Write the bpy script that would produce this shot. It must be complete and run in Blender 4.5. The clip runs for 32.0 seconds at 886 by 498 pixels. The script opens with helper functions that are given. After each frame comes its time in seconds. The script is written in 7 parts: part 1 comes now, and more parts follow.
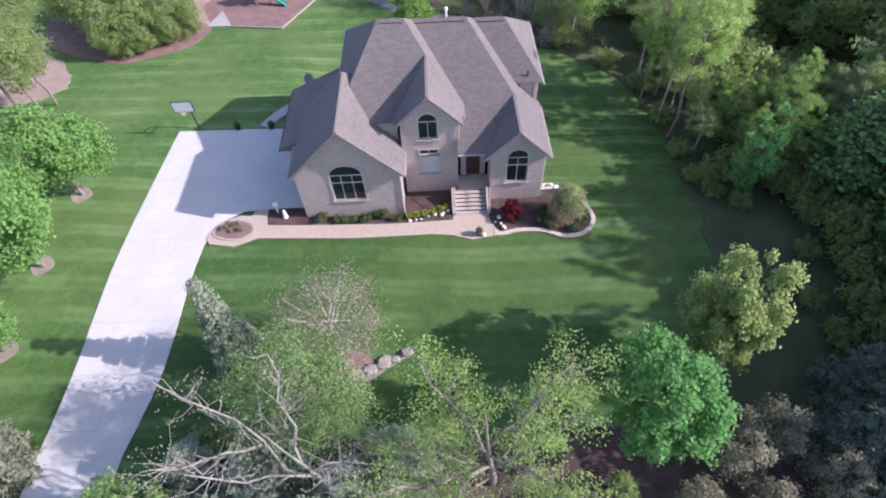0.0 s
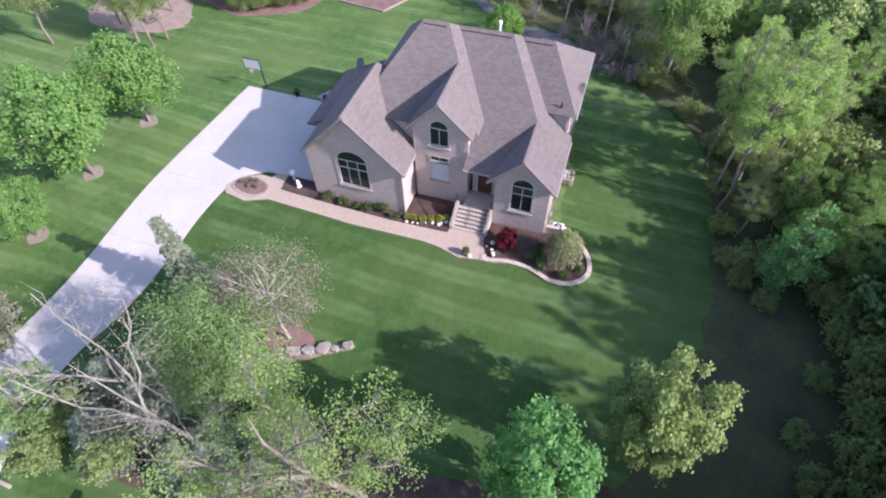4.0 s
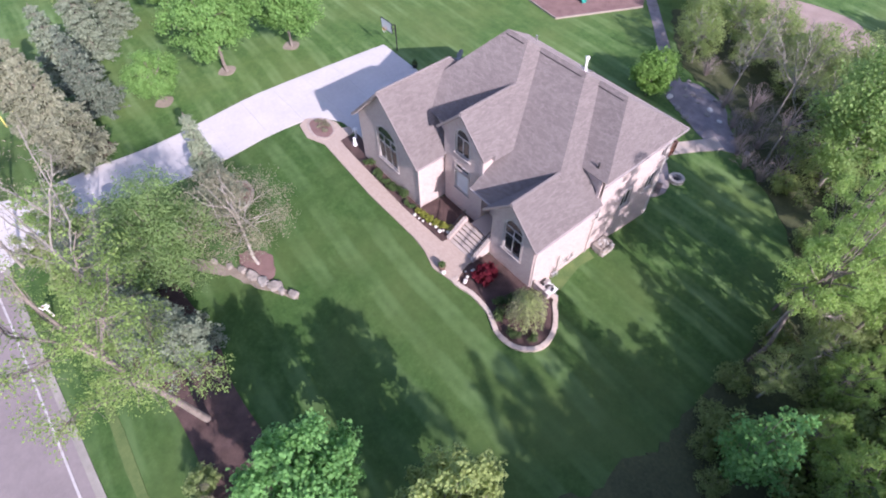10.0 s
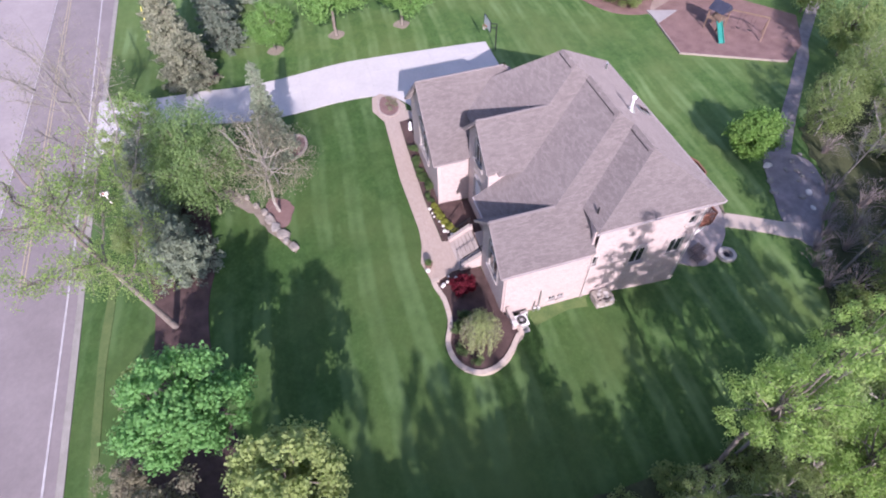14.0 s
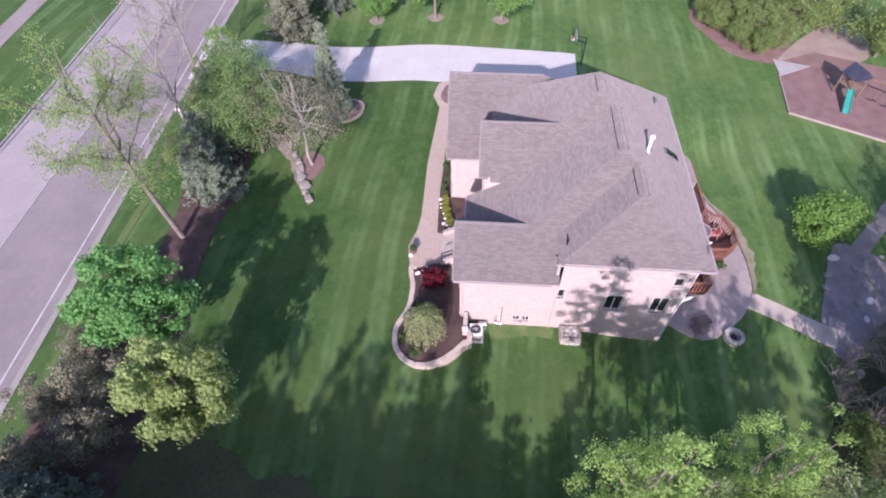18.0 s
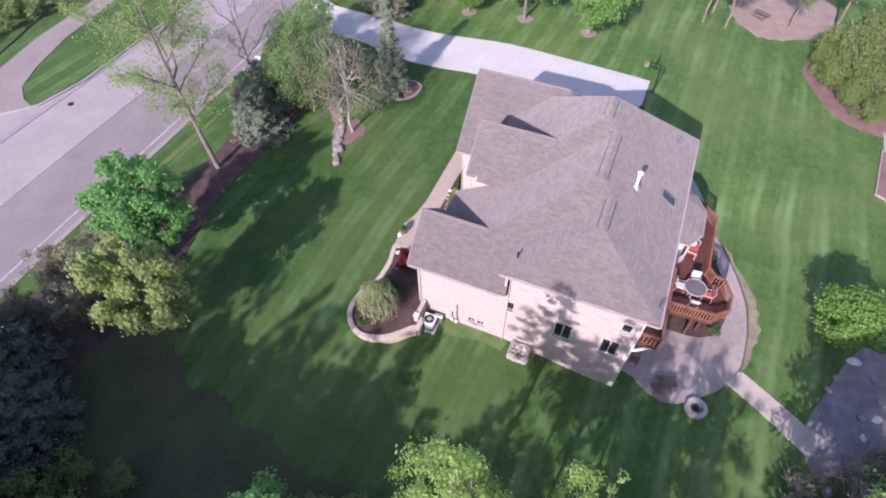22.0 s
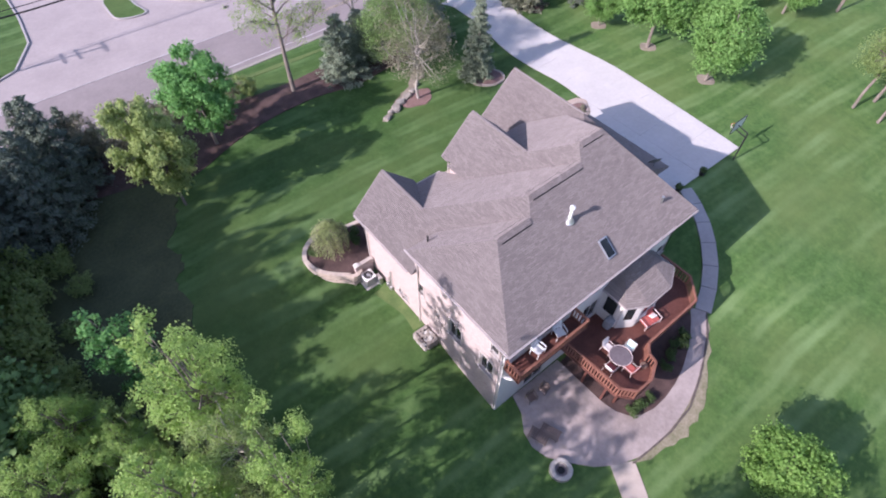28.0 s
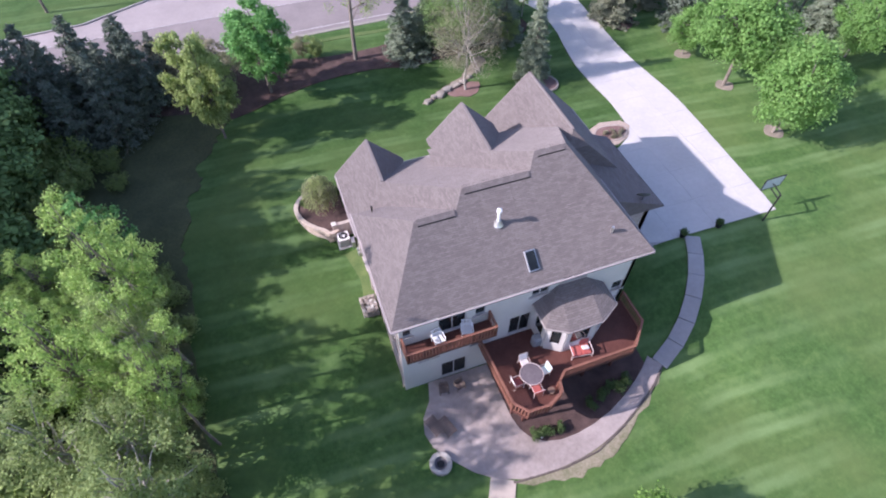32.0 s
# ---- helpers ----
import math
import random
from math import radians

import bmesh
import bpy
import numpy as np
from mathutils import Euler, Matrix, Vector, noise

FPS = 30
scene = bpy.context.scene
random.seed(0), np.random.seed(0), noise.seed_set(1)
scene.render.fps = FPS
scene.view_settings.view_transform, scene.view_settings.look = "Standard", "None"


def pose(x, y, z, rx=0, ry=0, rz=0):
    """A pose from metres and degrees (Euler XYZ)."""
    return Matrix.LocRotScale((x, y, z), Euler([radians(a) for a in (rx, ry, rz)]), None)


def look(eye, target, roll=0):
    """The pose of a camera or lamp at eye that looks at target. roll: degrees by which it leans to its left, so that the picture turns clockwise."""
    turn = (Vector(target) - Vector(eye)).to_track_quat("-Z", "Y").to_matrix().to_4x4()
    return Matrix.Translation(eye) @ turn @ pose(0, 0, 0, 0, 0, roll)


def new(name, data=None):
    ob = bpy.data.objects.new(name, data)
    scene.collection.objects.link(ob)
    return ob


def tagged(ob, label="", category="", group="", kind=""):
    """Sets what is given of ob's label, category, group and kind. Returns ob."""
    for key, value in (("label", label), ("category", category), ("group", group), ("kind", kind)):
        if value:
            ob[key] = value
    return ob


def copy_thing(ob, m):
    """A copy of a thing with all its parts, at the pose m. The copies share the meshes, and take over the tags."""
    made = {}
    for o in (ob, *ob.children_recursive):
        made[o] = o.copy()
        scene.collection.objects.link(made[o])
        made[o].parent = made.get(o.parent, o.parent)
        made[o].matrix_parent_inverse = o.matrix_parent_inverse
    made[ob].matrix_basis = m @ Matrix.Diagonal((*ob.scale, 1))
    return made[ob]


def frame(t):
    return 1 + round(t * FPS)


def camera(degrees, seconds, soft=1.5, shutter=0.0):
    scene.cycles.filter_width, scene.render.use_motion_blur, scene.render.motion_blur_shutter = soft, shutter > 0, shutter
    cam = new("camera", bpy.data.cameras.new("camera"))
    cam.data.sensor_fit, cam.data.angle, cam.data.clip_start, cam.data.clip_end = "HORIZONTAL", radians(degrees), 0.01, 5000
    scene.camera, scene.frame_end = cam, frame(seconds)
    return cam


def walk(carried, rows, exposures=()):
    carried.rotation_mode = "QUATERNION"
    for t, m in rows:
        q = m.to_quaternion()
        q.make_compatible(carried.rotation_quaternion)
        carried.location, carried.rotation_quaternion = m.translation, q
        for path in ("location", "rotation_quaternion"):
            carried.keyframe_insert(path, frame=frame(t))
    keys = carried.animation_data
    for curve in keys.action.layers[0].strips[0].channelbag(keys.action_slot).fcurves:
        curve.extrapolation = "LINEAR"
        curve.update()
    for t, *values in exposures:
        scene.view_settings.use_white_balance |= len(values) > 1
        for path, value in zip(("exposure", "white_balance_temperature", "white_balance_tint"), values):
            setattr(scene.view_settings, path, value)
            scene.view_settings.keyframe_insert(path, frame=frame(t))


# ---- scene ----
cam = camera(79.1, 32.0, 2.0)
PATH = [
    (0, (-1.075, -28.778, 33.362), (-1.08, -27.566, 31.77), -2.8),
    (3, (6.147, -27.398, 33.133), (5.84, -26.211, 31.553), -1.8),
    (6, (13.077, -23.408, 33.06), (12.461, -22.364, 31.469), -2.5),
    (9, (18.64, -18.546, 32.688), (17.756, -17.699, 31.107), -1.5),
    (13, (24.111, -9.705, 32.883), (22.966, -9.271, 31.302), -2.0),
    (19, (26.557, 4.71, 32.497), (25.345, 4.498, 30.92), -1.2),
    (21, (25.91, 9.234, 32.6), (24.747, 8.832, 31.023), -1.0),
    (24, (23.509, 16.283, 32.476), (22.482, 15.606, 30.9), -0.6),
    (27, (19.724, 22.265, 32.513), (18.878, 21.376, 30.934), 0.1),
    (30, (14.333, 27.623, 32.75), (13.729, 26.56, 31.168), 0.3),
    (32, (9.519, 30.797, 32.714), (9.111, 29.641, 31.134), -0.3),
]
walk(cam, [(t, look(eye, target, roll)) for t, eye, target, roll in PATH], [(0, 1.17, 6150, 25), (9, 1.15, 6200, 30), (18, 0.96, 6150, 34), (25, 0.98, 6250, 31), (32, 1.16, 6150, 28)])

# ---- light: a clear morning, sun low in the east ----
TO_SUN = Vector((0.853, -0.1, 0.512)).normalized()
world = bpy.data.worlds.new("sky")
world.use_nodes = True
scene.world = world
sky = world.node_tree.nodes.new("ShaderNodeTexSky")
sky.sky_type, sky.sun_disc = "NISHITA", False
sky.sun_elevation = math.asin(TO_SUN.z)
sky.sun_rotation = math.atan2(TO_SUN.x, TO_SUN.y)
sky_back = world.node_tree.nodes["Background"]
sky_back.inputs["Strength"].default_value = 0.137
world.node_tree.links.new(sky.outputs["Color"], sky_back.inputs["Color"])
sun_data = bpy.data.lights.new("sun", "SUN")
sun_data.energy, sun_data.angle, sun_data.color = 3.75, radians(0.6), (1.0, 0.955, 0.89)
sun = new("sun", sun_data)
sun.matrix_world = look(TO_SUN * 60, (0, 0, 0))


# ---- tools ----
def sstep(a, b, v):
    t = min(1.0, max(0.0, (v - a) / (b - a)))
    return t * t * (3 - 2 * t)


def ground_z(x, y):
    """The height of the ground: level in front, falling to the walk-out side at the back and the east."""
    w = sstep(-6, -18, x)
    rear = -2.2 * sstep(1 + 9 * w, 17 + 14 * w, y)
    east = -1.15 * sstep(3.5, 8, x) * sstep(-3, 3.5, y)
    front = -0.8 * sstep(-2, -12, y) + 0.6 * sstep(-14, -20, y)
    return min(rear, east) + front


def thing(name, label, category, at=(0, 0, 0), group="", kind="", turn=0.0):
    ob = new(name)
    ob.empty_display_size = 0.3
    ob.matrix_world = pose(*at, 0, 0, turn)
    return tagged(ob, label, category, group, kind)


def mesh_of(bm, name, smooth=False):
    me = bpy.data.meshes.new(name)
    bmesh.ops.recalc_face_normals(bm, faces=bm.faces)
    bm.to_mesh(me)
    bm.free()
    if smooth:
        me.shade_smooth()
    return me


def part(name, bm, material, parent=None, label="", smooth=False):
    """One mesh object under its thing; coordinates are those of the parent."""
    me = bm if isinstance(bm, bpy.types.Mesh) else mesh_of(bm, name, smooth)
    if not me.materials:
        me.materials.append(material)
    ob = new(name, me)
    if parent is not None:
        ob.parent = parent
    if label:
        tagged(ob, label)
    return ob


def solo(name, bm, material, label, category="", group="", kind="", at=(0, 0, 0), turn=0.0, smooth=False):
    ob = part(name, bm, material, None, "", smooth)
    ob.matrix_world = pose(*at, 0, 0, turn)
    return tagged(ob, label, category, group, kind)


def box(bm, x0, x1, y0, y1, z0, z1, bevel=0.0):
    m = Matrix.LocRotScale(((x0 + x1) / 2, (y0 + y1) / 2, (z0 + z1) / 2), None, (x1 - x0, y1 - y0, z1 - z0))
    made = bmesh.ops.create_cube(bm, size=1.0, matrix=m)
    if bevel:
        edges = list({e for v in made["verts"] for e in v.link_edges})
        bmesh.ops.bevel(bm, geom=edges, offset=bevel, segments=1, affect="EDGES")
    return bm


def boxed(*a, bevel=0.0):
    return box(bmesh.new(), *a, bevel=bevel)


def rod(bm, p0, p1, r0, r1=None, n=8):
    """A tapered round bar between two points."""
    p0, p1 = Vector(p0), Vector(p1)
    r1 = r0 if r1 is None else r1
    q = (p1 - p0).to_track_quat("Z", "Y").to_matrix().to_4x4()
    m = Matrix.Translation((p0 + p1) / 2) @ q
    bmesh.ops.create_cone(bm, cap_ends=True, segments=n, radius1=max(r0, 1e-4), radius2=max(r1, 1e-4), depth=(p1 - p0).length, matrix=m)
    return bm


def bar(bm, p0, p1, w, h):
    """A squared bar between two points, w across and h high."""
    p0, p1 = Vector(p0), Vector(p1)
    d = p1 - p0
    q = d.to_track_quat("X", "Z").to_matrix().to_4x4()
    bmesh.ops.create_cube(bm, size=1.0, matrix=Matrix.Translation((p0 + p1) / 2) @ q @ Matrix.Diagonal((d.length, w, h, 1)))
    return bm


def lathe(bm, profile, n=20, at=(0, 0, 0)):
    """A turned body from (radius, height) pairs."""
    rings = []
    for r, z in profile:
        rings.append([bm.verts.new((at[0] + r * math.cos(6.28319 * k / n), at[1] + r * math.sin(6.28319 * k / n), at[2] + z)) for k in range(n)])
    for a, b in zip(rings, rings[1:]):
        for k in range(n):
            bm.faces.new((a[k], a[(k + 1) % n], b[(k + 1) % n], b[k]))
    bm.faces.new(rings[0][::-1])
    bm.faces.new(rings[-1])
    return bm


def slab(bm, outline, z0, z1):
    """A plate with the given plan outline."""
    low = [bm.verts.new((x, y, z0)) for x, y in outline]
    top = [bm.verts.new((x, y, z1)) for x, y in outline]
    n = len(outline)
    bm.faces.new(low[::-1])
    bm.faces.new(top)
    for k in range(n):
        bm.faces.new((low[k], low[(k + 1) % n], top[(k + 1) % n], top[k]))
    return bm


def draped(outline, lift, deep=0.12, step=1.0, height=None):
    """A sheet with the plan outline that lies on the ground, lifted a little, with a skirt down into it."""
    height = height or ground_z
    bm = bmesh.new()
    bm.faces.new([bm.verts.new((x, y, 0)) for x, y in outline])
    bm.normal_update()
    bmesh.ops.triangulate(bm, faces=bm.faces[:])
    for axis in (0, 1):
        lo, hi = min(p[axis] for p in outline), max(p[axis] for p in outline)
        k = math.floor(lo / step) * step + step
        while k < hi:
            co, no = Vector((0, 0, 0)), Vector((0, 0, 0))
            co[axis], no[axis] = k, 1
            bmesh.ops.bisect_plane(bm, geom=bm.verts[:] + bm.edges[:] + bm.faces[:], plane_co=co, plane_no=no)
            k += step
    rim = [e for e in bm.edges if e.is_boundary]
    for v in bm.verts:
        v.co.z = height(v.co.x, v.co.y) + lift
    made = bmesh.ops.extrude_edge_only(bm, edges=rim)
    for v in made["geom"]:
        if isinstance(v, bmesh.types.BMVert):
            v.co.z -= deep
    return bm


def solid(lo, hi, planes):
    """A convex body: the box from lo to hi, cut by planes; of each (normal, d) what lies at normal . p <= d stays."""
    bm = boxed(lo[0], hi[0], lo[1], hi[1], lo[2], hi[2])
    for no, d in planes:
        no = Vector(no)
        co = no * (d / no.length_squared)
        got = bmesh.ops.bisect_plane(bm, geom=bm.verts[:] + bm.edges[:] + bm.faces[:], plane_co=co, plane_no=no, clear_outer=True)
        edges = [e for e in got["geom_cut"] if isinstance(e, bmesh.types.BMEdge)]
        if edges:
            bmesh.ops.contextual_create(bm, geom=edges)
    return bm


def smooth_loop(points, per=5):
    """A closed soft line through the points (Catmull-Rom)."""
    out, n = [], len(points)
    for k in range(n):
        p = [Vector(points[(k + j) % n]) for j in (-1, 0, 1, 2)]
        for s in range(per):
            t = s / per
            q = 0.5 * (2 * p[1] + (p[2] - p[0]) * t + (2 * p[0] - 5 * p[1] + 4 * p[2] - p[3]) * t * t + (3 * p[1] - p[0] - 3 * p[2] + p[3]) * t ** 3)
            out.append((q.x, q.y))
    return out


# ---- materials ----
class Nodes:
    """A short way to write a node material."""

    def __init__(self, name, rough=0.8, metal=0.0, spec=0.3):
        self.mat = bpy.data.materials.new(name)
        self.mat.use_nodes = True
        self.tree = self.mat.node_tree
        self.bsdf = self.tree.nodes["Principled BSDF"]
        self.bsdf.inputs["Roughness"].default_value = rough
        self.bsdf.inputs["Metallic"].default_value = metal
        self.bsdf.inputs["Specular IOR Level"].default_value = spec
        self.where = self.tree.nodes.new("ShaderNodeTexCoord").outputs["Object"]
        self.world = self.tree.nodes.new("ShaderNodeNewGeometry").outputs["Position"]

    def add(self, kind, **values):
        node = self.tree.nodes.new("ShaderNode" + kind)
        for key, value in values.items():
            self.plug(node.inputs[key.replace("_", " ")], value)
        return node

    def plug(self, socket, value):
        if isinstance(value, bpy.types.NodeSocket):
            self.tree.links.new(value, socket)
        else:
            socket.default_value = value

    def noise(self, scale, detail=4.0, rough=0.55, at=None, stretch=None):
        at = at or self.world
        if stretch:
            m = self.add("Mapping", Vector=at)
            m.inputs["Scale"].default_value = stretch
            at = m.outputs[0]
        return self.add("TexNoise", Vector=at, Scale=scale, Detail=detail, Roughness=rough).outputs["Fac"]

    def ramp(self, fac, *stops):
        node = self.add("ValToRGB", Fac=fac)
        els = node.color_ramp.elements
        for k, (pos, col) in enumerate(stops):
            el = els[k] if k < 2 else els.new(pos)
            el.position = pos
            el.color = (*col, 1) if len(col) == 3 else col
        return node.outputs["Color"]

    def mix(self, fac, a, b, how="MIX"):
        node = self.tree.nodes.new("ShaderNodeMix")
        node.data_type, node.blend_type = "RGBA", how
        for socket, value in zip((node.inputs[0], node.inputs[6], node.inputs[7]), (fac, a, b)):
            if isinstance(value, tuple) and len(value) == 3:
                value = (*value, 1)
            self.plug(socket, value)
        return node.outputs[2]

    def math(self, how, a, b=0.0):
        node = self.tree.nodes.new("ShaderNodeMath")
        node.operation = how
        self.plug(node.inputs[0], a)
        self.plug(node.inputs[1], b)
        return node.outputs[0]

    def done(self, color, bump=None, strength=0.3, distance=0.02):
        if isinstance(color, tuple) and len(color) == 3:
            color = (*color, 1)
        self.plug(self.bsdf.inputs["Base Color"], color)
        if bump is not None:
            b = self.add("Bump", Height=bump, Strength=strength, Distance=distance)
            self.tree.links.new(b.outputs["Normal"], self.bsdf.inputs["Normal"])
        return self.mat


def blotched(name, dark, light, fine=9.0, coarse=0.7, rough=0.85, bump=0.3, metal=0.0, spec=0.3, distance=0.02):
    """A surface that varies at two sizes."""
    n = Nodes(name, rough, metal, spec)
    a, b = n.noise(coarse, 5), n.noise(fine, 6, 0.65)
    both = n.math("ADD", n.math("MULTIPLY", a, 0.5), n.math("MULTIPLY", b, 0.5))
    return n.done(n.ramp(both, (0.32, dark), (0.68, light)), b, bump, distance)


def grass_material():
    n = Nodes("lawn_grass", 0.9, 0.0, 0.15)
    big = n.noise(0.09, 5, 0.6)
    mid = n.noise(0.9, 6, 0.7)
    fine = n.noise(14.0, 5, 0.75)
    clump = n.noise(3.2, 5, 0.7)
    both = n.math("ADD", n.math("MULTIPLY", mid, 0.55), n.math("MULTIPLY", clump, 0.45))
    base = n.ramp(both, (0.34, (0.040, 0.094, 0.025)), (0.52, (0.071, 0.146, 0.038)), (0.68, (0.118, 0.198, 0.060)))
    base = n.mix(n.ramp(big, (0.42, (0, 0, 0)), (0.66, (0.75, 0.75, 0.75))), base, (0.125, 0.182, 0.057))
    # the grass in front is a deeper green than behind and in the far west
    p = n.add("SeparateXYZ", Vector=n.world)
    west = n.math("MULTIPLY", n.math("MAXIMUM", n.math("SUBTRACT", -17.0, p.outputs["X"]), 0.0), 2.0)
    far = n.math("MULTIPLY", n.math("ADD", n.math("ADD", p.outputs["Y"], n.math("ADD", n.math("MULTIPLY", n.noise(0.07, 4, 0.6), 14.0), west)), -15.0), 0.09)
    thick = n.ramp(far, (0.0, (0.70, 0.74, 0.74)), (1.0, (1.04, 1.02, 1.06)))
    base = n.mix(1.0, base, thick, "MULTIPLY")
    # mown stripes: the mower goes to and fro along the house
    wander = n.math("MULTIPLY", n.noise(0.045, 3, 0.5), 3.2)
    across = n.math("ADD", n.math("ADD", p.outputs["Y"], n.math("MULTIPLY", p.outputs["X"], 0.04)), wander)
    broad = n.math("SINE", n.math("MULTIPLY", across, 2.35), 0.0)
    narrow = n.math("SINE", n.math("MULTIPLY", across, 6.9), 0.0)
    wave = n.math("ADD", n.math("MULTIPLY", broad, 0.30), n.math("ADD", n.math("MULTIPLY", narrow, 0.16), 0.5))
    wave = n.math("ADD", wave, n.math("MULTIPLY", n.math("SUBTRACT", n.noise(0.7, 4, 0.6), 0.5), 0.9))
    st = n.ramp(wave, (0.36, (0, 0, 0)), (0.86, (1, 1, 1)))
    patchy = n.ramp(n.noise(0.13, 4), (0.40, (0.08, 0.08, 0.08)), (0.66, (1, 1, 1)))
    st = n.mix(1.0, st, patchy, "MULTIPLY")
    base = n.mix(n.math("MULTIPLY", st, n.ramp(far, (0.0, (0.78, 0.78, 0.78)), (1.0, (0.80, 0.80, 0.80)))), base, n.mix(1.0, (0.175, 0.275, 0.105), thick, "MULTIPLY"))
    col = n.mix(0.28, base, n.ramp(fine, (0.3, (0.35, 0.35, 0.35)), (0.7, (1.0, 1.0, 1.0))), "MULTIPLY")
    return n.done(col, fine, 0.5, 0.05)


GRASS = grass_material()


def shingle_material(name, turn):
    """Laminated asphalt shingles in courses; turn: the way the courses run."""
    n = Nodes(name, 0.92, 0.0, 0.2)
    n.bsdf.inputs["Diffuse Roughness"].default_value = 1.0
    # courses go by height, so that every slope carries them level
    p = n.add("SeparateXYZ", Vector=n.world)
    along = p.outputs["X"] if turn == 0 else p.outputs["Y"]
    v = n.add("CombineXYZ", X=along, Y=n.math("MULTIPLY", p.outputs["Z"], 1.75))
    br = n.add("TexBrick", Vector=v.outputs[0], Scale=1.0)
    br.offset, br.squash = 0.37, 1.0
    br.inputs["Brick Width"].default_value, br.inputs["Row Height"].default_value = 0.34, 0.12
    br.inputs["Mortar Size"].default_value, br.inputs["Bias"].default_value = 0.012, 0.0
    br.inputs["Mortar Smooth"].default_value = 0.2
    br.inputs["Color1"].default_value, br.inputs["Color2"].default_value = (0.157, 0.136, 0.133, 1), (0.222, 0.196, 0.191, 1)
    br.inputs["Mortar"].default_value = (0.105, 0.09, 0.09, 1)
    grit = n.noise(22, 4, 0.7)
    big = n.noise(0.35, 4, 0.6)
    col = n.mix(0.5, br.outputs["Color"], n.ramp(grit, (0.3, (0.72, 0.7, 0.7)), (0.7, (1.18, 1.15, 1.13))), "MULTIPLY")
    col = n.mix(n.math("MULTIPLY", big, 0.3), col, (0.26, 0.235, 0.225))
    return n.done(col, n.math("ADD", br.outputs["Fac"], n.math("MULTIPLY", grit, 0.5)), 0.35, 0.02)


SHINGLE_X, SHINGLE_Y = shingle_material("shingles_level_x", 0), shingle_material("shingles_level_y", 1)


def brick_material(name, turn, c1, c2, mortar, rough=0.85):
    n = Nodes(name, rough, 0.0, 0.25)
    p = n.add("SeparateXYZ", Vector=n.world)
    v = n.add("CombineXYZ", X=p.outputs["X"] if turn == 0 else p.outputs["Y"], Y=p.outputs["Z"])
    br = n.add("TexBrick", Vector=v.outputs[0], Scale=1.0)
    br.offset = 0.5
    br.inputs["Brick Width"].default_value, br.inputs["Row Height"].default_value = 0.205, 0.075
    br.inputs["Mortar Size"].default_value = 0.008
    br.inputs["Color1"].default_value, br.inputs["Color2"].default_value, br.inputs["Mortar"].default_value = (*c1, 1), (*c2, 1), (*mortar, 1)
    grime = n.noise(0.8, 5, 0.6)
    col = n.mix(n.math("MULTIPLY", grime, 0.45), br.outputs["Color"], n.mix(0.5, c1, mortar))
    return n.done(col, n.math("ADD", br.outputs["Fac"], n.noise(40, 3)), 0.35, 0.01)


BRICK_X = brick_material("tumbled_brick_front", 0, (0.365, 0.275, 0.256), (0.50, 0.41, 0.384), (0.48, 0.434, 0.414))
BRICK_Y = brick_material("tumbled_brick_side", 1, (0.365, 0.275, 0.256), (0.50, 0.41, 0.384), (0.48, 0.434, 0.414))


def concrete_material(name, dark, light, joint=0.0):
    n = Nodes(name, 0.88, 0.0, 0.25)
    a, b, c = n.noise(0.25, 5, 0.6), n.noise(3.0, 6, 0.65), n.noise(60, 3, 0.7)
    f = n.math("ADD", n.math("MULTIPLY", a, 0.5), n.math("ADD", n.math("MULTIPLY", b, 0.35), n.math("MULTIPLY", c, 0.15)))
    return n.done(n.ramp(f, (0.33, dark), (0.67, light)), n.math("ADD", b, c), 0.2, 0.01)


CONCRETE = concrete_material("broomed_concrete", (0.43, 0.408, 0.398), (0.55, 0.525, 0.512))
SLAB = concrete_material("weathered_path_concrete", (0.28, 0.262, 0.258), (0.39, 0.368, 0.36))
PALE_ROAD = concrete_material("worn_concrete_road", (0.262, 0.229, 0.225), (0.365, 0.322, 0.315))
ASPHALT = concrete_material("weathered_asphalt", (0.186, 0.160, 0.158), (0.266, 0.231, 0.228))
PATIO = concrete_material("stamped_patio_concrete", (0.235, 0.195, 0.182), (0.46, 0.39, 0.365))
STONE = blotched("field_stone", (0.26, 0.24, 0.22), (0.52, 0.49, 0.45), 5, 1.2, 0.85, 0.6, distance=0.05)
PALE_STONE = blotched("pale_stone", (0.5, 0.47, 0.43), (0.72, 0.69, 0.65), 6, 1.5, 0.85, 0.5, distance=0.03)
MULCH = blotched("bark_mulch", (0.036, 0.023, 0.022), (0.135, 0.085, 0.076), 22, 1.0, 0.95, 0.8, distance=0.05)
RED_MULCH = blotched("red_wood_chips", (0.135, 0.080, 0.073), (0.265, 0.170, 0.155), 18, 0.8, 0.95, 0.7, distance=0.04)
LITTER = blotched("weedy_woodland_floor", (0.034, 0.043, 0.021), (0.092, 0.104, 0.048), 5, 0.35, 0.95, 0.8, distance=0.08)
GRAVEL = blotched("grey_gravel", (0.135, 0.118, 0.126), (0.32, 0.288, 0.296), 30, 1.2, 0.95, 0.8, distance=0.04)
SAND = blotched("sandy_soil", (0.16, 0.135, 0.105), (0.325, 0.275, 0.225), 14, 0.9, 0.95, 0.5)
CLAY = blotched("pinkish_bare_soil", (0.215, 0.158, 0.136), (0.36, 0.282, 0.248), 14, 0.6, 0.95, 0.5)
WORN_GRASS = blotched("thin_yellow_grass", (0.055, 0.102, 0.030), (0.125, 0.165, 0.058), 10, 1.2, 0.95, 0.5)
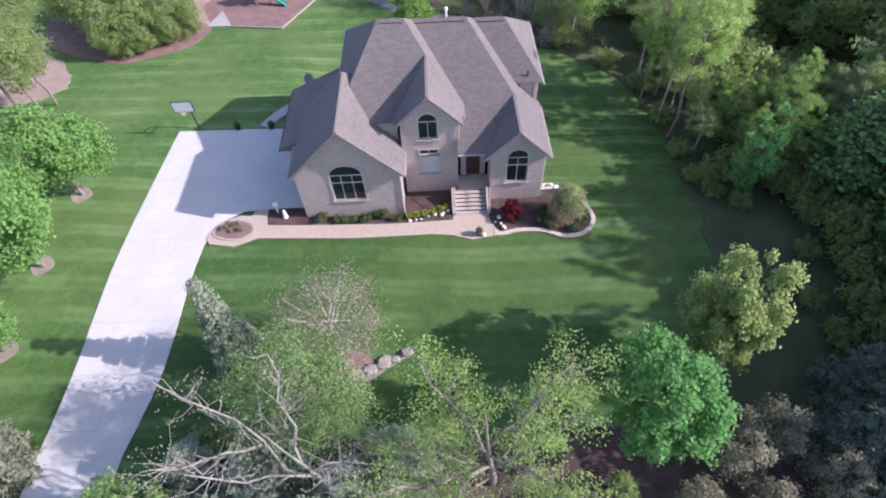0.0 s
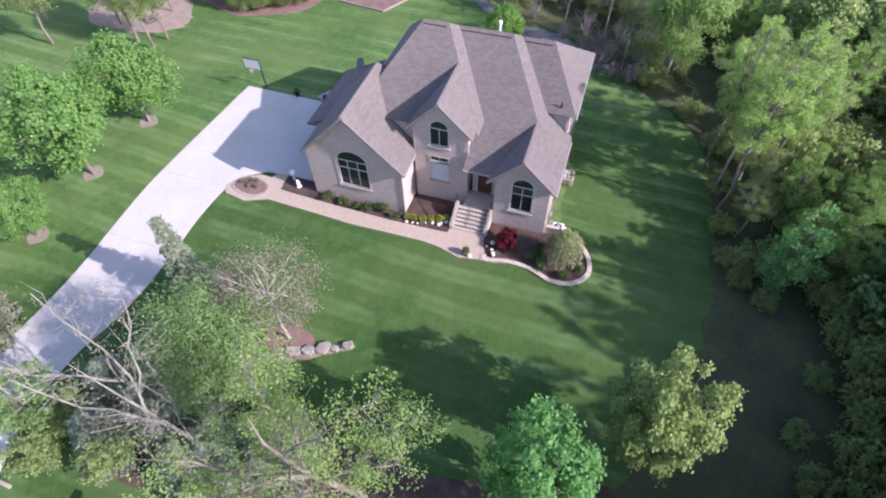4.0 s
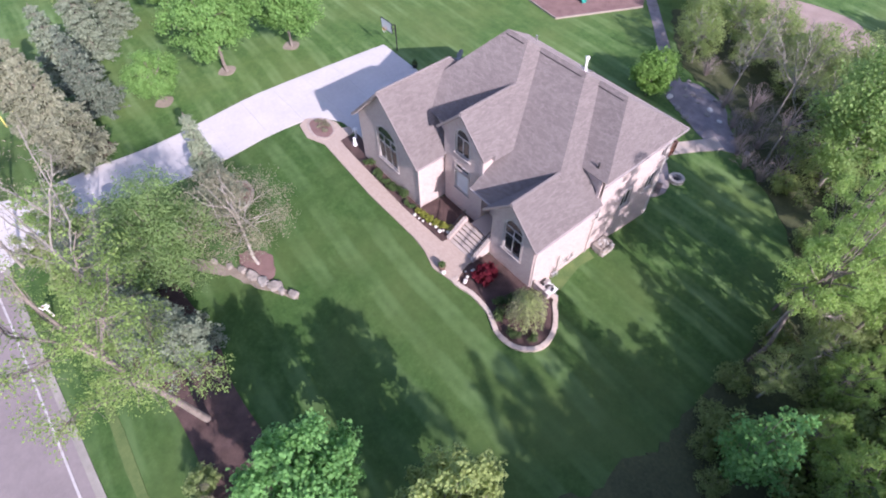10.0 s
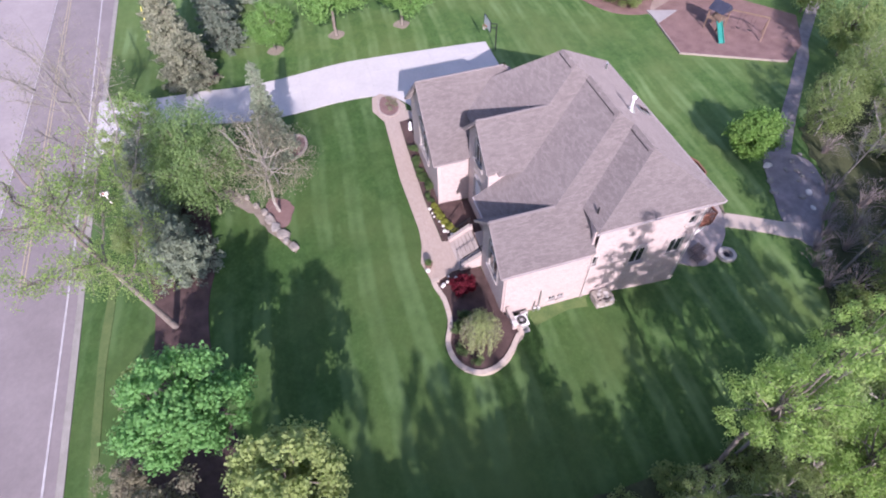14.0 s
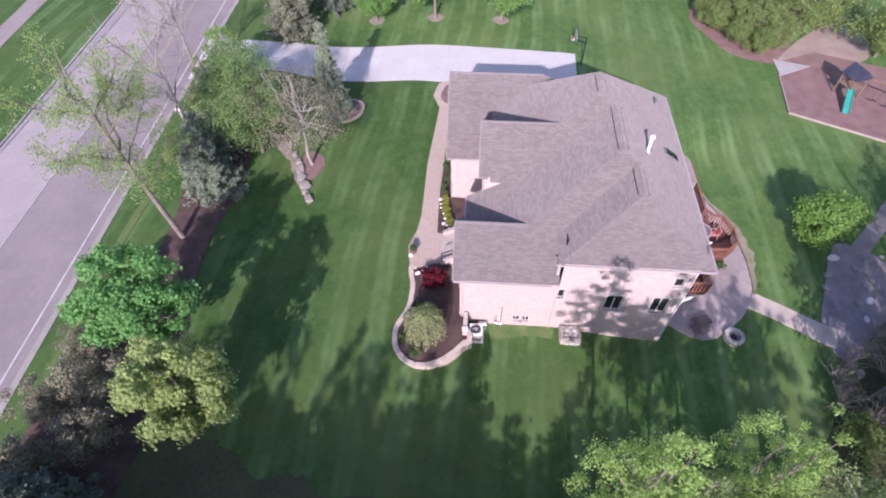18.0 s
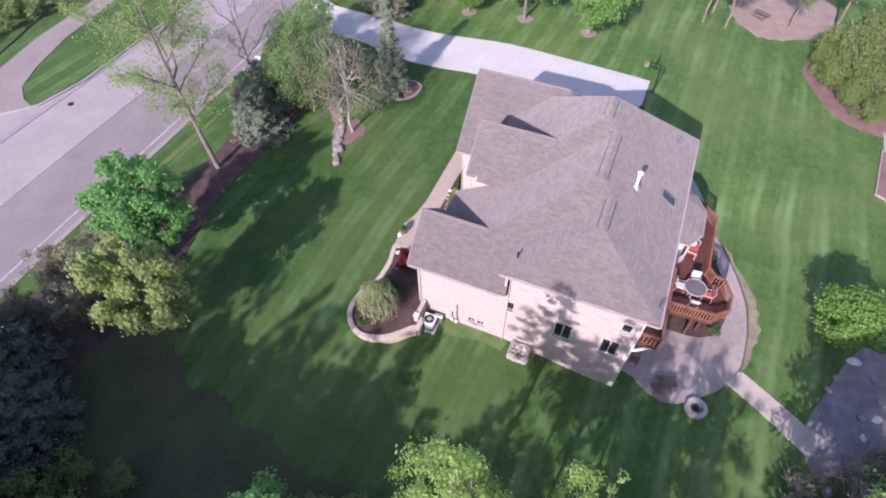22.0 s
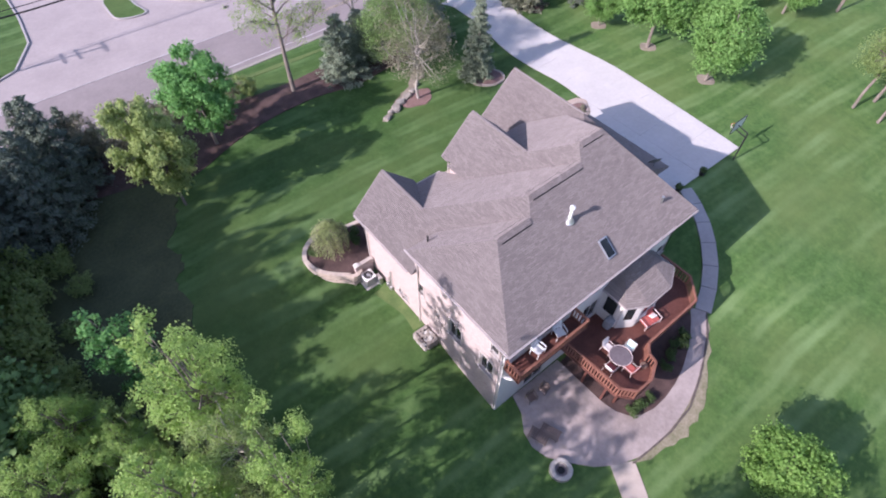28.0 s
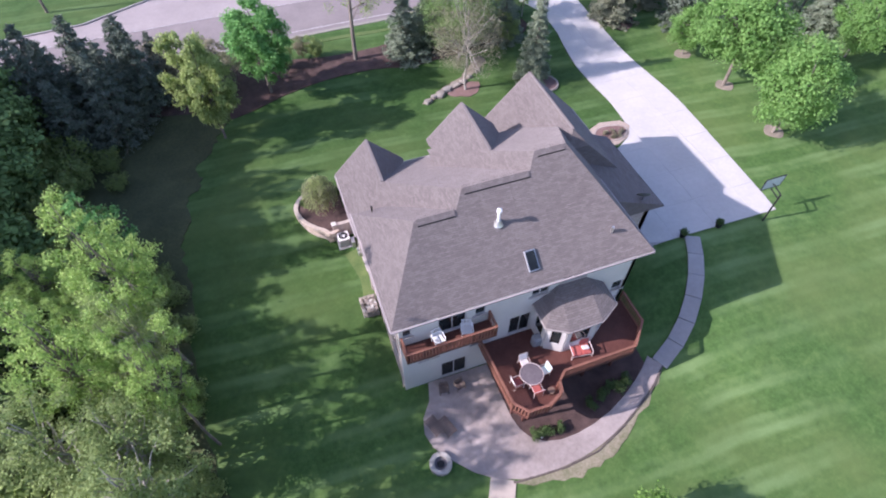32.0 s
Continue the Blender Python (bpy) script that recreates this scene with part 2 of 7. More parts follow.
RAKE = blotched("weathered_rake_board", (0.20, 0.17, 0.165), (0.28, 0.245, 0.24), 14, 1.0, 0.7, 0.1)
TAN_PATH = blotched("tan_limestone_path", (0.35, 0.29, 0.245), (0.52, 0.445, 0.385), 16, 0.9, 0.95, 0.4)
TRIM = blotched("weathered_trim", (0.30, 0.26, 0.255), (0.41, 0.365, 0.355), 14, 1.0, 0.6, 0.1)
FRAME_TAUPE = blotched("taupe_window_frame", (0.47, 0.44, 0.43), (0.60, 0.565, 0.55), 18, 1.0, 0.5, 0.05)
SURROUND = blotched("buff_window_surround", (0.40, 0.35, 0.33), (0.52, 0.465, 0.44), 9, 1.5, 0.85, 0.3)
WHITE = blotched("white_paint", (0.70, 0.69, 0.68), (0.82, 0.81, 0.80), 20, 1.0, 0.5, 0.08)
SIDING = blotched("cream_siding", (0.56, 0.53, 0.50), (0.66, 0.63, 0.60), 12, 0.6, 0.7, 0.1)
CEDAR = blotched("stained_deck_wood", (0.075, 0.029, 0.023), (0.145, 0.058, 0.045), 8, 1.5, 0.6, 0.25)
CEDAR_PALE = blotched("weathered_rail_wood", (0.16, 0.066, 0.046), (0.28, 0.128, 0.09), 10, 1.5, 0.65, 0.25)
BARK = blotched("grey_bark", (0.11, 0.09, 0.075), (0.27, 0.235, 0.205), 10, 1.3, 0.95, 0.8, distance=0.05)
GREY_BARK = blotched("ash_grey_bark", (0.15, 0.139, 0.124), (0.33, 0.31, 0.28), 10, 1.3, 0.95, 0.7, distance=0.04)
PALE_BARK = blotched("pale_bark", (0.24, 0.215, 0.19), (0.44, 0.41, 0.375), 10, 1.3, 0.95, 0.7, distance=0.04)
BLACK = blotched("black_metal", (0.012, 0.012, 0.013), (0.035, 0.035, 0.036), 20, 2, 0.45, 0.05, 0.2)
GALV = blotched("galvanised_metal", (0.45, 0.45, 0.45), (0.66, 0.66, 0.66), 12, 1, 0.35, 0.05, 0.85)
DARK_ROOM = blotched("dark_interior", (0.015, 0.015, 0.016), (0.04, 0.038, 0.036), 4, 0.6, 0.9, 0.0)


def glass_material():
    n = Nodes("window_glass", 0.05, 0.0, 0.3)
    return n.done(n.ramp(n.noise(0.6, 2), (0.3, (0.012, 0.015, 0.017)), (0.7, (0.028, 0.034, 0.036))))


GLASS = glass_material()


def leaf_material(name, dark, light, thin=0.35):
    n = Nodes(name, 0.7, 0.0, 0.12)
    rnd = n.tree.nodes.new("ShaderNodeNewGeometry").outputs["Random Per Island"]
    big = n.noise(0.7, 4)
    f = n.math("ADD", n.math("MULTIPLY", rnd, 0.34), n.math("MULTIPLY", big, 0.66))
    col = n.ramp(f, (0.15, dark), (0.85, light))
    n.plug(n.bsdf.inputs["Base Color"], col)
    tr = n.add("BsdfTranslucent", Color=n.mix(0.5, col, light))
    mixed = n.add("MixShader", Fac=thin)
    n.tree.links.new(n.bsdf.outputs[0], mixed.inputs[1])
    n.tree.links.new(tr.outputs[0], mixed.inputs[2])
    n.tree.links.new(mixed.outputs[0], n.tree.nodes["Material Output"].inputs["Surface"])
    return n.mat


LEAF_MAPLE = leaf_material("maple_leaves", (0.085, 0.225, 0.062), (0.25, 0.50, 0.18), 0.5)
LEAF_YELLOW = leaf_material("flowering_maple_leaves", (0.17, 0.24, 0.075), (0.44, 0.53, 0.22), 0.5)
LEAF_LIME = leaf_material("spring_lime_leaves", (0.10, 0.225, 0.045), (0.29, 0.47, 0.135), 0.5)
LEAF_PALE = leaf_material("pale_spring_leaves", (0.15, 0.265, 0.078), (0.38, 0.53, 0.20), 0.55)
LEAF_GARDEN = leaf_material("muted_garden_leaves", (0.115, 0.205, 0.072), (0.30, 0.43, 0.175), 0.5)
LEAF_COTTON = leaf_material("young_cottonwood_leaves", (0.145, 0.24, 0.068), (0.37, 0.505, 0.172), 0.56)
LEAF_YOUNG = leaf_material("young_lawn_tree_leaves", (0.10, 0.23, 0.058), (0.28, 0.47, 0.155), 0.5)
LEAF_FEATHER = leaf_material("feathery_woodland_leaves", (0.165, 0.285, 0.078), (0.42, 0.58, 0.195), 0.6)
LEAF_DULL = leaf_material("dull_olive_leaves", (0.155, 0.225, 0.080), (0.39, 0.49, 0.20), 0.62)
LEAF_FAR = leaf_material("distant_spring_leaves", (0.20, 0.30, 0.115), (0.50, 0.60, 0.28), 0.62)
LEAF_SHADE = leaf_material("dark_shade_tree_leaves", (0.075, 0.135, 0.048), (0.21, 0.325, 0.115), 0.2)
LEAF_SOFT = leaf_material("young_grey_green_leaves", (0.155, 0.225, 0.085), (0.38, 0.475, 0.205), 0.55)
LEAF_BROWN = leaf_material("budding_brown_leaves", (0.165, 0.155, 0.105), (0.36, 0.345, 0.245), 0.4)
LEAF_RED = leaf_material("crimson_leaves", (0.065, 0.008, 0.014), (0.17, 0.020, 0.034), 0.3)
LEAF_OLIVE = leaf_material("weeping_olive_leaves", (0.26, 0.325, 0.13), (0.50, 0.575, 0.275), 0.55)
NEEDLES_BLUE = leaf_material("blue_spruce_needles", (0.105, 0.14, 0.098), (0.30, 0.355, 0.255), 0.2)
NEEDLES_PALE = leaf_material("silver_spruce_needles", (0.12, 0.16, 0.105), (0.31, 0.36, 0.25), 0.2)
NEEDLES_TAN = leaf_material("spruce_needles_and_cones", (0.125, 0.15, 0.095), (0.34, 0.35, 0.25), 0.25)
NEEDLES_DARK = leaf_material("dark_spruce_needles", (0.058, 0.084, 0.064), (0.21, 0.25, 0.19), 0.15)


# ---- ground, roads and paving ----
def grid_lines():
    near = [-60 + 1.0 * k for k in range(111)]
    far = [-1500, -600, -300, -180, -120, -90, -75, -66]
    return sorted(far + near + [56, 62, 75, 95, 130, 200, 320, 640, 1500])


def build_ground():
    xs = ys = grid_lines()
    verts = [(x, y, ground_z(x, y) + 0.03 * noise.noise((x * 0.3, y * 0.3, 0))) for y in ys for x in xs]
    w = len(xs)
    faces = [(j * w + i, j * w + i + 1, (j + 1) * w + i + 1, (j + 1) * w + i) for j in range(len(ys) - 1) for i in range(w - 1)]
    me = bpy.data.meshes.new("ground")
    me.from_pydata(verts, [], faces)
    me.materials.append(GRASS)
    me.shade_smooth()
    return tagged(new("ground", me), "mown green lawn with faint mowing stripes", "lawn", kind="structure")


ground = build_ground()

# the road in front: asphalt lanes, a pale shoulder beyond and the mouth of a side street
road = solo("road", draped([(-170, -29.7), (-60, -28.4), (-8, -27.75), (45, -26.7), (170, -24), (170, -32.6), (20, -34.6), (-4, -34.85), (-60, -35.4), (-170, -36.5)], 0.05, 0.15, 4.0), ASPHALT, "weathered grey asphalt road with worn lines", "road", kind="structure")
shoulder = solo("road_shoulder", draped([(-170, -36.5), (-60, -35.4), (-4, -34.85), (20, -34.6), (170, -32.6), (170, -36.2), (60, -36.5), (40, -37.2), (29, -38.0), (22, -41.3), (19.6, -46), (19.2, -52), (19.2, -90), (5.9, -90), (5.7, -53), (4.9, -48), (3.6, -45.2), (0.8, -42.6), (-4, -41.6), (-28, -41.8), (-60, -42.4), (-170, -44)], 0.06, 0.18, 4.0), PALE_ROAD, "pale worn concrete shoulder and side street", "road", kind="structure")


def line(name, pts, wide, mat, label, lift=0.075):
    bm = bmesh.new()
    for (x0, y0), (x1, y1) in zip(pts, pts[1:]):
        d = Vector((x1 - x0, y1 - y0)).normalized() * (wide / 2)
        z = ground_z(x0, y0) + lift
        q = [bm.verts.new((x0 - d.y, y0 + d.x, z)), bm.verts.new((x0 + d.y, y0 - d.x, z)), bm.verts.new((x1 + d.y, y1 - d.x, z)), bm.verts.new((x1 - d.y, y1 + d.x, z))]
        bm.faces.new(q)
    return solo(name, bm, mat, label, "road line", kind="structure")


LINE_WHITE = blotched("worn_white_line", (0.30, 0.28, 0.28), (0.56, 0.54, 0.53), 16, 2)
LINE_YELLOW = blotched("worn_yellow_line", (0.34, 0.285, 0.19), (0.44, 0.375, 0.26), 16, 2)
line("road_line", [(-120, -30.6), (-51, -29.8), (-14, -28.55), (8, -28.15), (40, -27.6)], 0.14, LINE_WHITE, "worn white edge line of the road")
line("road_line", [(-60, -35.3), (-28, -34.95), (-4, -34.75), (20, -34.5), (50, -34.0)], 0.1, LINE_WHITE, "worn white line between lane and shoulder", 0.085)
for off in (0, 0.28):
    line("road_line", [(-120, -35.5 - off), (-53, -33.6 - off), (-16, -32.1 - off), (-6, -31.75 - off)], 0.1, LINE_YELLOW, "faded double yellow centre line")
SHOULDER_DIRT = blotched("gravel_verge", (0.20, 0.19, 0.165), (0.36, 0.335, 0.30), 20, 1.0)
solo("gravel_verge", draped([(-80, -28.2), (-8, -27.3), (45, -26.2), (45, -26.9), (-8, -27.9), (-80, -28.8)], 0.045, 0.1, 4.0), SHOULDER_DIRT, "strip of pale gravel along the road", "verge", kind="structure")


def kerb(pts, label="pale concrete kerb"):
    bm = bmesh.new()
    for (x0, y0), (x1, y1) in zip(pts, pts[1:]):
        bar(bm, (x0, y0, ground_z(x0, y0) + 0.1), (x1, y1, ground_z(x1, y1) + 0.1), 0.2, 0.2)
    return solo("kerb", bm, SLAB, label, "kerb", kind="structure")


kerb([(5.7, -80), (5.7, -53), (4.9, -48), (3.6, -45.2), (0.8, -42.6), (-4, -41.6), (-28, -41.8), (-60, -42.4), (-120, -43.3)])
kerb([(19.2, -80), (19.2, -52), (19.6, -46), (22, -41.3), (29, -38.0), (40, -37.2), (60, -36.5), (120, -36.3)])
# the grass island in the side street's mouth and the paths beyond
isl = smooth_loop([(7.3, -44.3), (10.2, -44.9), (10.6, -47.8), (10.2, -50.5), (8.0, -49.9), (7.6, -47)], 4)
solo("traffic_island", draped(isl, 0.19, 0.3, 2.0), GRASS, "small kerbed grass island in the side street", "island", kind="structure")
kerb(isl + isl[:1], "concrete kerb round the grass island")
solo("traffic_island", draped([(8.3, -54), (11.5, -54.5), (11.8, -75), (8.2, -75)], 0.19, 0.3, 2.0), GRASS, "long kerbed grass island in the side street", "island", kind="structure")
FOOTPATH = concrete_material("worn_pinkish_footpath", (0.205, 0.172, 0.162), (0.30, 0.255, 0.242))
solo("pavement", draped([(2.9, -44.4), (3.6, -46.0), (3.3, -48.2), (0.4, -51.2), (-7.6, -53.0), (-20, -53.8), (-70, -55), (-70, -52.6), (-20, -51.3), (-9.4, -50.0), (-4.0, -48.4), (-0.9, -46.9), (0.6, -45.0), (1.2, -43.1)], 0.05, 0.12, 3.0), FOOTPATH, "worn pinkish footpath beyond the road", "path", kind="structure")


# driveway: concrete panels with joints
DRIVE = [(-25.9, 12.2), (-26.7, 1.0), (-27.2, -8.7), (-27.2, -14.5), (-26.9, -20.3), (-27.2, -25.0), (-28.6, -28.3), (-19.6, -28.0), (-21.7, -23.0), (-21.6, -18.0), (-20.9, -12.0), (-20.6, -5.5), (-20.2, -1.8), (-19.3, 0.4), (-17.6, 1.45), (-15.6, 1.6), (-12.6, 1.6), (-12.6, 4.4), (-13.3, 4.5), (-13.3, 11.2), (-12.6, 11.9)]


def build_drive():
    drive = thing("driveway", "long pale concrete driveway with turning pad", "driveway", kind="structure")
    part("bed", draped(DRIVE, 0.045, 0.15, 2.0), SLAB, drive)
    ys = [-28.3, -24.4, -20.4, -16.4, -12.4, -8.4, -4.6, -1.2, 2.2, 5.6, 9.0, 12.4]
    xs = [-29, -24.1, -20.2, -16.4, -12.4]
    for y0, y1 in zip(ys, ys[1:]):
        for x0, x1 in zip(xs, xs[1:]):
            bm = bmesh.new()
            bm.faces.new([bm.verts.new((x, y, 0)) for x, y in DRIVE])
            bmesh.ops.triangulate(bm, faces=bm.faces[:])
            for co, no in (((x0 + 0.007, 0, 0), (-1, 0, 0)), ((x1 - 0.007, 0, 0), (1, 0, 0)), ((0, y0 + 0.007, 0), (0, -1, 0)), ((0, y1 - 0.007, 0), (0, 1, 0)), ((0, (y0 + y1) / 2, 0), None)):
                geom = bm.verts[:] + bm.edges[:] + bm.faces[:]
                if no is None:
                    bmesh.ops.bisect_plane(bm, geom=geom, plane_co=co, plane_no=(0, 1, 0))
                else:
                    bmesh.ops.bisect_plane(bm, geom=geom, plane_co=co, plane_no=no, clear_outer=True)
            if sum(f.calc_area() for f in bm.faces) < 0.4:
                bm.free()
                continue
            rim = [e for e in bm.edges if e.is_boundary]
            for v in bm.verts:
                v.co.z = ground_z(v.co.x, v.co.y) + 0.075
            made = bmesh.ops.extrude_edge_only(bm, edges=rim)
            for v in made["geom"]:
                if isinstance(v, bmesh.types.BMVert):
                    v.co.z -= 0.06
            part("panel", bm, CONCRETE, drive)
    return drive


build_drive()


# ---- the house ----
house = thing("house", "large two-storey house of pinkish tumbled brick with hipped shingle roofs", "house")
PR, PF = 0.705, 0.63
R_PLANE = ((0, PR, 1), 7.09 + PR * 16.46)
F_W = ((0, -PF, 1), 11.46 - PF * 10.25)
F_M = ((0, -PF, 1), 10.87 - PF * 11.1)
F_E = ((0, -0.70, 1), 10.25 - 0.70 * 11.98)
E_1 = ((1.0, 0, 1), 11.46 - 3.4)
E_2 = ((1.0, 0, 1), 10.87 + 1.45)
E_HIP = ((1.1, 0, 1), 7.09 + 1.1 * 7.45)
W_HIP = ((-1.216, 0, 1), 7.09 + 1.216 * 9.05)


def roof_piece(lo, hi, planes, name="roof"):
    """A roof body whose slopes carry shingles in level courses."""
    bm = solid(lo, hi, planes)
    bm.normal_update()
    me = mesh_of(bm, name)
    me.materials.append(SHINGLE_X)
    me.materials.append(SHINGLE_Y)
    for f in me.polygons:
        f.material_index = 1 if abs(f.normal.x) > abs(f.normal.y) else 0
    return part(name, me, None, house)


roof_piece((-9.05, 10.25, 7.09), (-2.81, 16.46, 13), [R_PLANE, W_HIP, E_1])
roof_piece((-2.81, 11.1, 7.09), (2.07, 16.46, 13), [R_PLANE, E_2])
roof_piece((2.07, 11.98, 7.09), (7.45, 16.46, 13), [R_PLANE, E_HIP])
roof_piece((-9.05, 3.1, 7.09), (1.2, 10.25, 13), [F_W, E_1, W_HIP])
roof_piece((-2.8, 5.5, 7.0), (6.9, 11.1, 13), [F_M, E_2])
roof_piece((0.3, 1.6, 4.97), (5.0, 5.5, 13), [F_M, E_2])
roof_piece((1.9, 7.3, 7.09), (7.45, 11.98, 13), [F_E, E_HIP])
# the small slopes that close the steps of the ridge
roof_piece((-2.81, 10.25, 9.6), (-2.0, 11.1, 13), [E_1])
roof_piece((2.07, 11.1, 9.0), (2.9, 11.98, 13), [E_2])


def gable(x, z, y_edge, y_wall, y_end, half, pitch, extra=()):
    """A gabled roof with its ridge along y: body behind the wall, slabs that carry it out over the wall."""
    east, west = ((pitch, 0, 1), z + pitch * x), ((-pitch, 0, 1), z - pitch * x)
    base = z - pitch * half
    roof_piece((x - half, y_wall, base - 0.03), (x + half, y_end, z + 1), [east, west, *extra])
    low = 0.26
    for s, plane in ((1, east), (-1, west)):
        n, d = plane
        under = (tuple(-v for v in n), -(d - low))
        lo, hi = ((x, y_edge, base - 0.2), (x + half, y_wall, z + 1)) if s > 0 else ((x - half, y_edge, base - 0.2), (x, y_wall, z + 1))
        roof_piece(lo, hi, [plane, under], "roof_overhang")
        # rake board under the shingles
        bm = bmesh.new()
        bar(bm, (x + s * 0.06, y_edge - 0.02, z - 0.15), (x + s * half, y_edge - 0.02, base - 0.09), 0.05, 0.16)
        part("rake_board", bm, RAKE, house)
    return base


gable(-8.21, 9.19, 0.04, 0.62, 7.9, 4.42, 1.0, [((0, 1, 1), 9.19 + 7.0)])
gable(-1.83, 9.86, 2.55, 3.15, 8.6, 2.56, 0.99)
gable(4.86, 7.42, 1.2, 1.85, 7.8, 2.58, 0.99)
roof_piece((-13.86, 3.9, 4.3), (-8.6, 11.7, 9), [((-0.45, 0, 1), 4.45 + 0.45 * 13.86)])


def wall(p0, p1, outline, holes=(), thick=0.24, mat=None, name="wall"):
    """A wall along p0-p1; outline and holes in (run, height); it thickens to the left of its run."""
    p0, p1 = Vector((*p0, 0)), Vector((*p1, 0))
    ux = (p1 - p0).normalized()
    bm = bmesh.new()
    for loop in (outline, *holes):
        vs = [bm.verts.new(p0 + ux * u + Vector((0, 0, h))) for u, h in loop]
        for a, b in zip(vs, vs[1:] + vs[:1]):
            bm.edges.new((a, b))
    bmesh.ops.triangle_fill(bm, use_beauty=True, edges=bm.edges[:])
    made = bmesh.ops.extrude_face_region(bm, geom=bm.faces[:])
    inward = Vector((-ux.y, ux.x, 0)) * thick
    bmesh.ops.translate(bm, vec=inward, verts=[v for v in made["geom"] if isinstance(v, bmesh.types.BMVert)])
    mat = mat or (BRICK_X if abs(ux.x) > abs(ux.y) else BRICK_Y)
    return part(name, bm, mat, house)


def rect(u0, u1, z0, z1):
    return [(u0, z0), (u1, z0), (u1, z1), (u0, z1)]


def arch(u0, u1, z0, z1, rise, n=10):
    c, r = (u0 + u1) / 2, (u1 - u0) / 2
    return [(u0, z0), (u1, z0)] + [(c + r * math.cos(math.pi * k / n), z1 + rise * math.sin(math.pi * k / n)) for k in range(n + 1)]


def window(p0, p1, u0, u1, z0, z1, rise=0.0, cols=2, bars=(), sill=True, trim=0.1, surround=True, blind=None, head=None):
    """A window set in a wall along p0-p1: surround, frame, panes, glazing bars and sill."""
    ux = (Vector((*p1, 0)) - Vector((*p0, 0))).normalized()
    out = Vector((ux.y, -ux.x, 0))
    o = Vector((*p0, 0))
    win = thing("window", "", "")
    win.parent = house

    def at(u, z, d):
        return o + ux * u + Vector((0, 0, z)) + out * d

    def ring(outer, inner, d0, d1, mat, name, label=""):
        bm = bmesh.new()
        vo = [[bm.verts.new(at(u, z, d)) for u, z in outer] for d in (d0, d1)]
        vi = [[bm.verts.new(at(u, z, d)) for u, z in inner] for d in (d0, d1)]
        n = len(outer)
        for k in range(n):
            j = (k + 1) % n
            bm.faces.new((vo[1][k], vo[1][j], vi[1][j], vi[1][k]))
            bm.faces.new((vo[0][j], vo[0][k], vi[0][k], vi[0][j]))
            bm.faces.new((vo[0][k], vo[0][j], vo[1][j], vo[1][k]))
            bm.faces.new((vi[0][j], vi[0][k], vi[1][k], vi[1][j]))
        return part(name, bm, mat, win, label)

    shape = (lambda g: arch(u0 + g, u1 - g, z0 + g, z1, max(rise - g, 0.02))) if rise else (lambda g: rect(u0 + g, u1 - g, z0 + g, z1 - g))
    if surround:
        ring(shape(-0.11), shape(0.0), -0.05, 0.035, SURROUND, "surround", "buff stone window surround")
    edge = 0.075 if u1 - u0 > 0.8 else 0.035
    ring(shape(0.0), shape(edge), -0.14, -0.04, FRAME_TAUPE, "window_frame")
    bm = bmesh.new()
    bm.faces.new([bm.verts.new(at(u, z, -0.105)) for u, z in shape(0.05)])
    got = bmesh.ops.extrude_face_region(bm, geom=bm.faces[:])
    bmesh.ops.translate(bm, vec=-out * 0.012, verts=[v for v in got["geom"] if isinstance(v, bmesh.types.BMVert)])
    part("pane", bm, GLASS if blind is None else blind, win)
    for k in range(1, cols):
        u = u0 + (u1 - u0) * k / cols
        bm = bmesh.new()
        bar(bm, at(u, z0 + 0.05, -0.075), at(u, z1, -0.075), 0.05, 0.05)
        part("mullion", bm, FRAME_TAUPE, win)
    for z in bars:
        bm = bmesh.new()
        bar(bm, at(u0 + 0.05, z, -0.075), at(u1 - 0.05, z, -0.075), 0.05, 0.06)
        part("glazing_bar", bm, FRAME_TAUPE, win)
    if sill:
        bm = bmesh.new()
        bar(bm, at(u0 - 0.16, z0 - 0.05, 0.02), at(u1 + 0.16, z0 - 0.05, 0.02), 0.16, 0.1)
        part("window_sill", bm, SURROUND, win)
    return win


# front walls, seen along +x from their west ends
A0, A1 = (-12.2, 0.45), (-4.2, 0.45)
wall(A0, A1, [(0, -0.6), (8.0, -0.6), (8.0, 4.95), (3.99, 8.95), (0, 4.95)], [arch(2.62, 5.18, 1.95, 4.65, 1.0)])
window(A0, A1, 2.62, 5.18, 1.95, 4.65, 1.0, cols=3, bars=(3.85, 4.62))
B0, B1 = (-4.0, 2.9), (0.34, 2.9)
wall(B0, B1, [(0, -0.3), (4.34, -0.3), (4.34, 7.5), (2.17, 9.6), (0, 7.5)], [arch(1.32, 2.84, 5.75, 7.4, 0.74), rect(1.3, 2.8, 2.1, 4.65)])
window(B0, B1, 1.32, 2.84, 5.75, 7.4, 0.74, cols=2, bars=(7.36,))
PALE_BLIND = blotched("pale_blind", (0.42, 0.45, 0.49), (0.52, 0.55, 0.59), 10, 1, 0.4, 0.0)
window(B0, B1, 1.3, 2.8, 2.1, 4.05, 0, cols=1, blind=PALE_BLIND)
window(B0, B1, 1.3, 2.8, 4.15, 4.65, 0, cols=2, sill=False)
C0, C1 = (2.85, 1.65), (7.0, 1.65)
wall(C0, C1, [(0, -1.6), (4.15, -1.6), (4.15, 4.85), (2.02, 7.1), (0, 4.85)], [arch(1.25, 2.95, 1.95, 4.55, 0.8)])
window(C0, C1, 1.25, 2.95, 1.95, 4.55, 0.8, cols=2, bars=(3.75, 4.52))
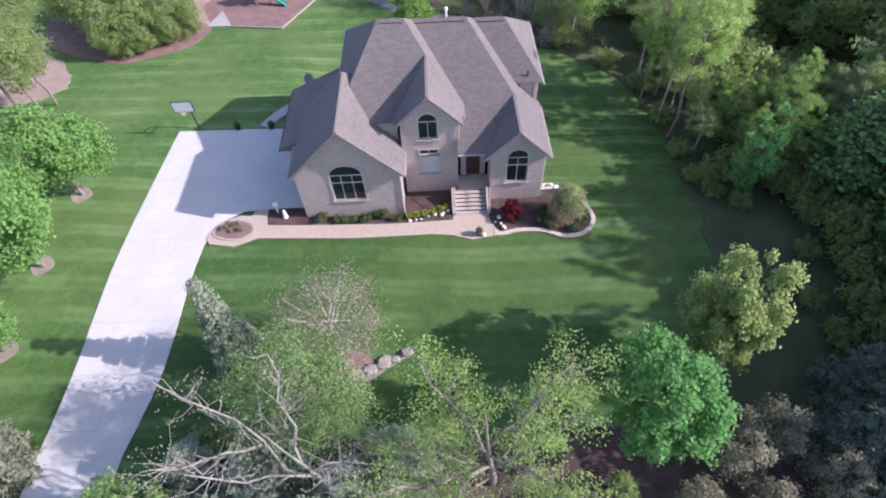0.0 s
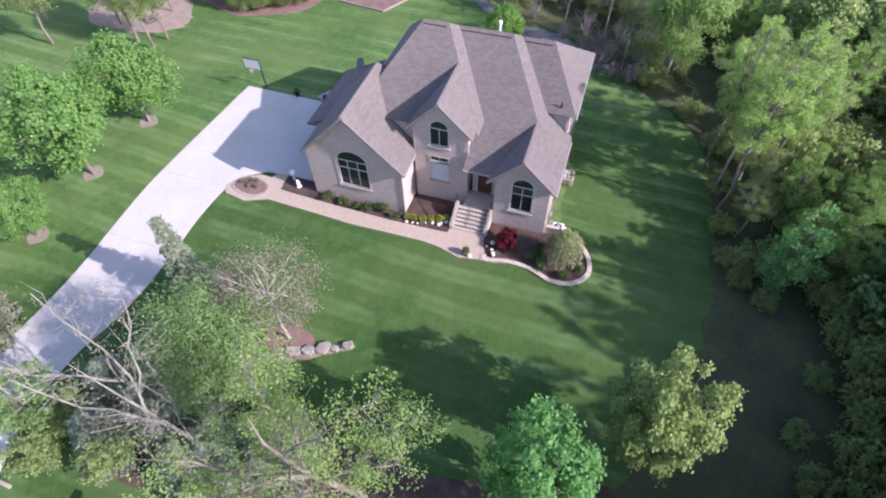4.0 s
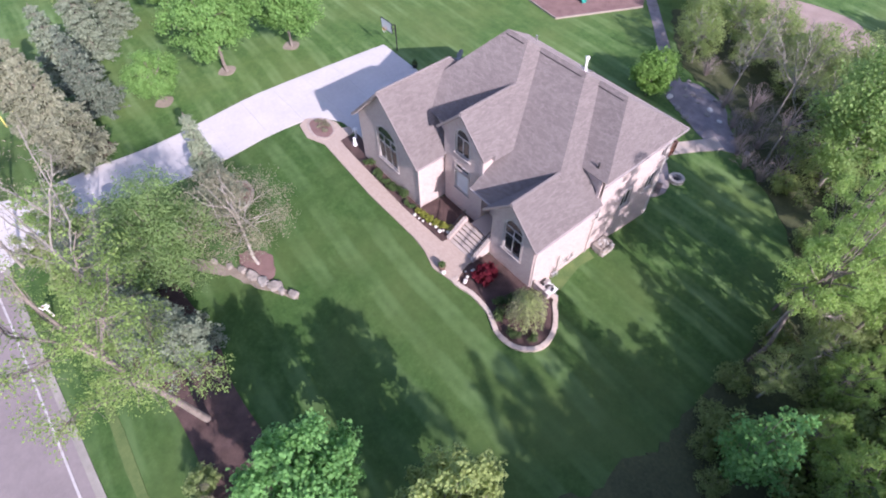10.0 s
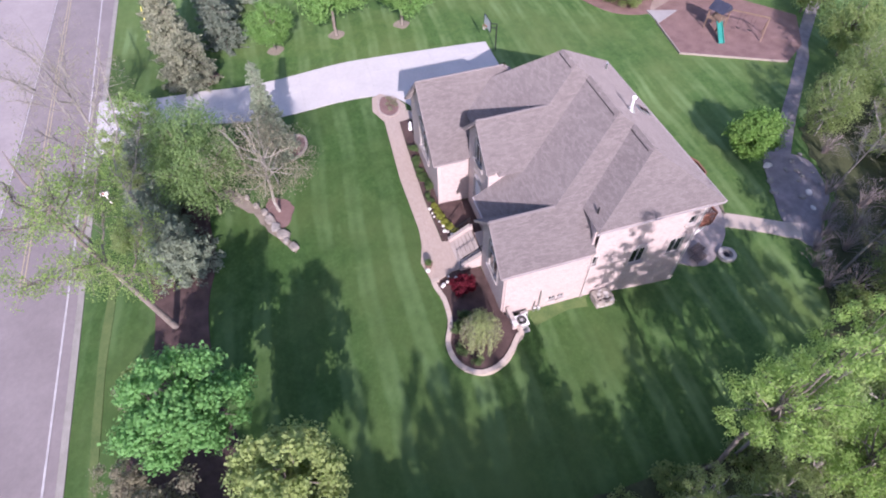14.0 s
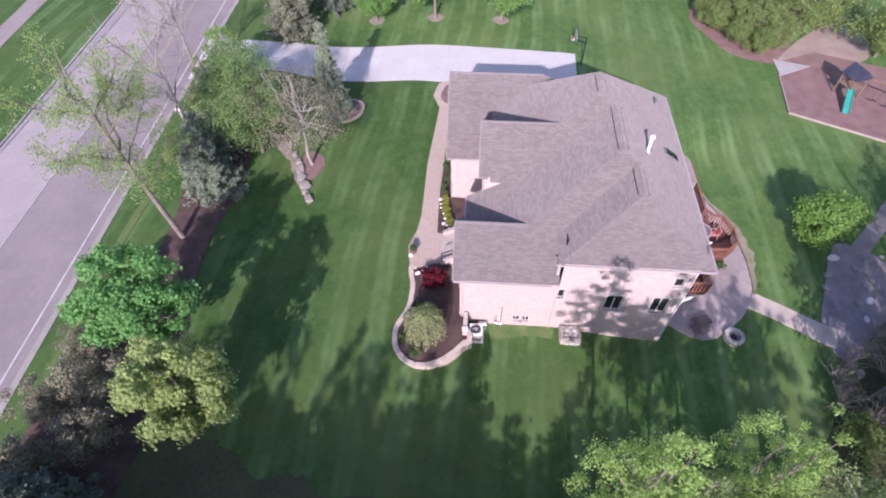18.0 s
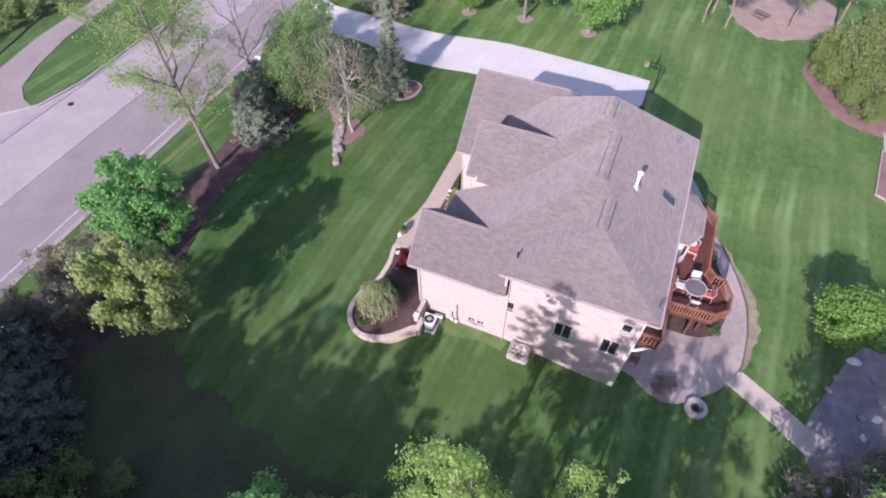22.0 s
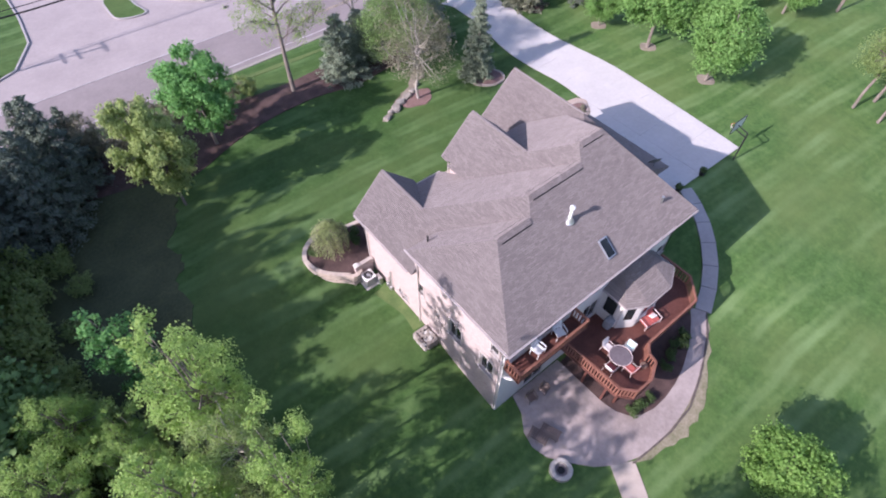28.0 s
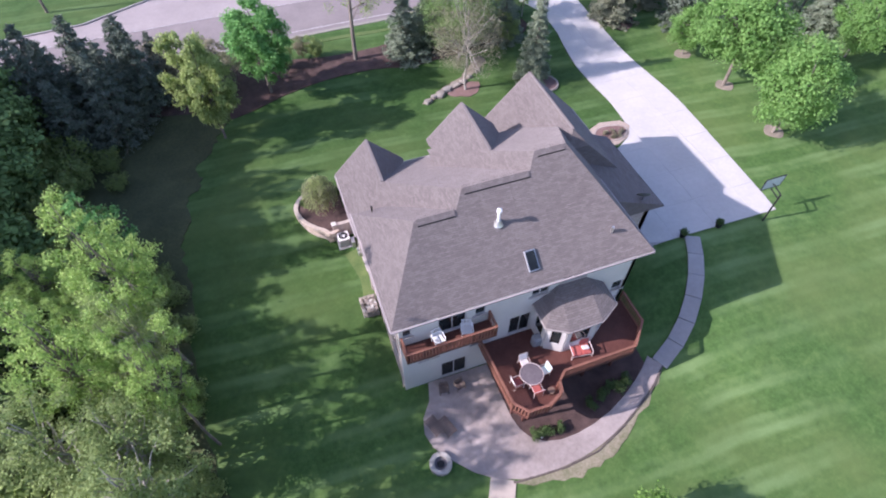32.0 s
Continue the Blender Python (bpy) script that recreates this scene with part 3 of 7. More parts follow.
# side walls of the front wings and of the upper storey
wall((-4.2, 0.69), (-4.2, 3.4), [(0, -0.4), (2.71, -0.4), (2.71, 4.9), (0, 4.9)])
wall((-12.2, 4.4), (-12.2, 0.69), [(0, -0.4), (3.71, -0.4), (3.71, 4.9), (0, 4.9)])
wall((0.34, 3.14), (0.34, 7.0), [(0, -0.3), (3.86, -0.3), (3.86, 7.45), (0, 7.45)])
wall((2.85, 3.7), (2.85, 1.89), [(0, -0.6), (1.81, -0.6), (1.81, 4.95), (0, 4.95)])
wall((-8.6, 3.6), (-4.24, 3.6), [(0, 4.0), (4.36, 4.0), (4.36, 7.2), (0, 7.2)])
wall((-8.6, 15.9), (-8.6, 3.84), [(0, -2.0), (12.06, -2.0), (12.06, 7.1), (0, 7.1)])
wall((0.58, 3.6), (2.61, 3.6), [(0, 1.05), (2.03, 1.05), (2.03, 5.0), (0, 5.0)], [rect(0.45, 1.6, 1.06, 3.6)])
wall((4.9, 7.75), (7.0, 7.75), [(0, 4.4), (2.1, 4.4), (2.1, 7.1), (0, 7.1)])
# east wall
E0, E1 = (7.0, 1.89), (7.0, 15.66)
HE = [rect(9.22, 10.36, 1.68, 3.4), rect(12.18, 13.3, 1.68, 3.4), rect(6.02, 6.5, 2.85, 3.8), rect(3.45, 3.95, -0.35, 0.2), rect(4.12, 4.6, -0.35, 0.2)]
HE += [rect(12.9, 13.5, 4.7, 5.6)]
wall(E0, E1, [(0, -2.4), (13.77, -2.4), (13.77, 7.1), (5.7, 7.1), (5.7, 4.85), (0, 4.85)], HE)
for u0, u1, z0, z1 in ((9.22, 10.36, 1.68, 3.4), (12.18, 13.3, 1.68, 3.4)):
    window(E0, E1, u0, u1, z0, z1, cols=2)
    bm = bmesh.new()
    pts = [(u0 - 0.05 + (u1 - u0 + 0.1) * k / 8, z1 + 0.1 + 0.3 * math.sin(math.pi * k / 8)) for k in range(9)]
    for (a, za), (b, zb) in zip(pts, pts[1:]):
        bar(bm, (7.05, 1.89 + a, za), (7.05, 1.89 + b, zb), 0.12, 0.12)
    part("arch_trim", bm, SURROUND, house)
window(E0, E1, 6.02, 6.5, 2.85, 3.8, cols=1)
window(E0, E1, 12.9, 13.5, 4.7, 5.6, cols=1)
window(E0, E1, 3.45, 3.95, -0.35, 0.2, cols=2, surround=False)
window(E0, E1, 4.12, 4.6, -0.35, 0.2, cols=2, surround=False)
# back wall, seen along -x from its east end
N0, N1 = (7.0, 15.9), (-8.6, 15.9)
HN = [rect(2.55, 4.4, -2.08, 0.0), rect(2.4, 4.2, 4.15, 6.2), rect(7.2, 8.75, 1.08, 3.2), rect(0.25, 0.75, 5.0, 5.9), rect(4.75, 5.4, 5.0, 5.9), rect(8.4, 9.6, 5.1, 5.8), rect(10.4, 11.9, 5.75, 6.2), rect(14.5, 15.35, 2.7, 3.65), rect(1.2, 2.3, 1.4, 3.0), rect(4.7, 5.8, 1.4, 3.0)]
wall(N0, N1, [(0, -2.5), (15.6, -2.5), (15.6, 7.1), (0, 7.1)], HN, mat=SIDING)
for u0, u1, z0, z1, c in ((2.55, 4.4, -2.08, 0.0, 2), (2.4, 4.2, 4.15, 6.2, 2), (7.2, 8.75, 1.08, 3.2, 2)):
    window(N0, N1, u0, u1, z0, z1, cols=c, sill=False, surround=False)
for u0, u1, z0, z1 in ((0.25, 0.75, 5.0, 5.9), (4.75, 5.4, 5.0, 5.9), (8.4, 9.6, 5.1, 5.8), (10.4, 11.9, 5.75, 6.2), (14.5, 15.35, 2.7, 3.65), (1.2, 2.3, 1.4, 3.0), (4.7, 5.8, 1.4, 3.0)):
    window(N0, N1, u0, u1, z0, z1, cols=2 if u1 - u0 > 0.9 else 1, surround=False)
# garage walls and doors, on the drive side
wall((-12.9, 11.2), (-13.3, 11.2), [(0, -0.5), (0.4, -0.5), (0.4, 4.5), (0, 4.5)])
G0, G1 = (-13.3, 11.2), (-13.3, 4.3)
wall(G0, G1, [(0, -0.5), (6.9, -0.5), (6.9, 4.6), (0, 4.6)], [rect(0.5, 3.2, 0.05, 2.5), rect(3.7, 6.4, 0.05, 2.5)])
wall((-8.6, 11.2), (-13.06, 11.2), [(0, -0.8), (4.46, -0.8), (4.46, 4.5), (0, 6.6)])
wall((-13.06, 4.3), (-12.2, 4.3), [(0, -0.5), (0.86, -0.5), (0.86, 4.6), (0, 4.6)])
for u in (0.5, 3.7):
    door = thing("garage_door", "", "")
    door.parent = house
    for k in range(4):
        part("panel", boxed(-13.22, -13.16, 11.2 - u - 2.68, 11.2 - u - 0.02, 0.06 + 0.61 * k, 0.65 + 0.61 * k, bevel=0.015), WHITE, door)
# unseen dark floors and partitions, added to keep daylight from crossing the rooms
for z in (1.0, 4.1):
    part("light_block_floor", slab(bmesh.new(), [(-8.3, 3.9), (0.3, 3.9), (6.7, 7.9), (6.7, 15.6), (-8.3, 15.6)], z - 0.25, z - 0.02), DARK_ROOM, house)
part("light_block_floor", slab(bmesh.new(), [(-11.9, 0.75), (-4.5, 0.75), (-4.5, 10), (-11.9, 10)], 0.0, 0.1), DARK_ROOM, house)
part("light_block_partition", boxed(-8.2, 6.6, 9.0, 9.1, -2.0, 7.0), DARK_ROOM, house)
part("light_block_partition", boxed(-11.8, -4.5, 3.0, 3.1, 0.1, 4.7), DARK_ROOM, house)
part("light_block_partition", boxed(3.1, 6.7, 5.0, 5.1, -1.0, 4.8), DARK_ROOM, house)
part("light_block_partition", boxed(-3.7, 0.1, 4.4, 4.5, 0.0, 7.3), DARK_ROOM, house)
# gutters along the level eaves; the garage's west one is coloured near black
DARK_GUTTER = blotched("near_black_gutter", (0.02, 0.017, 0.017), (0.05, 0.043, 0.042), 14, 1.0, 0.6, 0.1)
for a, b in (((-9.05, 16.52, 7.0), (7.5, 16.52, 7.0)), ((7.51, 7.3, 7.0), (7.51, 16.46, 7.0)), ((7.5, 1.25, 4.76), (7.5, 7.4, 4.76)), ((0.3, 1.72, 4.95), (2.4, 1.72, 4.95)), ((-3.74, 0.1, 4.68), (-3.74, 2.6, 4.68)), ((-12.68, 0.1, 4.68), (-12.68, 3.9, 4.68)), ((-9.1, 10.0, 7.0), (-9.1, 16.46, 7.0)), ((-13.9, 3.9, 4.33), (-13.9, 11.7, 4.33))):
    bm = bmesh.new()
    bar(bm, a, b, 0.1, 0.1)
    part("gutter", bm, DARK_GUTTER if a[0] < -13 else TRIM, house)
for x, y, z0, z1 in ((7.09, 7.95, -1.3, 7.0), (7.09, 15.75, -1.9, 7.0), (7.09, 1.8, -0.8, 4.7), (-4.12, 0.4, 0.0, 4.6), (0.42, 2.82, 5.6, 7.3)):
    bm = bmesh.new()
    rod(bm, (x, y, z0), (x, y, z1), 0.038)
    part("downpipe", bm, SURROUND, house)
# front door
fd = thing("front_door", "", "")
fd.parent = house
part("door_leaf", boxed(1.08, 2.13, 3.66, 3.72, 1.06, 3.2, bevel=0.01), blotched("dark_door", (0.05, 0.02, 0.015), (0.12, 0.05, 0.035), 8, 1, 0.5, 0.1), fd)
part("transom_pane", boxed(1.08, 2.13, 3.66, 3.7, 3.25, 3.58), GLASS, fd)
# roof vents, flue and skylight
flue = thing("flue_pipe", "", "")
flue.parent = house
bm = bmesh.new()
rod(bm, (-0.07, 13.09, 9.4), (-0.07, 13.09, 10.45), 0.095, 0.09, 14)
part("pipe", bm, WHITE, flue)
part("cap", lathe(bmesh.new(), [(0.1, 0), (0.16, 0.03), (0.16, 0.16), (0.04, 0.24)], 16, (-0.07, 13.09, 10.42)), WHITE, flue)
part("flashing", lathe(bmesh.new(), [(0.32, 0), (0.26, 0.1), (0.14, 0.35)], 14, (-0.07, 13.09, 9.36)), GALV, flue)
for x, y, z, r in ((-6.69, 14.99, 8.08, 0.09), (6.19, 7.95, 7.4, 0.06)):
    bm = bmesh.new()
    rod(bm, (x, y, z), (x, y, z + 0.5), r, r, 10)
    part("vent_pipe", bm, GALV if r > 0.07 else BLACK, house)
sk = thing("skylight", "", "")
sk.parent = house
SLOPE = Matrix.Translation((-1.36, 15.2, 7.09 + PR * (16.46 - 15.2))) @ Matrix.Rotation(-math.atan(PR), 4, "X")
for nm, mat, args in (("kerb_frame", GALV, (-0.34, 0.34, -0.62, 0.62, -0.02, 0.1)), ("pane", GLASS, (-0.28, 0.28, -0.55, 0.55, 0.09, 0.125))):
    bm = boxed(*args, bevel=0.01)
    bmesh.ops.transform(bm, matrix=SLOPE, verts=bm.verts[:])
    part(nm, bm, mat, sk)
# ridge vents on the three level ridges: raised shingled strips
for x0, x1, y, z, front in ((-5.3, -3.5, 10.25, 11.46, PF), (-2.7, 1.35, 11.1, 10.87, PF), (2.2, 4.45, 11.98, 10.25, 0.70)):
    for way, pitch in ((1, PR), (-1, front)):
        bm = bmesh.new()
        ends = [[bm.verts.new((x, y + way * d, z - pitch * d + h)) for d, h in ((0.0, 0.05), (0.29, 0.06), (0.29, 0.035), (0.0, 0.025))] for x in (x0, x1)]
        for k in range(4):
            bm.faces.new((ends[0][k], ends[0][(k + 1) % 4], ends[1][(k + 1) % 4], ends[1][k]))
        bm.faces.new(ends[0])
        bm.faces.new(ends[1])
        part("ridge_vent", bm, SHINGLE_X, house)
        # black bars stand in for the shadow lines along the vent
        bm = bmesh.new()
        bar(bm, (x0, y + way * 0.305, z - pitch * 0.305 + 0.02), (x1, y + way * 0.305, z - pitch * 0.305 + 0.02), 0.035, 0.05)
        part("vent_shadow_strip", bm, BLACK, house, "black strip in place of the shadow along the ridge vent")
for a, b in (((-8.21, 0.04, 9.2), (-8.21, 7.0, 9.2)), ((-1.83, 2.55, 9.87), (-1.83, 7.7, 9.87)), ((4.86, 1.2, 7.43), (4.86, 5.6, 7.43))):
    bm = bmesh.new()
    bar(bm, a, b, 0.2, 0.045)
    part("ridge_cap", bm, SHINGLE_X, house)
# bay at the back with its own small roof
BAY = [(-2.1, 15.9), (-2.1, 17.4), (-3.1, 18.05), (-5.05, 18.05), (-6.15, 17.35), (-6.15, 15.9)]
BAY_EAVE = [(-1.65, 15.9), (-1.65, 17.75), (-2.9, 18.5), (-5.15, 18.48), (-6.6, 17.65), (-6.6, 15.9)]
bm = bmesh.new()
low = [bm.verts.new((x, y, 4.12)) for x, y in BAY_EAVE]
up = [bm.verts.new((x, y, 4.22)) for x, y in BAY_EAVE]
peak = [bm.verts.new((-3.2, 15.9, 5.55)), bm.verts.new((-5.0, 15.9, 5.55))]
bm.faces.new(low)
for a, b in zip(range(5), range(1, 6)):
    bm.faces.new((low[a], low[b], up[b], up[a]))
bm.faces.new((up[0], up[1], peak[0]))
bm.faces.new((up[1], up[2], peak[0]))
bm.faces.new((up[2], up[3], peak[1], peak[0]))
bm.faces.new((up[3], up[4], peak[1]))
bm.faces.new((up[4], up[5], peak[1]))
me = mesh_of(bm, "bay_roof")
me.materials.append(SHINGLE_X)
part("bay_roof", me, None, house)
for (x0, y0), (x1, y1) in zip(BAY, BAY[1:]):
    run = math.hypot(x1 - x0, y1 - y0)
    hole = rect(0.25, run - 0.25, 1.9, 3.6) if 0.9 < run else rect(0.2, run - 0.2, 1.9, 3.6)
    wall((x1, y1), (x0, y0), [(0, 0.95), (run, 0.95), (run, 4.2), (0, 4.2)], [hole], 0.15, SIDING)
    window((x1, y1), (x0, y0), hole[0][0], hole[1][0], 1.9, 3.6, cols=2 if run > 1.5 else 1, surround=False)
bm = bmesh.new()
for (x0, y0), (x1, y1) in zip(BAY_EAVE, BAY_EAVE[1:]):
    bar(bm, (x0, y0, 4.14), (x1, y1, 4.14), 0.1, 0.12)
part("bay_gutter", bm, TRIM, house)
# satellite dish on the garage roof
dish = thing("satellite_dish", "grey round satellite dish on the garage roof", "satellite dish", (-12.05, 11.35, 5.2), turn=-25)
DISH_GREY = blotched("grey_dish_metal", (0.13, 0.13, 0.14), (0.22, 0.22, 0.23), 10, 1, 0.6, 0.1, 0.3)
bm = bmesh.new()
rod(bm, (0, 0, -0.1), (0, 0, 0.45), 0.035, 0.03, 8)
part("mast", bm, DISH_GREY, dish)
bm = lathe(bmesh.new(), [(0.05, 0.0), (0.2, 0.02), (0.36, 0.07), (0.48, 0.13), (0.47, 0.145), (0.35, 0.09), (0.2, 0.045), (0.05, 0.03)], 22)
bmesh.ops.transform(bm, matrix=Matrix.Translation((0, 0.05, 0.5)) @ Matrix.Rotation(1.0, 4, "X"), verts=bm.verts[:])
part("reflector", bm, DISH_GREY, dish)
bm = bmesh.new()
rod(bm, (0, -0.02, 0.42), (0, -0.5, 0.72), 0.018, 0.018, 6)
part("feed_arm", bm, DISH_GREY, dish)


# ---- trees and shrubs ----
def leaf_mesh(name, at, out, size, rng, mat, slim=0.55, fold=0.25, droop=0.0):
    """Many small folded leaves: at their places, facing roughly outwards."""
    n = len(at)
    nor = out + rng.normal(0, 0.75, (n, 3))
    nor[:, 2] += 0.35
    nor /= np.linalg.norm(nor, axis=1)[:, None] + 1e-9
    way = rng.normal(0, 1, (n, 3))
    way[:, 2] -= droop
    way -= (way * nor).sum(1)[:, None] * nor
    way /= np.linalg.norm(way, axis=1)[:, None] + 1e-9
    side = np.cross(nor, way)
    s = (size * rng.uniform(0.65, 1.35, n))[:, None]
    tip = at + way * s
    l = at + way * s * 0.5 + side * s * slim - nor * s * fold
    r = at + way * s * 0.5 - side * s * slim - nor * s * fold
    verts = np.stack([at, r, tip, l], 1).reshape(-1, 3)
    me = bpy.data.meshes.new(name)
    me.vertices.add(4 * n)
    me.vertices.foreach_set("co", verts.ravel())
    me.loops.add(6 * n)
    idx = (np.arange(n)[:, None] * 4 + np.array([0, 1, 2, 0, 2, 3])).ravel()
    me.loops.foreach_set("vertex_index", idx.astype(np.int32))
    me.polygons.add(2 * n)
    me.polygons.foreach_set("loop_start", np.arange(0, 6 * n, 3, dtype=np.int32))
    me.update()
    me.validate()
    me.materials.append(mat)
    return me


def ball_points(rng, blobs, n, inner=0.55):
    """Points in the outer part of a set of balls, and the way out of each."""
    c = np.array([b[0] for b in blobs], float)
    r = np.array([b[1] for b in blobs], float)
    pick = rng.choice(len(blobs), n, p=r ** 2 / (r ** 2).sum())
    d = rng.normal(0, 1, (n, 3))
    d /= np.linalg.norm(d, axis=1)[:, None]
    rad = r[pick] * rng.uniform(inner, 1.0, n) ** 0.6
    fuzz = rng.normal(0, 1, (n, 3)) * (0.13 * r[pick])[:, None]
    return c[pick] + d * rad[:, None] * np.array([1, 1, 0.85]) + fuzz, d


def limb(bm, p0, p1, r0, r1, rng, segs=3, bend=0.12, n=7):
    """A bent, tapering branch."""
    p0, p1 = np.array(p0, float), np.array(p1, float)
    long = np.linalg.norm(p1 - p0)
    last, rl = p0, r0
    for k in range(1, segs + 1):
        t = k / segs
        q = p0 + (p1 - p0) * t + (rng.normal(0, bend * long / segs, 3) if k < segs else 0)
        rk = r0 + (r1 - r0) * t
        rod(bm, last, q, rl, rk, n)
        last, rl = q, rk
    return last


def broadleaf(name, label, seed, high, wide, clear, blobs, leaves, size, leaf, bark=None, trunk_r=0.14, inner=0.5, lean=(0, 0), droop=0.0, category="tree", group="", clump=0.24, ragged=0.3, point=0.15):
    """A tree with a tapered trunk, limbs and an uneven crown of leafy sprays with gaps between them."""
    rng = np.random.default_rng(seed)
    tree = thing(name, label, category, group=group)
    half = (high - clear) / 2
    mid = np.array([lean[0], lean[1], clear + half])
    bumps = rng.normal(0, 1, (9, 3))
    bumps /= np.linalg.norm(bumps, axis=1)[:, None]
    force = rng.uniform(-0.7, 1.0, 9) * ragged
    at, out, heads = [], [], []
    share = []
    for k in range(blobs):
        u = 1 - 2 * (k + 0.5) / blobs
        a = 2.39996 * k + rng.normal(0, 0.25)
        r = math.sqrt(max(0.0, 1 - u * u))
        d = np.array([r * math.cos(a), r * math.sin(a), u])
        lobe = 0.8 + float((force * np.maximum(0, bumps @ d) ** 5).sum())
        deep = rng.uniform(0.86, 1.08) if rng.uniform() < 0.72 else rng.uniform(0.35, 0.8)
        slim = 1.0 - point * max(0.0, u) * 1.6
        c = mid + d * np.array([wide * slim, wide * slim, half]) * lobe * deep
        rad = wide * clump * rng.uniform(0.6, 1.35) * (0.75 if u > 0.7 else 1.0)
        heads.append((c, rad, d))
        share.append(rad ** 2)
    share = np.array(share) / sum(share)
    for (c, rad, d), w in zip(heads, share):
        n = max(6, int(leaves * w))
        q = rng.normal(0, 0.5, (n, 3))
        long = np.linalg.norm(q, axis=1)[:, None]
        q = q / (long + 1e-6) * np.minimum(long, 1.25) ** 0.8
        q += d * (rng.uniform(-0.6, 0.5, n) * (0.5 + inner))[:, None]
        at.append(c + q * rad * np.array([1.0, 1.0, 0.72]))
        out.append(q / (np.linalg.norm(q, axis=1)[:, None] + 1e-6) * 0.7 + d * 0.5)
    bm = bmesh.new()
    fork = np.array([lean[0] * 0.4, lean[1] * 0.4, clear + half * 0.5])
    limb(bm, (0, 0, -0.3), fork, trunk_r, trunk_r * 0.7, rng, 3, 0.05, 9)
    limb(bm, fork, mid + np.array([0, 0, half * 0.6]), trunk_r * 0.7, 0.03, rng, 3, 0.08, 7)
    part("trunk", bm, bark or BARK, tree)
    bm = bmesh.new()
    for c, r, d in heads[::max(1, blobs // (12 if category == "shrub" else 24))]:
        base = fork + (mid - fork) * rng.uniform(-0.3, 0.9)
        limb(bm, base, c, trunk_r * 0.42, 0.018, rng, 2 if category == "shrub" else 3, 0.12, 4)
    tagged(part("branchwork", bm, bark or BARK, tree), kind="stuff")
    part("crown", leaf_mesh("crown", np.concatenate(at), np.concatenate(out), size, rng, leaf, droop=droop), leaf, tree)
    return tree


def spruce(name, label, seed, high, wide, leaf, leaves=15000, group="", needle=0.2, tip=0.8):
    """A spruce: a straight trunk and drooping tiers of needled boughs with gaps between them."""
    rng = np.random.default_rng(seed)
    tree = thing(name, label, "tree", group=group)
    bm = bmesh.new()
    limb(bm, (0, 0, -0.3), (0, 0, high * 0.97), 0.14, 0.02, rng, 4, 0.01, 8)
    part("trunk", bm, BARK, tree)
    at, out = [], []
    boughs = bmesh.new()
    tiers = int(high * 1.55)
    for k in range(tiers):
        t = k / tiers
        z = 0.4 + (high - 0.5) * t
        reach = wide * (1 - t) ** tip + 0.15
        num = max(4, int(7 * (1 - t) + 4))
        for j in range(num):
            a = 6.283 * (j + rng.uniform(-0.35, 0.35)) / num + k * 1.1
            rr = reach * rng.uniform(0.68, 1.12)
            zz = z + rng.uniform(-0.15, 0.15)
            m = max(4, int(leaves / (tiers * 7) * (0.3 + rr / wide)))
            s = rng.uniform(0.12, 1.0, m) ** 0.75
            wide_at = rng.normal(0, 1, m) * (0.09 + 0.16 * rr * s * (1.15 - s))
            drop = -0.34 * s * rr + 0.2 * s * s * rr - 0.25 * np.abs(wide_at)
            px = math.cos(a) * rr * s - math.sin(a) * wide_at
            py = math.sin(a) * rr * s + math.cos(a) * wide_at
            p = np.stack([px, py, zz + drop], 1) + rng.normal(0, 0.05, (m, 3))
            at.append(p)
            out.append(np.tile([math.cos(a) * 0.35, math.sin(a) * 0.35, 0.8], (m, 1)))
            if t < 0.85:
                rod(boughs, (0, 0, zz), (math.cos(a) * rr * 0.9, math.sin(a) * rr * 0.9, zz - 0.13 * rr), 0.025, 0.008, 4)
    tagged(part("branchwork", boughs, BARK, tree), kind="stuff")
    at, out = np.concatenate(at), np.concatenate(out)
    part("crown", leaf_mesh("crown", at, out, needle, rng, leaf, 0.26, 0.1, 0.3), leaf, tree)
    return tree


def bare_tree(name, label, seed, trunk_pts, r0, boughs, twigs, leaves, size, leaf, bark, category="tree"):
    """A sparse tree: a trunk along the points, long boughs, many twigs and few leaves on them."""
    rng = np.random.default_rng(seed)
    tree = thing(name, label, category)
    bm = bmesh.new()
    pts = [np.array(p, float) for p in trunk_pts]
    m = len(pts) - 1
    for k in range(m):
        rod(bm, pts[k], pts[k + 1], r0 * (1 - 0.92 * k / m), r0 * (1 - 0.92 * (k + 1) / m), 10)
    part("trunk", bm, bark, tree)
    bl, tw, spots = bmesh.new(), bmesh.new(), []
    for start, end, rad in boughs:
        s, e = np.array(start, float), np.array(end, float)
        limb(bl, s, e, rad, 0.025, rng, 5, 0.12, 7)
        for k in range(twigs):
            t = rng.uniform(0.25, 1.0)
            p = s + (e - s) * t
            d = rng.normal(0, 1, 3) + (e - s) / np.linalg.norm(e - s) * 0.9
            q = p + d / np.linalg.norm(d) * rng.uniform(0.6, 1.9)
            limb(tw, p, q, 0.022, 0.006, rng, 2, 0.15, 4)
            spots.append((q, rng.uniform(0.3, 0.75)))
    tagged(part("branchwork", bl, bark, tree), kind="stuff")
    tagged(part("twigwork", tw, bark, tree), kind="stuff")
    if leaves:
        at, out = ball_points(rng, spots, leaves, 0.2)
        part("crown", leaf_mesh("crown", at, out, size, rng, leaf), leaf, tree)
    return tree


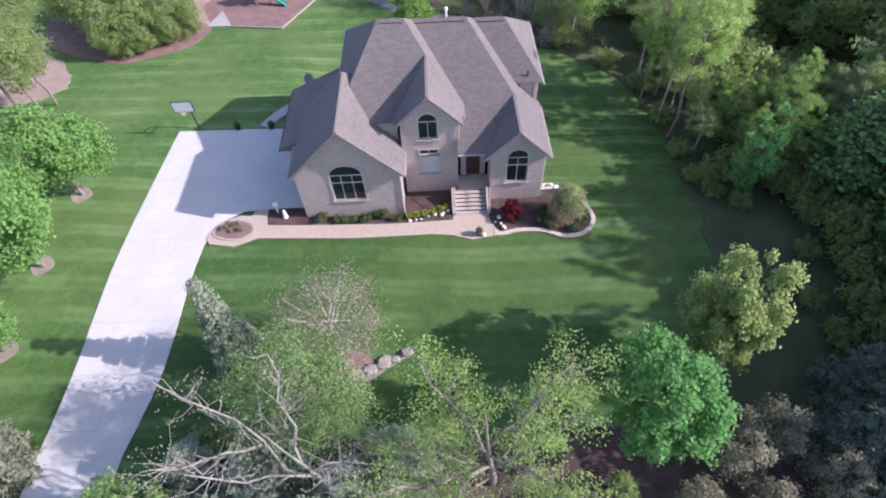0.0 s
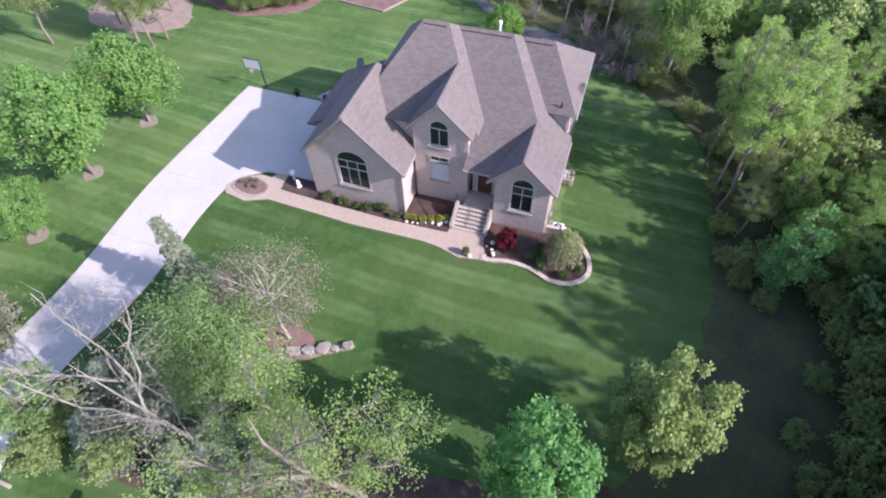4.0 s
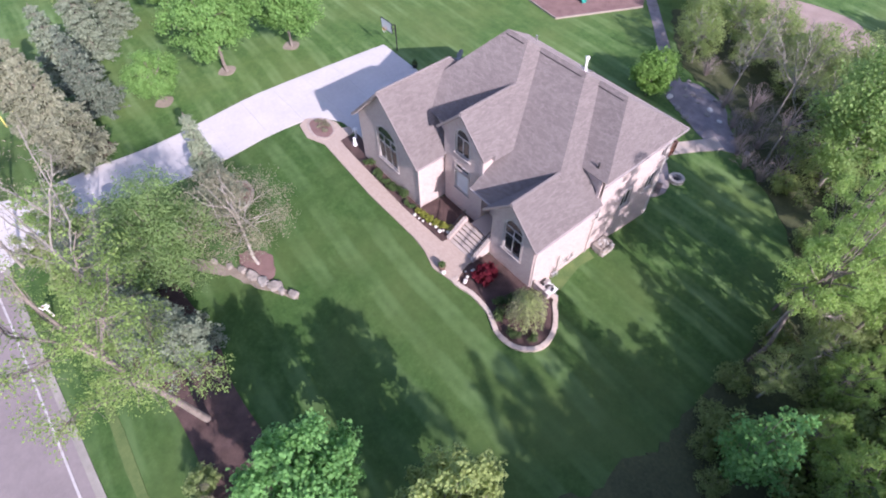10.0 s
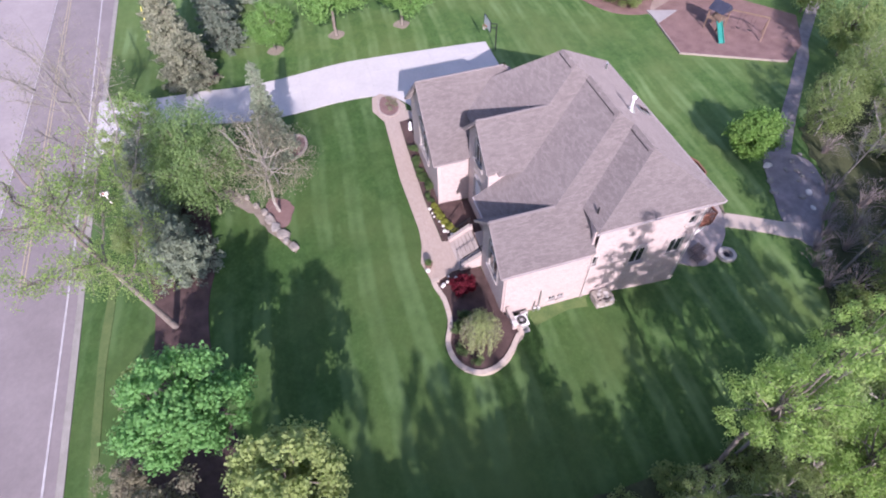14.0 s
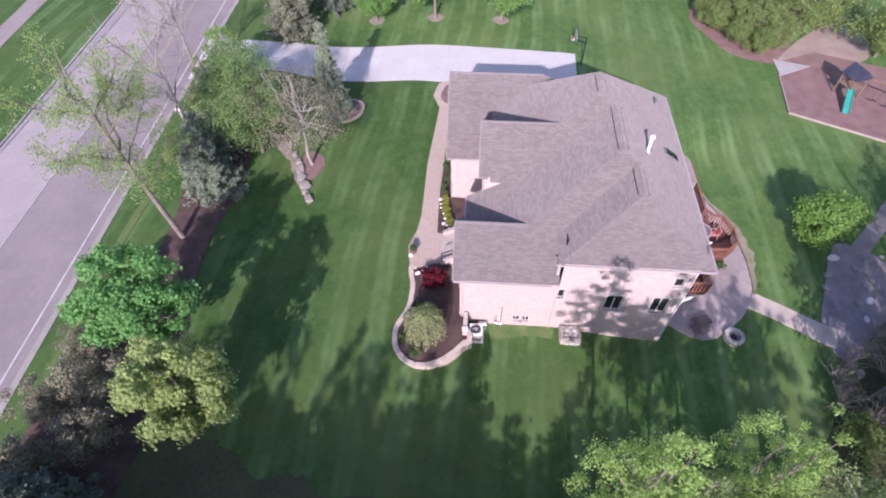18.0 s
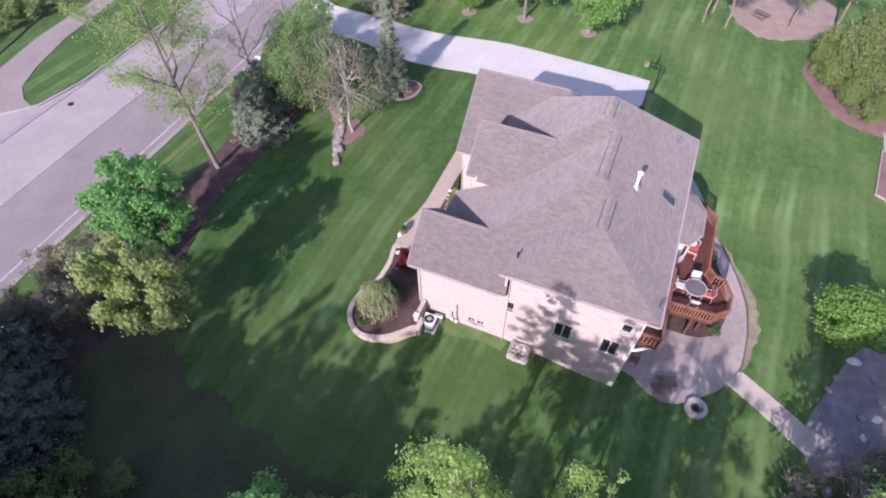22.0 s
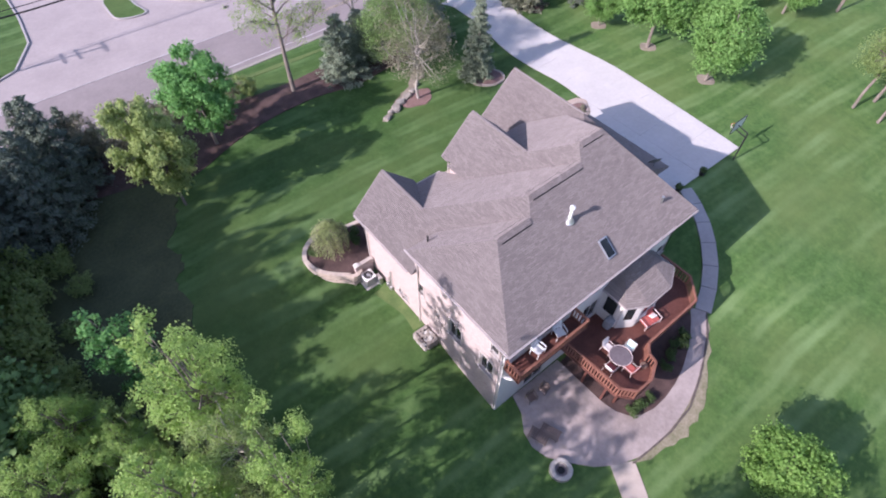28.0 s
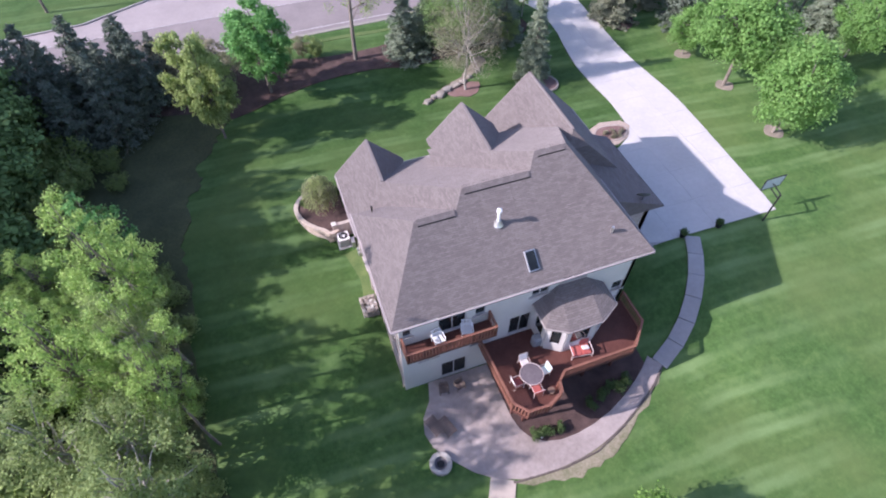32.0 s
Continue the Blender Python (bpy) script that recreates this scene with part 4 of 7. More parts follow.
def plant(proto, x, y, turn=0.0, size=1.0, tall=None, label="", lift=0.0):
    """A copy of a tree or shrub, rooted in the ground."""
    m = Matrix.LocRotScale((x, y, ground_z(x, y) + lift), Euler((0, 0, radians(turn))), (size, size, tall or size))
    ob = copy_thing(proto, m)
    return tagged(ob, label)


def put(proto, x, y, turn=0.0, size=1.0, tall=None, lift=0.0):
    """Roots a tree; size may be a pair, for a crown that is narrower one way."""
    sx, sy = size if isinstance(size, tuple) else (size, size)
    proto.matrix_world = Matrix.LocRotScale((x, y, ground_z(x, y) + lift), Euler((0, 0, radians(turn))), (sx, sy, tall or sy))
    return proto


# front garden and road side
put(broadleaf("maple_tree", "dense bright green maple beside the mulch bed", 11, 10.6, 3.9, 2.2, 84, 18500, 0.2, LEAF_MAPLE, trunk_r=0.2, clump=0.17, ragged=0.3), 10.5, -18.1, 0, (0.84, 0.92), 0.97)
put(broadleaf("maple_tree", "yellow-green flowering maple at the wood's edge", 12, 10.0, 3.7, 1.2, 80, 18000, 0.21, LEAF_YELLOW, trunk_r=0.19, clump=0.17, ragged=0.35), 15.7, -13.2, 0, (0.68, 0.82), 1.16)
put(broadleaf("garden_tree", "loose light green tree beside the conifers", 13, 11.2, 4.0, 1.6, 130, 26000, 0.11, LEAF_GARDEN, trunk_r=0.15, clump=0.2, ragged=0.35), -9.3, -17.2)
put(broadleaf("garden_tree", "sparse budding tree with pale trunk and brown-green leaves", 14, 9.6, 3.2, 2.2, 120, 9500, 0.08, LEAF_BROWN, PALE_BARK, 0.12, 0.3, clump=0.2, ragged=0.3), -8.3, -12.4, 0, 1.14, 1.06)
put(spruce("spruce_tree", "grey-blue spruce in a stone-edged round bed", 15, 10.2, 1.75, NEEDLES_PALE, 18000), -15.3, -11.6)
sp_mid = put(spruce("spruce_tree", "bushy grey-green spruce on the mulch berm", 16, 8.6, 2.4, NEEDLES_BLUE, 15000, needle=0.22), -4.2, -19.9, 0, 1.1, 0.8)
plant(sp_mid, -7.2, -21.2, 70, 1.0, 0.82)
sp_dark = put(spruce("spruce_tree", "dark green spruce in the road-side row", 17, 9.4, 3.0, NEEDLES_DARK, 12500, needle=0.25, tip=0.9), 21.8, -20.2)
for x, y, a, s in ((25.8, -20.8, 40, 1.05), (24.4, -16.6, 120, 0.95), (29.6, -17.9, 200, 1.1), (33.8, -19.6, 300, 1.0), (30.2, -22.6, 20, 0.95), (37.8, -18.4, 100, 1.1), (34.2, -14.8, 10, 0.95), (20.3, -23.2, 77, 0.62), (23.6, -18.4, 150, 0.9), (27.8, -18.6, 260, 1.0), (22.8, -22.4, 10, 0.85), (27.6, -15.2, 70, 0.85), (32.0, -17.0, 330, 1.0), (26.4, -23.2, 190, 0.8)):
    plant(sp_dark, x, y, a, s)
sp_tall = put(spruce("spruce_tree", "tall pale spruce beside the driveway, hung with tan cones", 18, 12.2, 2.9, NEEDLES_TAN, 26000, needle=0.24, tip=0.85), -28.9, -19.0)
plant(sp_tall, -34.4, -20.6, 130, 0.9, 1.0, "tall grey-green spruce beyond the driveway")
plant(sp_dark, -35.6, -15.4, 220, 0.9, 1.0, "dark green spruce beyond the driveway")
lean = bare_tree("cottonwood_tree", "tall leaning tree with long boughs and thin young leaves", 21,
                 [(0, 0, -0.3), (-0.1, -0.4, 2.6), (-0.3, -0.85, 5.2), (-0.55, -1.35, 8.2), (-0.8, -1.7, 11.2), (-1.0, -1.9, 14.2), (-1.1, -1.7, 16.0)], 0.24,
                 [((-0.55, -1.35, 8.2), (-5.4, -3.4, 12.4), 0.1), ((-0.6, -1.4, 8.6), (-3.4, -5.0, 13.8), 0.1), ((-0.5, -1.3, 7.6), (3.4, -0.4, 11.6), 0.08), ((-0.7, -1.5, 9.6), (-2.4, 1.2, 13.2), 0.08),
                  ((-0.3, -0.8, 5.0), (-3.8, 0.8, 7.4), 0.06), ((-0.8, -1.7, 11.0), (-3.4, 0.8, 14.6), 0.07), ((-0.4, -1.0, 6.4), (3.0, 2.2, 9.4), 0.06), ((-0.8, -1.7, 11.2), (1.9, -4.4, 14.2), 0.06),
                  ((-0.9, -1.8, 12.2), (2.4, 0.4, 15.0), 0.06), ((-0.5, -1.2, 7.2), (-4.6, -0.6, 9.8), 0.07), ((-0.45, -1.1, 6.8), (1.8, -4.0, 9.6), 0.06), ((-0.2, -0.6, 3.8), (-2.6, -2.4, 6.2), 0.05)],
                 30, 16500, 0.095, LEAF_COTTON, BARK)
put(lean, 1.15, -20.6)
put(broadleaf("garden_tree", "thin pale green young tree beside the driveway", 23, 6.6, 2.3, 1.4, 60, 4200, 0.15, LEAF_PALE, PALE_BARK, 0.09, 0.3, clump=0.2, ragged=0.5), -19.2, -22.6)
bare2 = bare_tree("bare_tree", "almost bare grey-barked tree by the road", 22,
                  [(0, 0, -0.3), (0.0, -0.15, 3), (-0.1, -0.35, 6.2), (-0.2, -0.55, 9.2), (-0.35, -0.8, 12.4), (-0.4, -1.0, 15.4)], 0.15,
                  [((-0.1, -0.4, 6.8), (-5.2, 1.4, 14.4), 0.075), ((-0.15, -0.4, 7.4), (-3.2, -2.0, 14.2), 0.06), ((-0.2, -0.5, 8.4), (2.4, -1.6, 13.6), 0.055), ((-0.25, -0.6, 10.0), (-0.8, 2.2, 14.8), 0.06), ((-0.05, -0.25, 5.0), (2.6, 1.2, 9.6), 0.05), ((-2.2, 0.3, 9.8), (-5.0, -1.4, 12.8), 0.06), ((-0.05, -0.3, 5.6), (-2.8, 2.0, 9.2), 0.05)],
                  26, 2600, 0.075, LEAF_BROWN, GREY_BARK)
put(bare2, -7.3, -21.4)
plant(sp_mid, -11.9, -20.5, 90, 0.95, 0.9)
plant(sp_mid, -15.6, -19.6, 190, 0.95, 0.78)
plant(sp_mid, -14.4, -22.6, 20, 0.9, 0.75)
plant(sp_mid, -9.0, -22.4, 260, 0.8, 0.66)
plant(bare2, -19.2, -26.6, 160, 0.95, 0.9, "bare pale-barked tree beside the driveway mouth")
# shrubs along the road by the maples
shrub_brown = put(broadleaf("roadside_shrub", "tall brown budding shrub by the road", 31, 5.2, 1.9, 0.4, 46, 4600, 0.13, LEAF_BROWN, trunk_r=0.07, inner=0.3, ragged=0.45, category="shrub", group="shrubs along the road"), 14.6, -20.4)
for x, y, a, s in ((17.4, -19.2, 50, 0.95), (12.2, -22.4, 120, 0.7), (19.6, -21.8, 200, 1.0), (6.4, -22.9, 20, 0.5), (23.4, -23.8, 250, 0.8), (15.8, -22.8, 160, 0.8)):
    plant(shrub_brown, x, y, a, s)
shrub_green = put(broadleaf("roadside_shrub", "grey-green leafy shrub beside the road", 32, 4.4, 1.8, 0.3, 46, 4200, 0.16, LEAF_SOFT, trunk_r=0.07, inner=0.3, ragged=0.45, category="shrub", group="shrubs along the road"), -17.6, -24.6, 0, 0.8)
for x, y, a, s in ((-12.4, -20.0, 60, 1.0), (-13.6, -23.6, 140, 1.1), (-17.2, -22.4, 220, 1.0), (-6.8, -23.9, 300, 0.8), (5.0, -22.2, 90, 0.7), (-15.4, -18.2, 90, 1.0), (8.3, -21.6, 10, 0.7)):
    plant(shrub_green, x, y, a, s)
for x, y, a, s in ((-10.6, -58.5, 20, 1.1), (-13.5, -57.2, 100, 1.2), (-16.4, -57.5, 160, 1.0), (-7.6, -60.4, 220, 1.2), (-19.0, -58.8, 300, 1.1), (-4.8, -61.5, 60, 1.0), (-5.4, -57.6, 130, 0.6), (-8.0, -57.2, 200, 0.7), (-2.8, -58.2, 20, 0.55), (-11.2, -56.4, 250, 0.6), (-21.6, -57.4, 80, 1.0), (-24.6, -58.2, 10, 1.2), (-0.6, -58.6, 290, 0.5)):
    plant(shrub_green, x, y, a, s, s * 0.8, "bushy garden shrub beyond the road")
# lawn trees west of the drive
lawn_tree = put(broadleaf("lawn_tree", "young round light green tree in a small mulch ring", 41, 8.4, 3.2, 1.3, 110, 14000, 0.17, LEAF_YOUNG, trunk_r=0.15, clump=0.2, ragged=0.25, point=0.3, group="young trees on the west lawn"), -32.2, 4.3, 0, 1.16, 1.14)
plant(lawn_tree, -32.5, -3.2, 90, 1.12, 1.16, "young dense green tree in a small mulch ring")
plant(lawn_tree, -32.9, -10.2, 200, 0.66, 0.62, "small young green tree in a mulch ring")
plant(lawn_tree, -50.6, 2.2, 30, 0.8, 0.7, "bushy light green tree beyond the lawn")
plant(lawn_tree, -47.8, -3.0, 30, 0.8, 0.7, "bushy light green tree beyond the lawn")
put(broadleaf("round_tree", "small round lime-green tree on the back lawn", 42, 5.0, 2.55, 0.7, 100, 13000, 0.15, LEAF_LIME, trunk_r=0.09, clump=0.19, ragged=0.35), -3.2, 29.4)
# pale-barked trees at the far west edge
grove = put(broadleaf("grove_tree", "slender pale-trunked tree with thin leaves", 43, 9.5, 2.7, 3.6, 80, 7000, 0.13, LEAF_DULL, BARK, 0.15, 0.3, ragged=0.5, group="trees round the sandy clearing"), -40.4, 15.8)
for x, y, a, s in ((-40.6, 18.3, 70, 1.0), (-43.2, 16.6, 150, 1.1), (-48.5, 20.0, 240, 1.0), (-52, 13.0, 300, 1.1), (-47.5, 30.5, 20, 1.1), (-54, 26.5, 100, 1.0), (-58, 18, 33, 1.2), (-56, 6, 200, 1.2), (-60, -6, 100, 1.2), (-50, -12, 10, 1.0), (-45.5, 25.5, 310, 0.9)):
    plant(grove, x, y, a, s)
plant(sp_mid, -50, -9.0, 40, 1.1, 1.2, "grey-green spruce beyond the lawn")
plant(sp_mid, -46.5, -12.5, 140, 1.1, 1.3, "grey-green spruce beyond the lawn")
plant(sp_mid, -42.0, -16.0, 240, 1.1, 1.3, "grey-green spruce beyond the lawn")
plant(sp_mid, -55.5, -2.5, 300, 1.1, 1.3, "grey-green spruce beyond the lawn")
# thicket in the north-west bed, and the woods
thicket = put(broadleaf("thicket_tree", "leafy green thicket tree in the mulch bed", 51, 6.0, 2.6, 0.4, 90, 7000, 0.145, LEAF_DULL, trunk_r=0.12, group="trees of the wood", ragged=0.45), -36.2, 31.2)
for x, y, a, s in ((-35.4, 29.4, 75, 0.62), (-32.4, 31.2, 195, 0.6), (-30.4, 33.2, 305, 0.55), (-37.8, 28.6, 15, 0.6), (-33.4, 33.2, 40, 0.9), (-38.6, 29.8, 100, 1.0), (-31.4, 35.0, 160, 0.75), (-37.2, 35.4, 220, 1.15), (-33.8, 37.6, 280, 1.1), (-41.4, 33.4, 330, 1.2), (-40, 39, 10, 1.3), (-35.5, 41.5, 70, 1.3), (-30.5, 46, 170, 1.3), (-46, 37, 190, 1.3), (-23, 52, 30, 1.3), (-14, 49.5, 88, 1.2)):
    plant(thicket, x, y, a, s)
wood_a = put(broadleaf("woodland_tree", "tall feathery light green woodland tree", 52, 16.2, 3.1, 5.6, 84, 13000, 0.115, LEAF_FEATHER, BARK, 0.17, 0.4, group="trees of the wood", clump=0.155, ragged=0.55, point=0.4), 20.4, 9.6, 0, 0.84, 1.0)
wood_b = put(broadleaf("woodland_tree", "tall feathery yellow-green woodland tree", 53, 15.8, 2.8, 5.0, 84, 12500, 0.115, LEAF_FEATHER, BARK, 0.15, 0.4, group="trees of the wood", clump=0.16, ragged=0.55, point=0.4), 19.3, 15.4, 0, 0.66, 0.98)
wood_c = put(broadleaf("woodland_tree", "half-leaved grey-green woodland tree", 54, 13.5, 3.3, 4.0, 70, 8500, 0.115, LEAF_SOFT, PALE_BARK, 0.15, 0.4, group="trees of the wood", clump=0.15, ragged=0.6, point=0.2), 20.6, 20.4)
put(broadleaf("woodland_tree", "slender dark green young tree in the shade", 57, 8.6, 1.5, 0.8, 50, 3600, 0.17, LEAF_MAPLE, trunk_r=0.08, group="trees of the wood", clump=0.3, ragged=0.5), 23.5, 1.2)
put(broadleaf("woodland_tree", "bright lime-green tree behind the gravel pad", 61, 12.4, 3.9, 2.6, 130, 17000, 0.17, LEAF_PALE, PALE_BARK, 0.15, 0.4, group="trees of the wood", clump=0.2, ragged=0.5, point=0.2), 15.2, 29.4, 0, 1.15, 1.2)
far_a = broadleaf("woodland_tree", "tall light green tree deep in the wood", 58, 16.0, 3.9, 3.6, 90, 5000, 0.36, LEAF_FAR, PALE_BARK, 0.2, 0.4, group="trees of the wood", clump=0.25, ragged=0.5, point=0.3)
far_b = broadleaf("woodland_tree", "tall yellow-green tree deep in the wood", 59, 15.0, 3.7, 3.0, 84, 4600, 0.36, LEAF_FAR, BARK, 0.2, 0.4, group="trees of the wood", clump=0.26, ragged=0.5, point=0.3)
far_c = broadleaf("woodland_tree", "thin grey-green tree deep in the wood", 60, 14.0, 3.7, 3.0, 80, 4200, 0.3, LEAF_DULL, PALE_BARK, 0.18, 0.4, group="trees of the wood", clump=0.24, ragged=0.55, point=0.2)
# mostly unseen trees with opaque dark leaves, added to shade the east lawn
shade_a = put(broadleaf("woodland_tree", "tall dense dark-leaved tree of the eastern wood, added for its shade", 81, 16.0, 3.9, 2.2, 104, 6200, 0.37, LEAF_SHADE, BARK, 0.2, 0.4, group="trees of the wood", clump=0.22, ragged=0.5, point=0.35), 37.8, -5.0, 0, 1.0, 0.8)
shade_b = put(broadleaf("woodland_tree", "tall dense green tree of the eastern wood, added for its shade", 82, 15.0, 3.7, 1.8, 96, 5800, 0.37, LEAF_SHADE, BARK, 0.2, 0.4, group="trees of the wood", clump=0.22, ragged=0.55, point=0.35), 46.0, -13.0)
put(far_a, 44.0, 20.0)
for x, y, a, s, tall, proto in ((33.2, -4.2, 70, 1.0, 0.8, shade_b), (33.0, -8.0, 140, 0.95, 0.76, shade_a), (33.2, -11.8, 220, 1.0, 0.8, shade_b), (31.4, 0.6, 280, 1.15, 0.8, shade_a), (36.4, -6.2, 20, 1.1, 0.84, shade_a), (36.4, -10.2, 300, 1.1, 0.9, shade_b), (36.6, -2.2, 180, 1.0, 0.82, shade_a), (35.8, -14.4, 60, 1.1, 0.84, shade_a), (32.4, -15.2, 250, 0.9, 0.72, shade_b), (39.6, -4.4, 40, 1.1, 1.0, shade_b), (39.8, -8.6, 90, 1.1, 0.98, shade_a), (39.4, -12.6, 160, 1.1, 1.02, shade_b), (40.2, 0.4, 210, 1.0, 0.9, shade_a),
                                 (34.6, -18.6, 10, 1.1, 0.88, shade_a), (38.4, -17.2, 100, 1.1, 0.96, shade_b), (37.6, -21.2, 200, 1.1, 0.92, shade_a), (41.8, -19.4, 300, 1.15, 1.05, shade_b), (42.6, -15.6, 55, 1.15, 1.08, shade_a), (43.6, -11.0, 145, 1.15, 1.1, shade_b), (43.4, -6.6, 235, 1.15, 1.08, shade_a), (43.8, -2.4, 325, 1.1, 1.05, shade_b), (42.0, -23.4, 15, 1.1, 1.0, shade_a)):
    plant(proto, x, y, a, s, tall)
put(far_b, 47.0, -4.0, 0, 1.0, 0.9)
put(far_c, 41.0, 30.0)
# taller unseen trees, added to throw streaky dapple farther over the lawn
for x, y, a, s, tall in ((36.6, -12.6, 0, 1.05, 1.04), (37.6, -9.2, 80, 1.0, 1.0), (36.4, -5.8, 160, 1.05, 1.02), (38.6, -14.8, 240, 1.0, 1.04), (37.4, -3.0, 320, 1.0, 0.98), (38.4, -7.2, 40, 1.05, 1.06), (36.2, -16.4, 120, 1.05, 1.0), (37.2, -18.6, 200, 1.1, 1.0), (35.2, -8.0, 280, 1.0, 0.98), (35.6, -0.6, 30, 1.05, 0.96)):
    plant(wood_a, x, y, a, s, tall, "tall narrow feathery tree of the eastern wood, added for its dapple")
under = put(broadleaf("undergrowth_shrub", "leafy undergrowth shrub at the wood's edge", 55, 2.6, 1.7, 0.1, 44, 1600, 0.17, LEAF_DULL, trunk_r=0.06, inner=0.3, category="shrub", group="undergrowth of the wood", ragged=0.5), 22.6, 3.4)
for x, y, a, s, tall, proto in ((27.4, 3.8, 40, 0.9, 0.5, wood_a), (25.4, 5.8, 10, 0.8, 0.4, wood_b), (24.6, 8.8, 90, 0.8, 0.58, wood_b), (28.6, 7.4, 200, 0.8, 0.6, wood_a), (23.4, 13.2, 150, 0.95, 0.92, wood_a), (28.6, 20.6, 210, 0.95, 0.95, wood_b), (22.2, 25.2, 260, 0.8, 0.5, wood_a), (21.4, 33.4, 110, 0.8, 0.55, wood_a), (17.6, 35.0, 300, 0.8, 0.6, wood_b), (33.0, 7.0, 310, 0.8, 0.8, wood_c), (20.2, 12.1, 40, 0.7, 1.08, wood_c), (21.6, 17.2, 240, 0.95, 0.95, wood_c), (24.8, 16.6, 300, 1.0, 1.0, wood_c), (22.8, 11.0, 75, 0.75, 0.5, wood_c), (22.4, 14.6, 300, 0.8, 0.5, wood_c), (22.0, 17.8, 20, 0.8, 0.55, wood_c), (22.2, 7.6, 200, 0.6, 0.4, wood_c)):
    plant(proto, x, y, a, s, tall)
olive = put(broadleaf("olive_tree", "dull olive-green tree beside the gravel path", 65, 7.4, 2.9, 0.9, 90, 6500, 0.13, LEAF_DULL, PALE_BARK, 0.12, 0.4, group="trees of the wood", clump=0.2, ragged=0.5, point=0.2), -3.6, 38.0, 0, 0.9, 0.85)
for x, y, a, s, tall in ((-5.6, 41.6, 120, 0.95, 0.85), (0.8, 41.2, 200, 0.95, 0.8), (6.2, 39.8, 260, 0.85, 0.7), (-7.6, 44.8, 310, 1.0, 1.0), (-3.2, 44.8, 30, 1.1, 1.15), (1.4, 44.2, 80, 1.1, 1.1), (6.0, 42.6, 160, 1.1, 1.1), (-10.6, 48.6, 230, 1.0, 0.9), (10.2, 38.6, 290, 1.0, 0.95), (10.4, 43.4, 10, 1.15, 1.1), (-4.6, 49.0, 100, 0.9, 0.8)):
    plant(olive, x, y, a, s, tall)
for x, y, a, s in ((20.6, 7.0, 0, 0.7), (21.0, 4.0, 60, 0.6), (21.8, 2.0, 120, 0.6), (24.4, 4.6, 200, 1.0), (20.4, 12.4, 260, 0.8), (20.4, 18.0, 310, 0.9), (17.8, 22.8, 20, 0.8), (23.4, 0.2, 90, 0.6), (27.8, -2.0, 140, 0.8), (31.0, -6.5, 190, 1.0), (24.8, -9.4, 250, 0.6), (26.2, -5.2, 110, 0.6), (25.6, -12.4, 270, 0.8), (13.2, 27.2, 44, 0.8)):
    plant(under, x, y, a, s)
for x, y, a, s in ((28.4, -12.6, 10, 1.2), (30.6, -13.4, 80, 1.4), (28.0, -9.8, 150, 1.1), (30.2, -10.4, 210, 1.4), (28.6, -7.2, 280, 1.2), (29.4, -4.4, 330, 1.3), (31.6, -3.0, 40, 1.4), (28.2, -0.4, 110, 1.1), (30.4, 1.4, 170, 1.3), (32.6, -8.6, 240, 1.5), (27.2, 1.6, 300, 1.0), (31.4, -11.6, 20, 1.5)):
    plant(under, x, y, a, s, s * 1.25)
rng_w = np.random.default_rng(5)
taken = [(44.0, 20.0), (37.0, -6.0), (41.0, 30.0)]


def in_wood(x, y):
    """East of the lawn the wood stands back from an open shaded floor; to the north it closes round."""
    if y < 2:
        return x > 32.5 and -15 < y < -3
    if y < 24:
        return x > 39
    if y < 28:
        return x > 31
    if x < 25:
        return False
    return x > 21.5 - (y - 28) * 1.5 and x > 5.5 - (y - 36) * 0.8


for k in range(50):
    x, y = rng_w.uniform(22.0, 38), rng_w.uniform(3.5, 31)
    if x > 24 - max(0, y - 20) * 0.5:
        s = rng_w.uniform(0.9, 1.9)
        plant(under, x, y, rng_w.uniform(0, 360), s, s * rng_w.uniform(1.0, 1.5))
brush = put(broadleaf("brush_shrub", "loose grey-green brush behind the gravel pad", 62, 4.4, 2.4, 0.2, 54, 4600, 0.13, LEAF_DULL, PALE_BARK, 0.07, 0.4, category="shrub", group="undergrowth of the wood", clump=0.26, ragged=0.6), 12.6, 36.0)
for x, y, a, s in ((15.8, 30.0, 30, 1.0), (13.6, 39.6, 90, 1.2), (18.4, 38.8, 150, 1.2), (21.6, 33.0, 200, 1.1), (9.2, 42.6, 260, 1.1), (14.2, 44.2, 310, 1.3), (20.2, 43.4, 20, 1.3), (5.0, 46.4, 75, 1.0), (24.2, 39.0, 110, 1.3), (10.4, 47.6, 170, 1.2), (17.2, 48.4, 230, 1.2), (23.0, 47.0, 290, 1.3), (0.6, 46.2, 340, 0.9), (12.4, 31.0, 140, 0.8)):
    plant(brush, x, y, a, s)
tries = 0
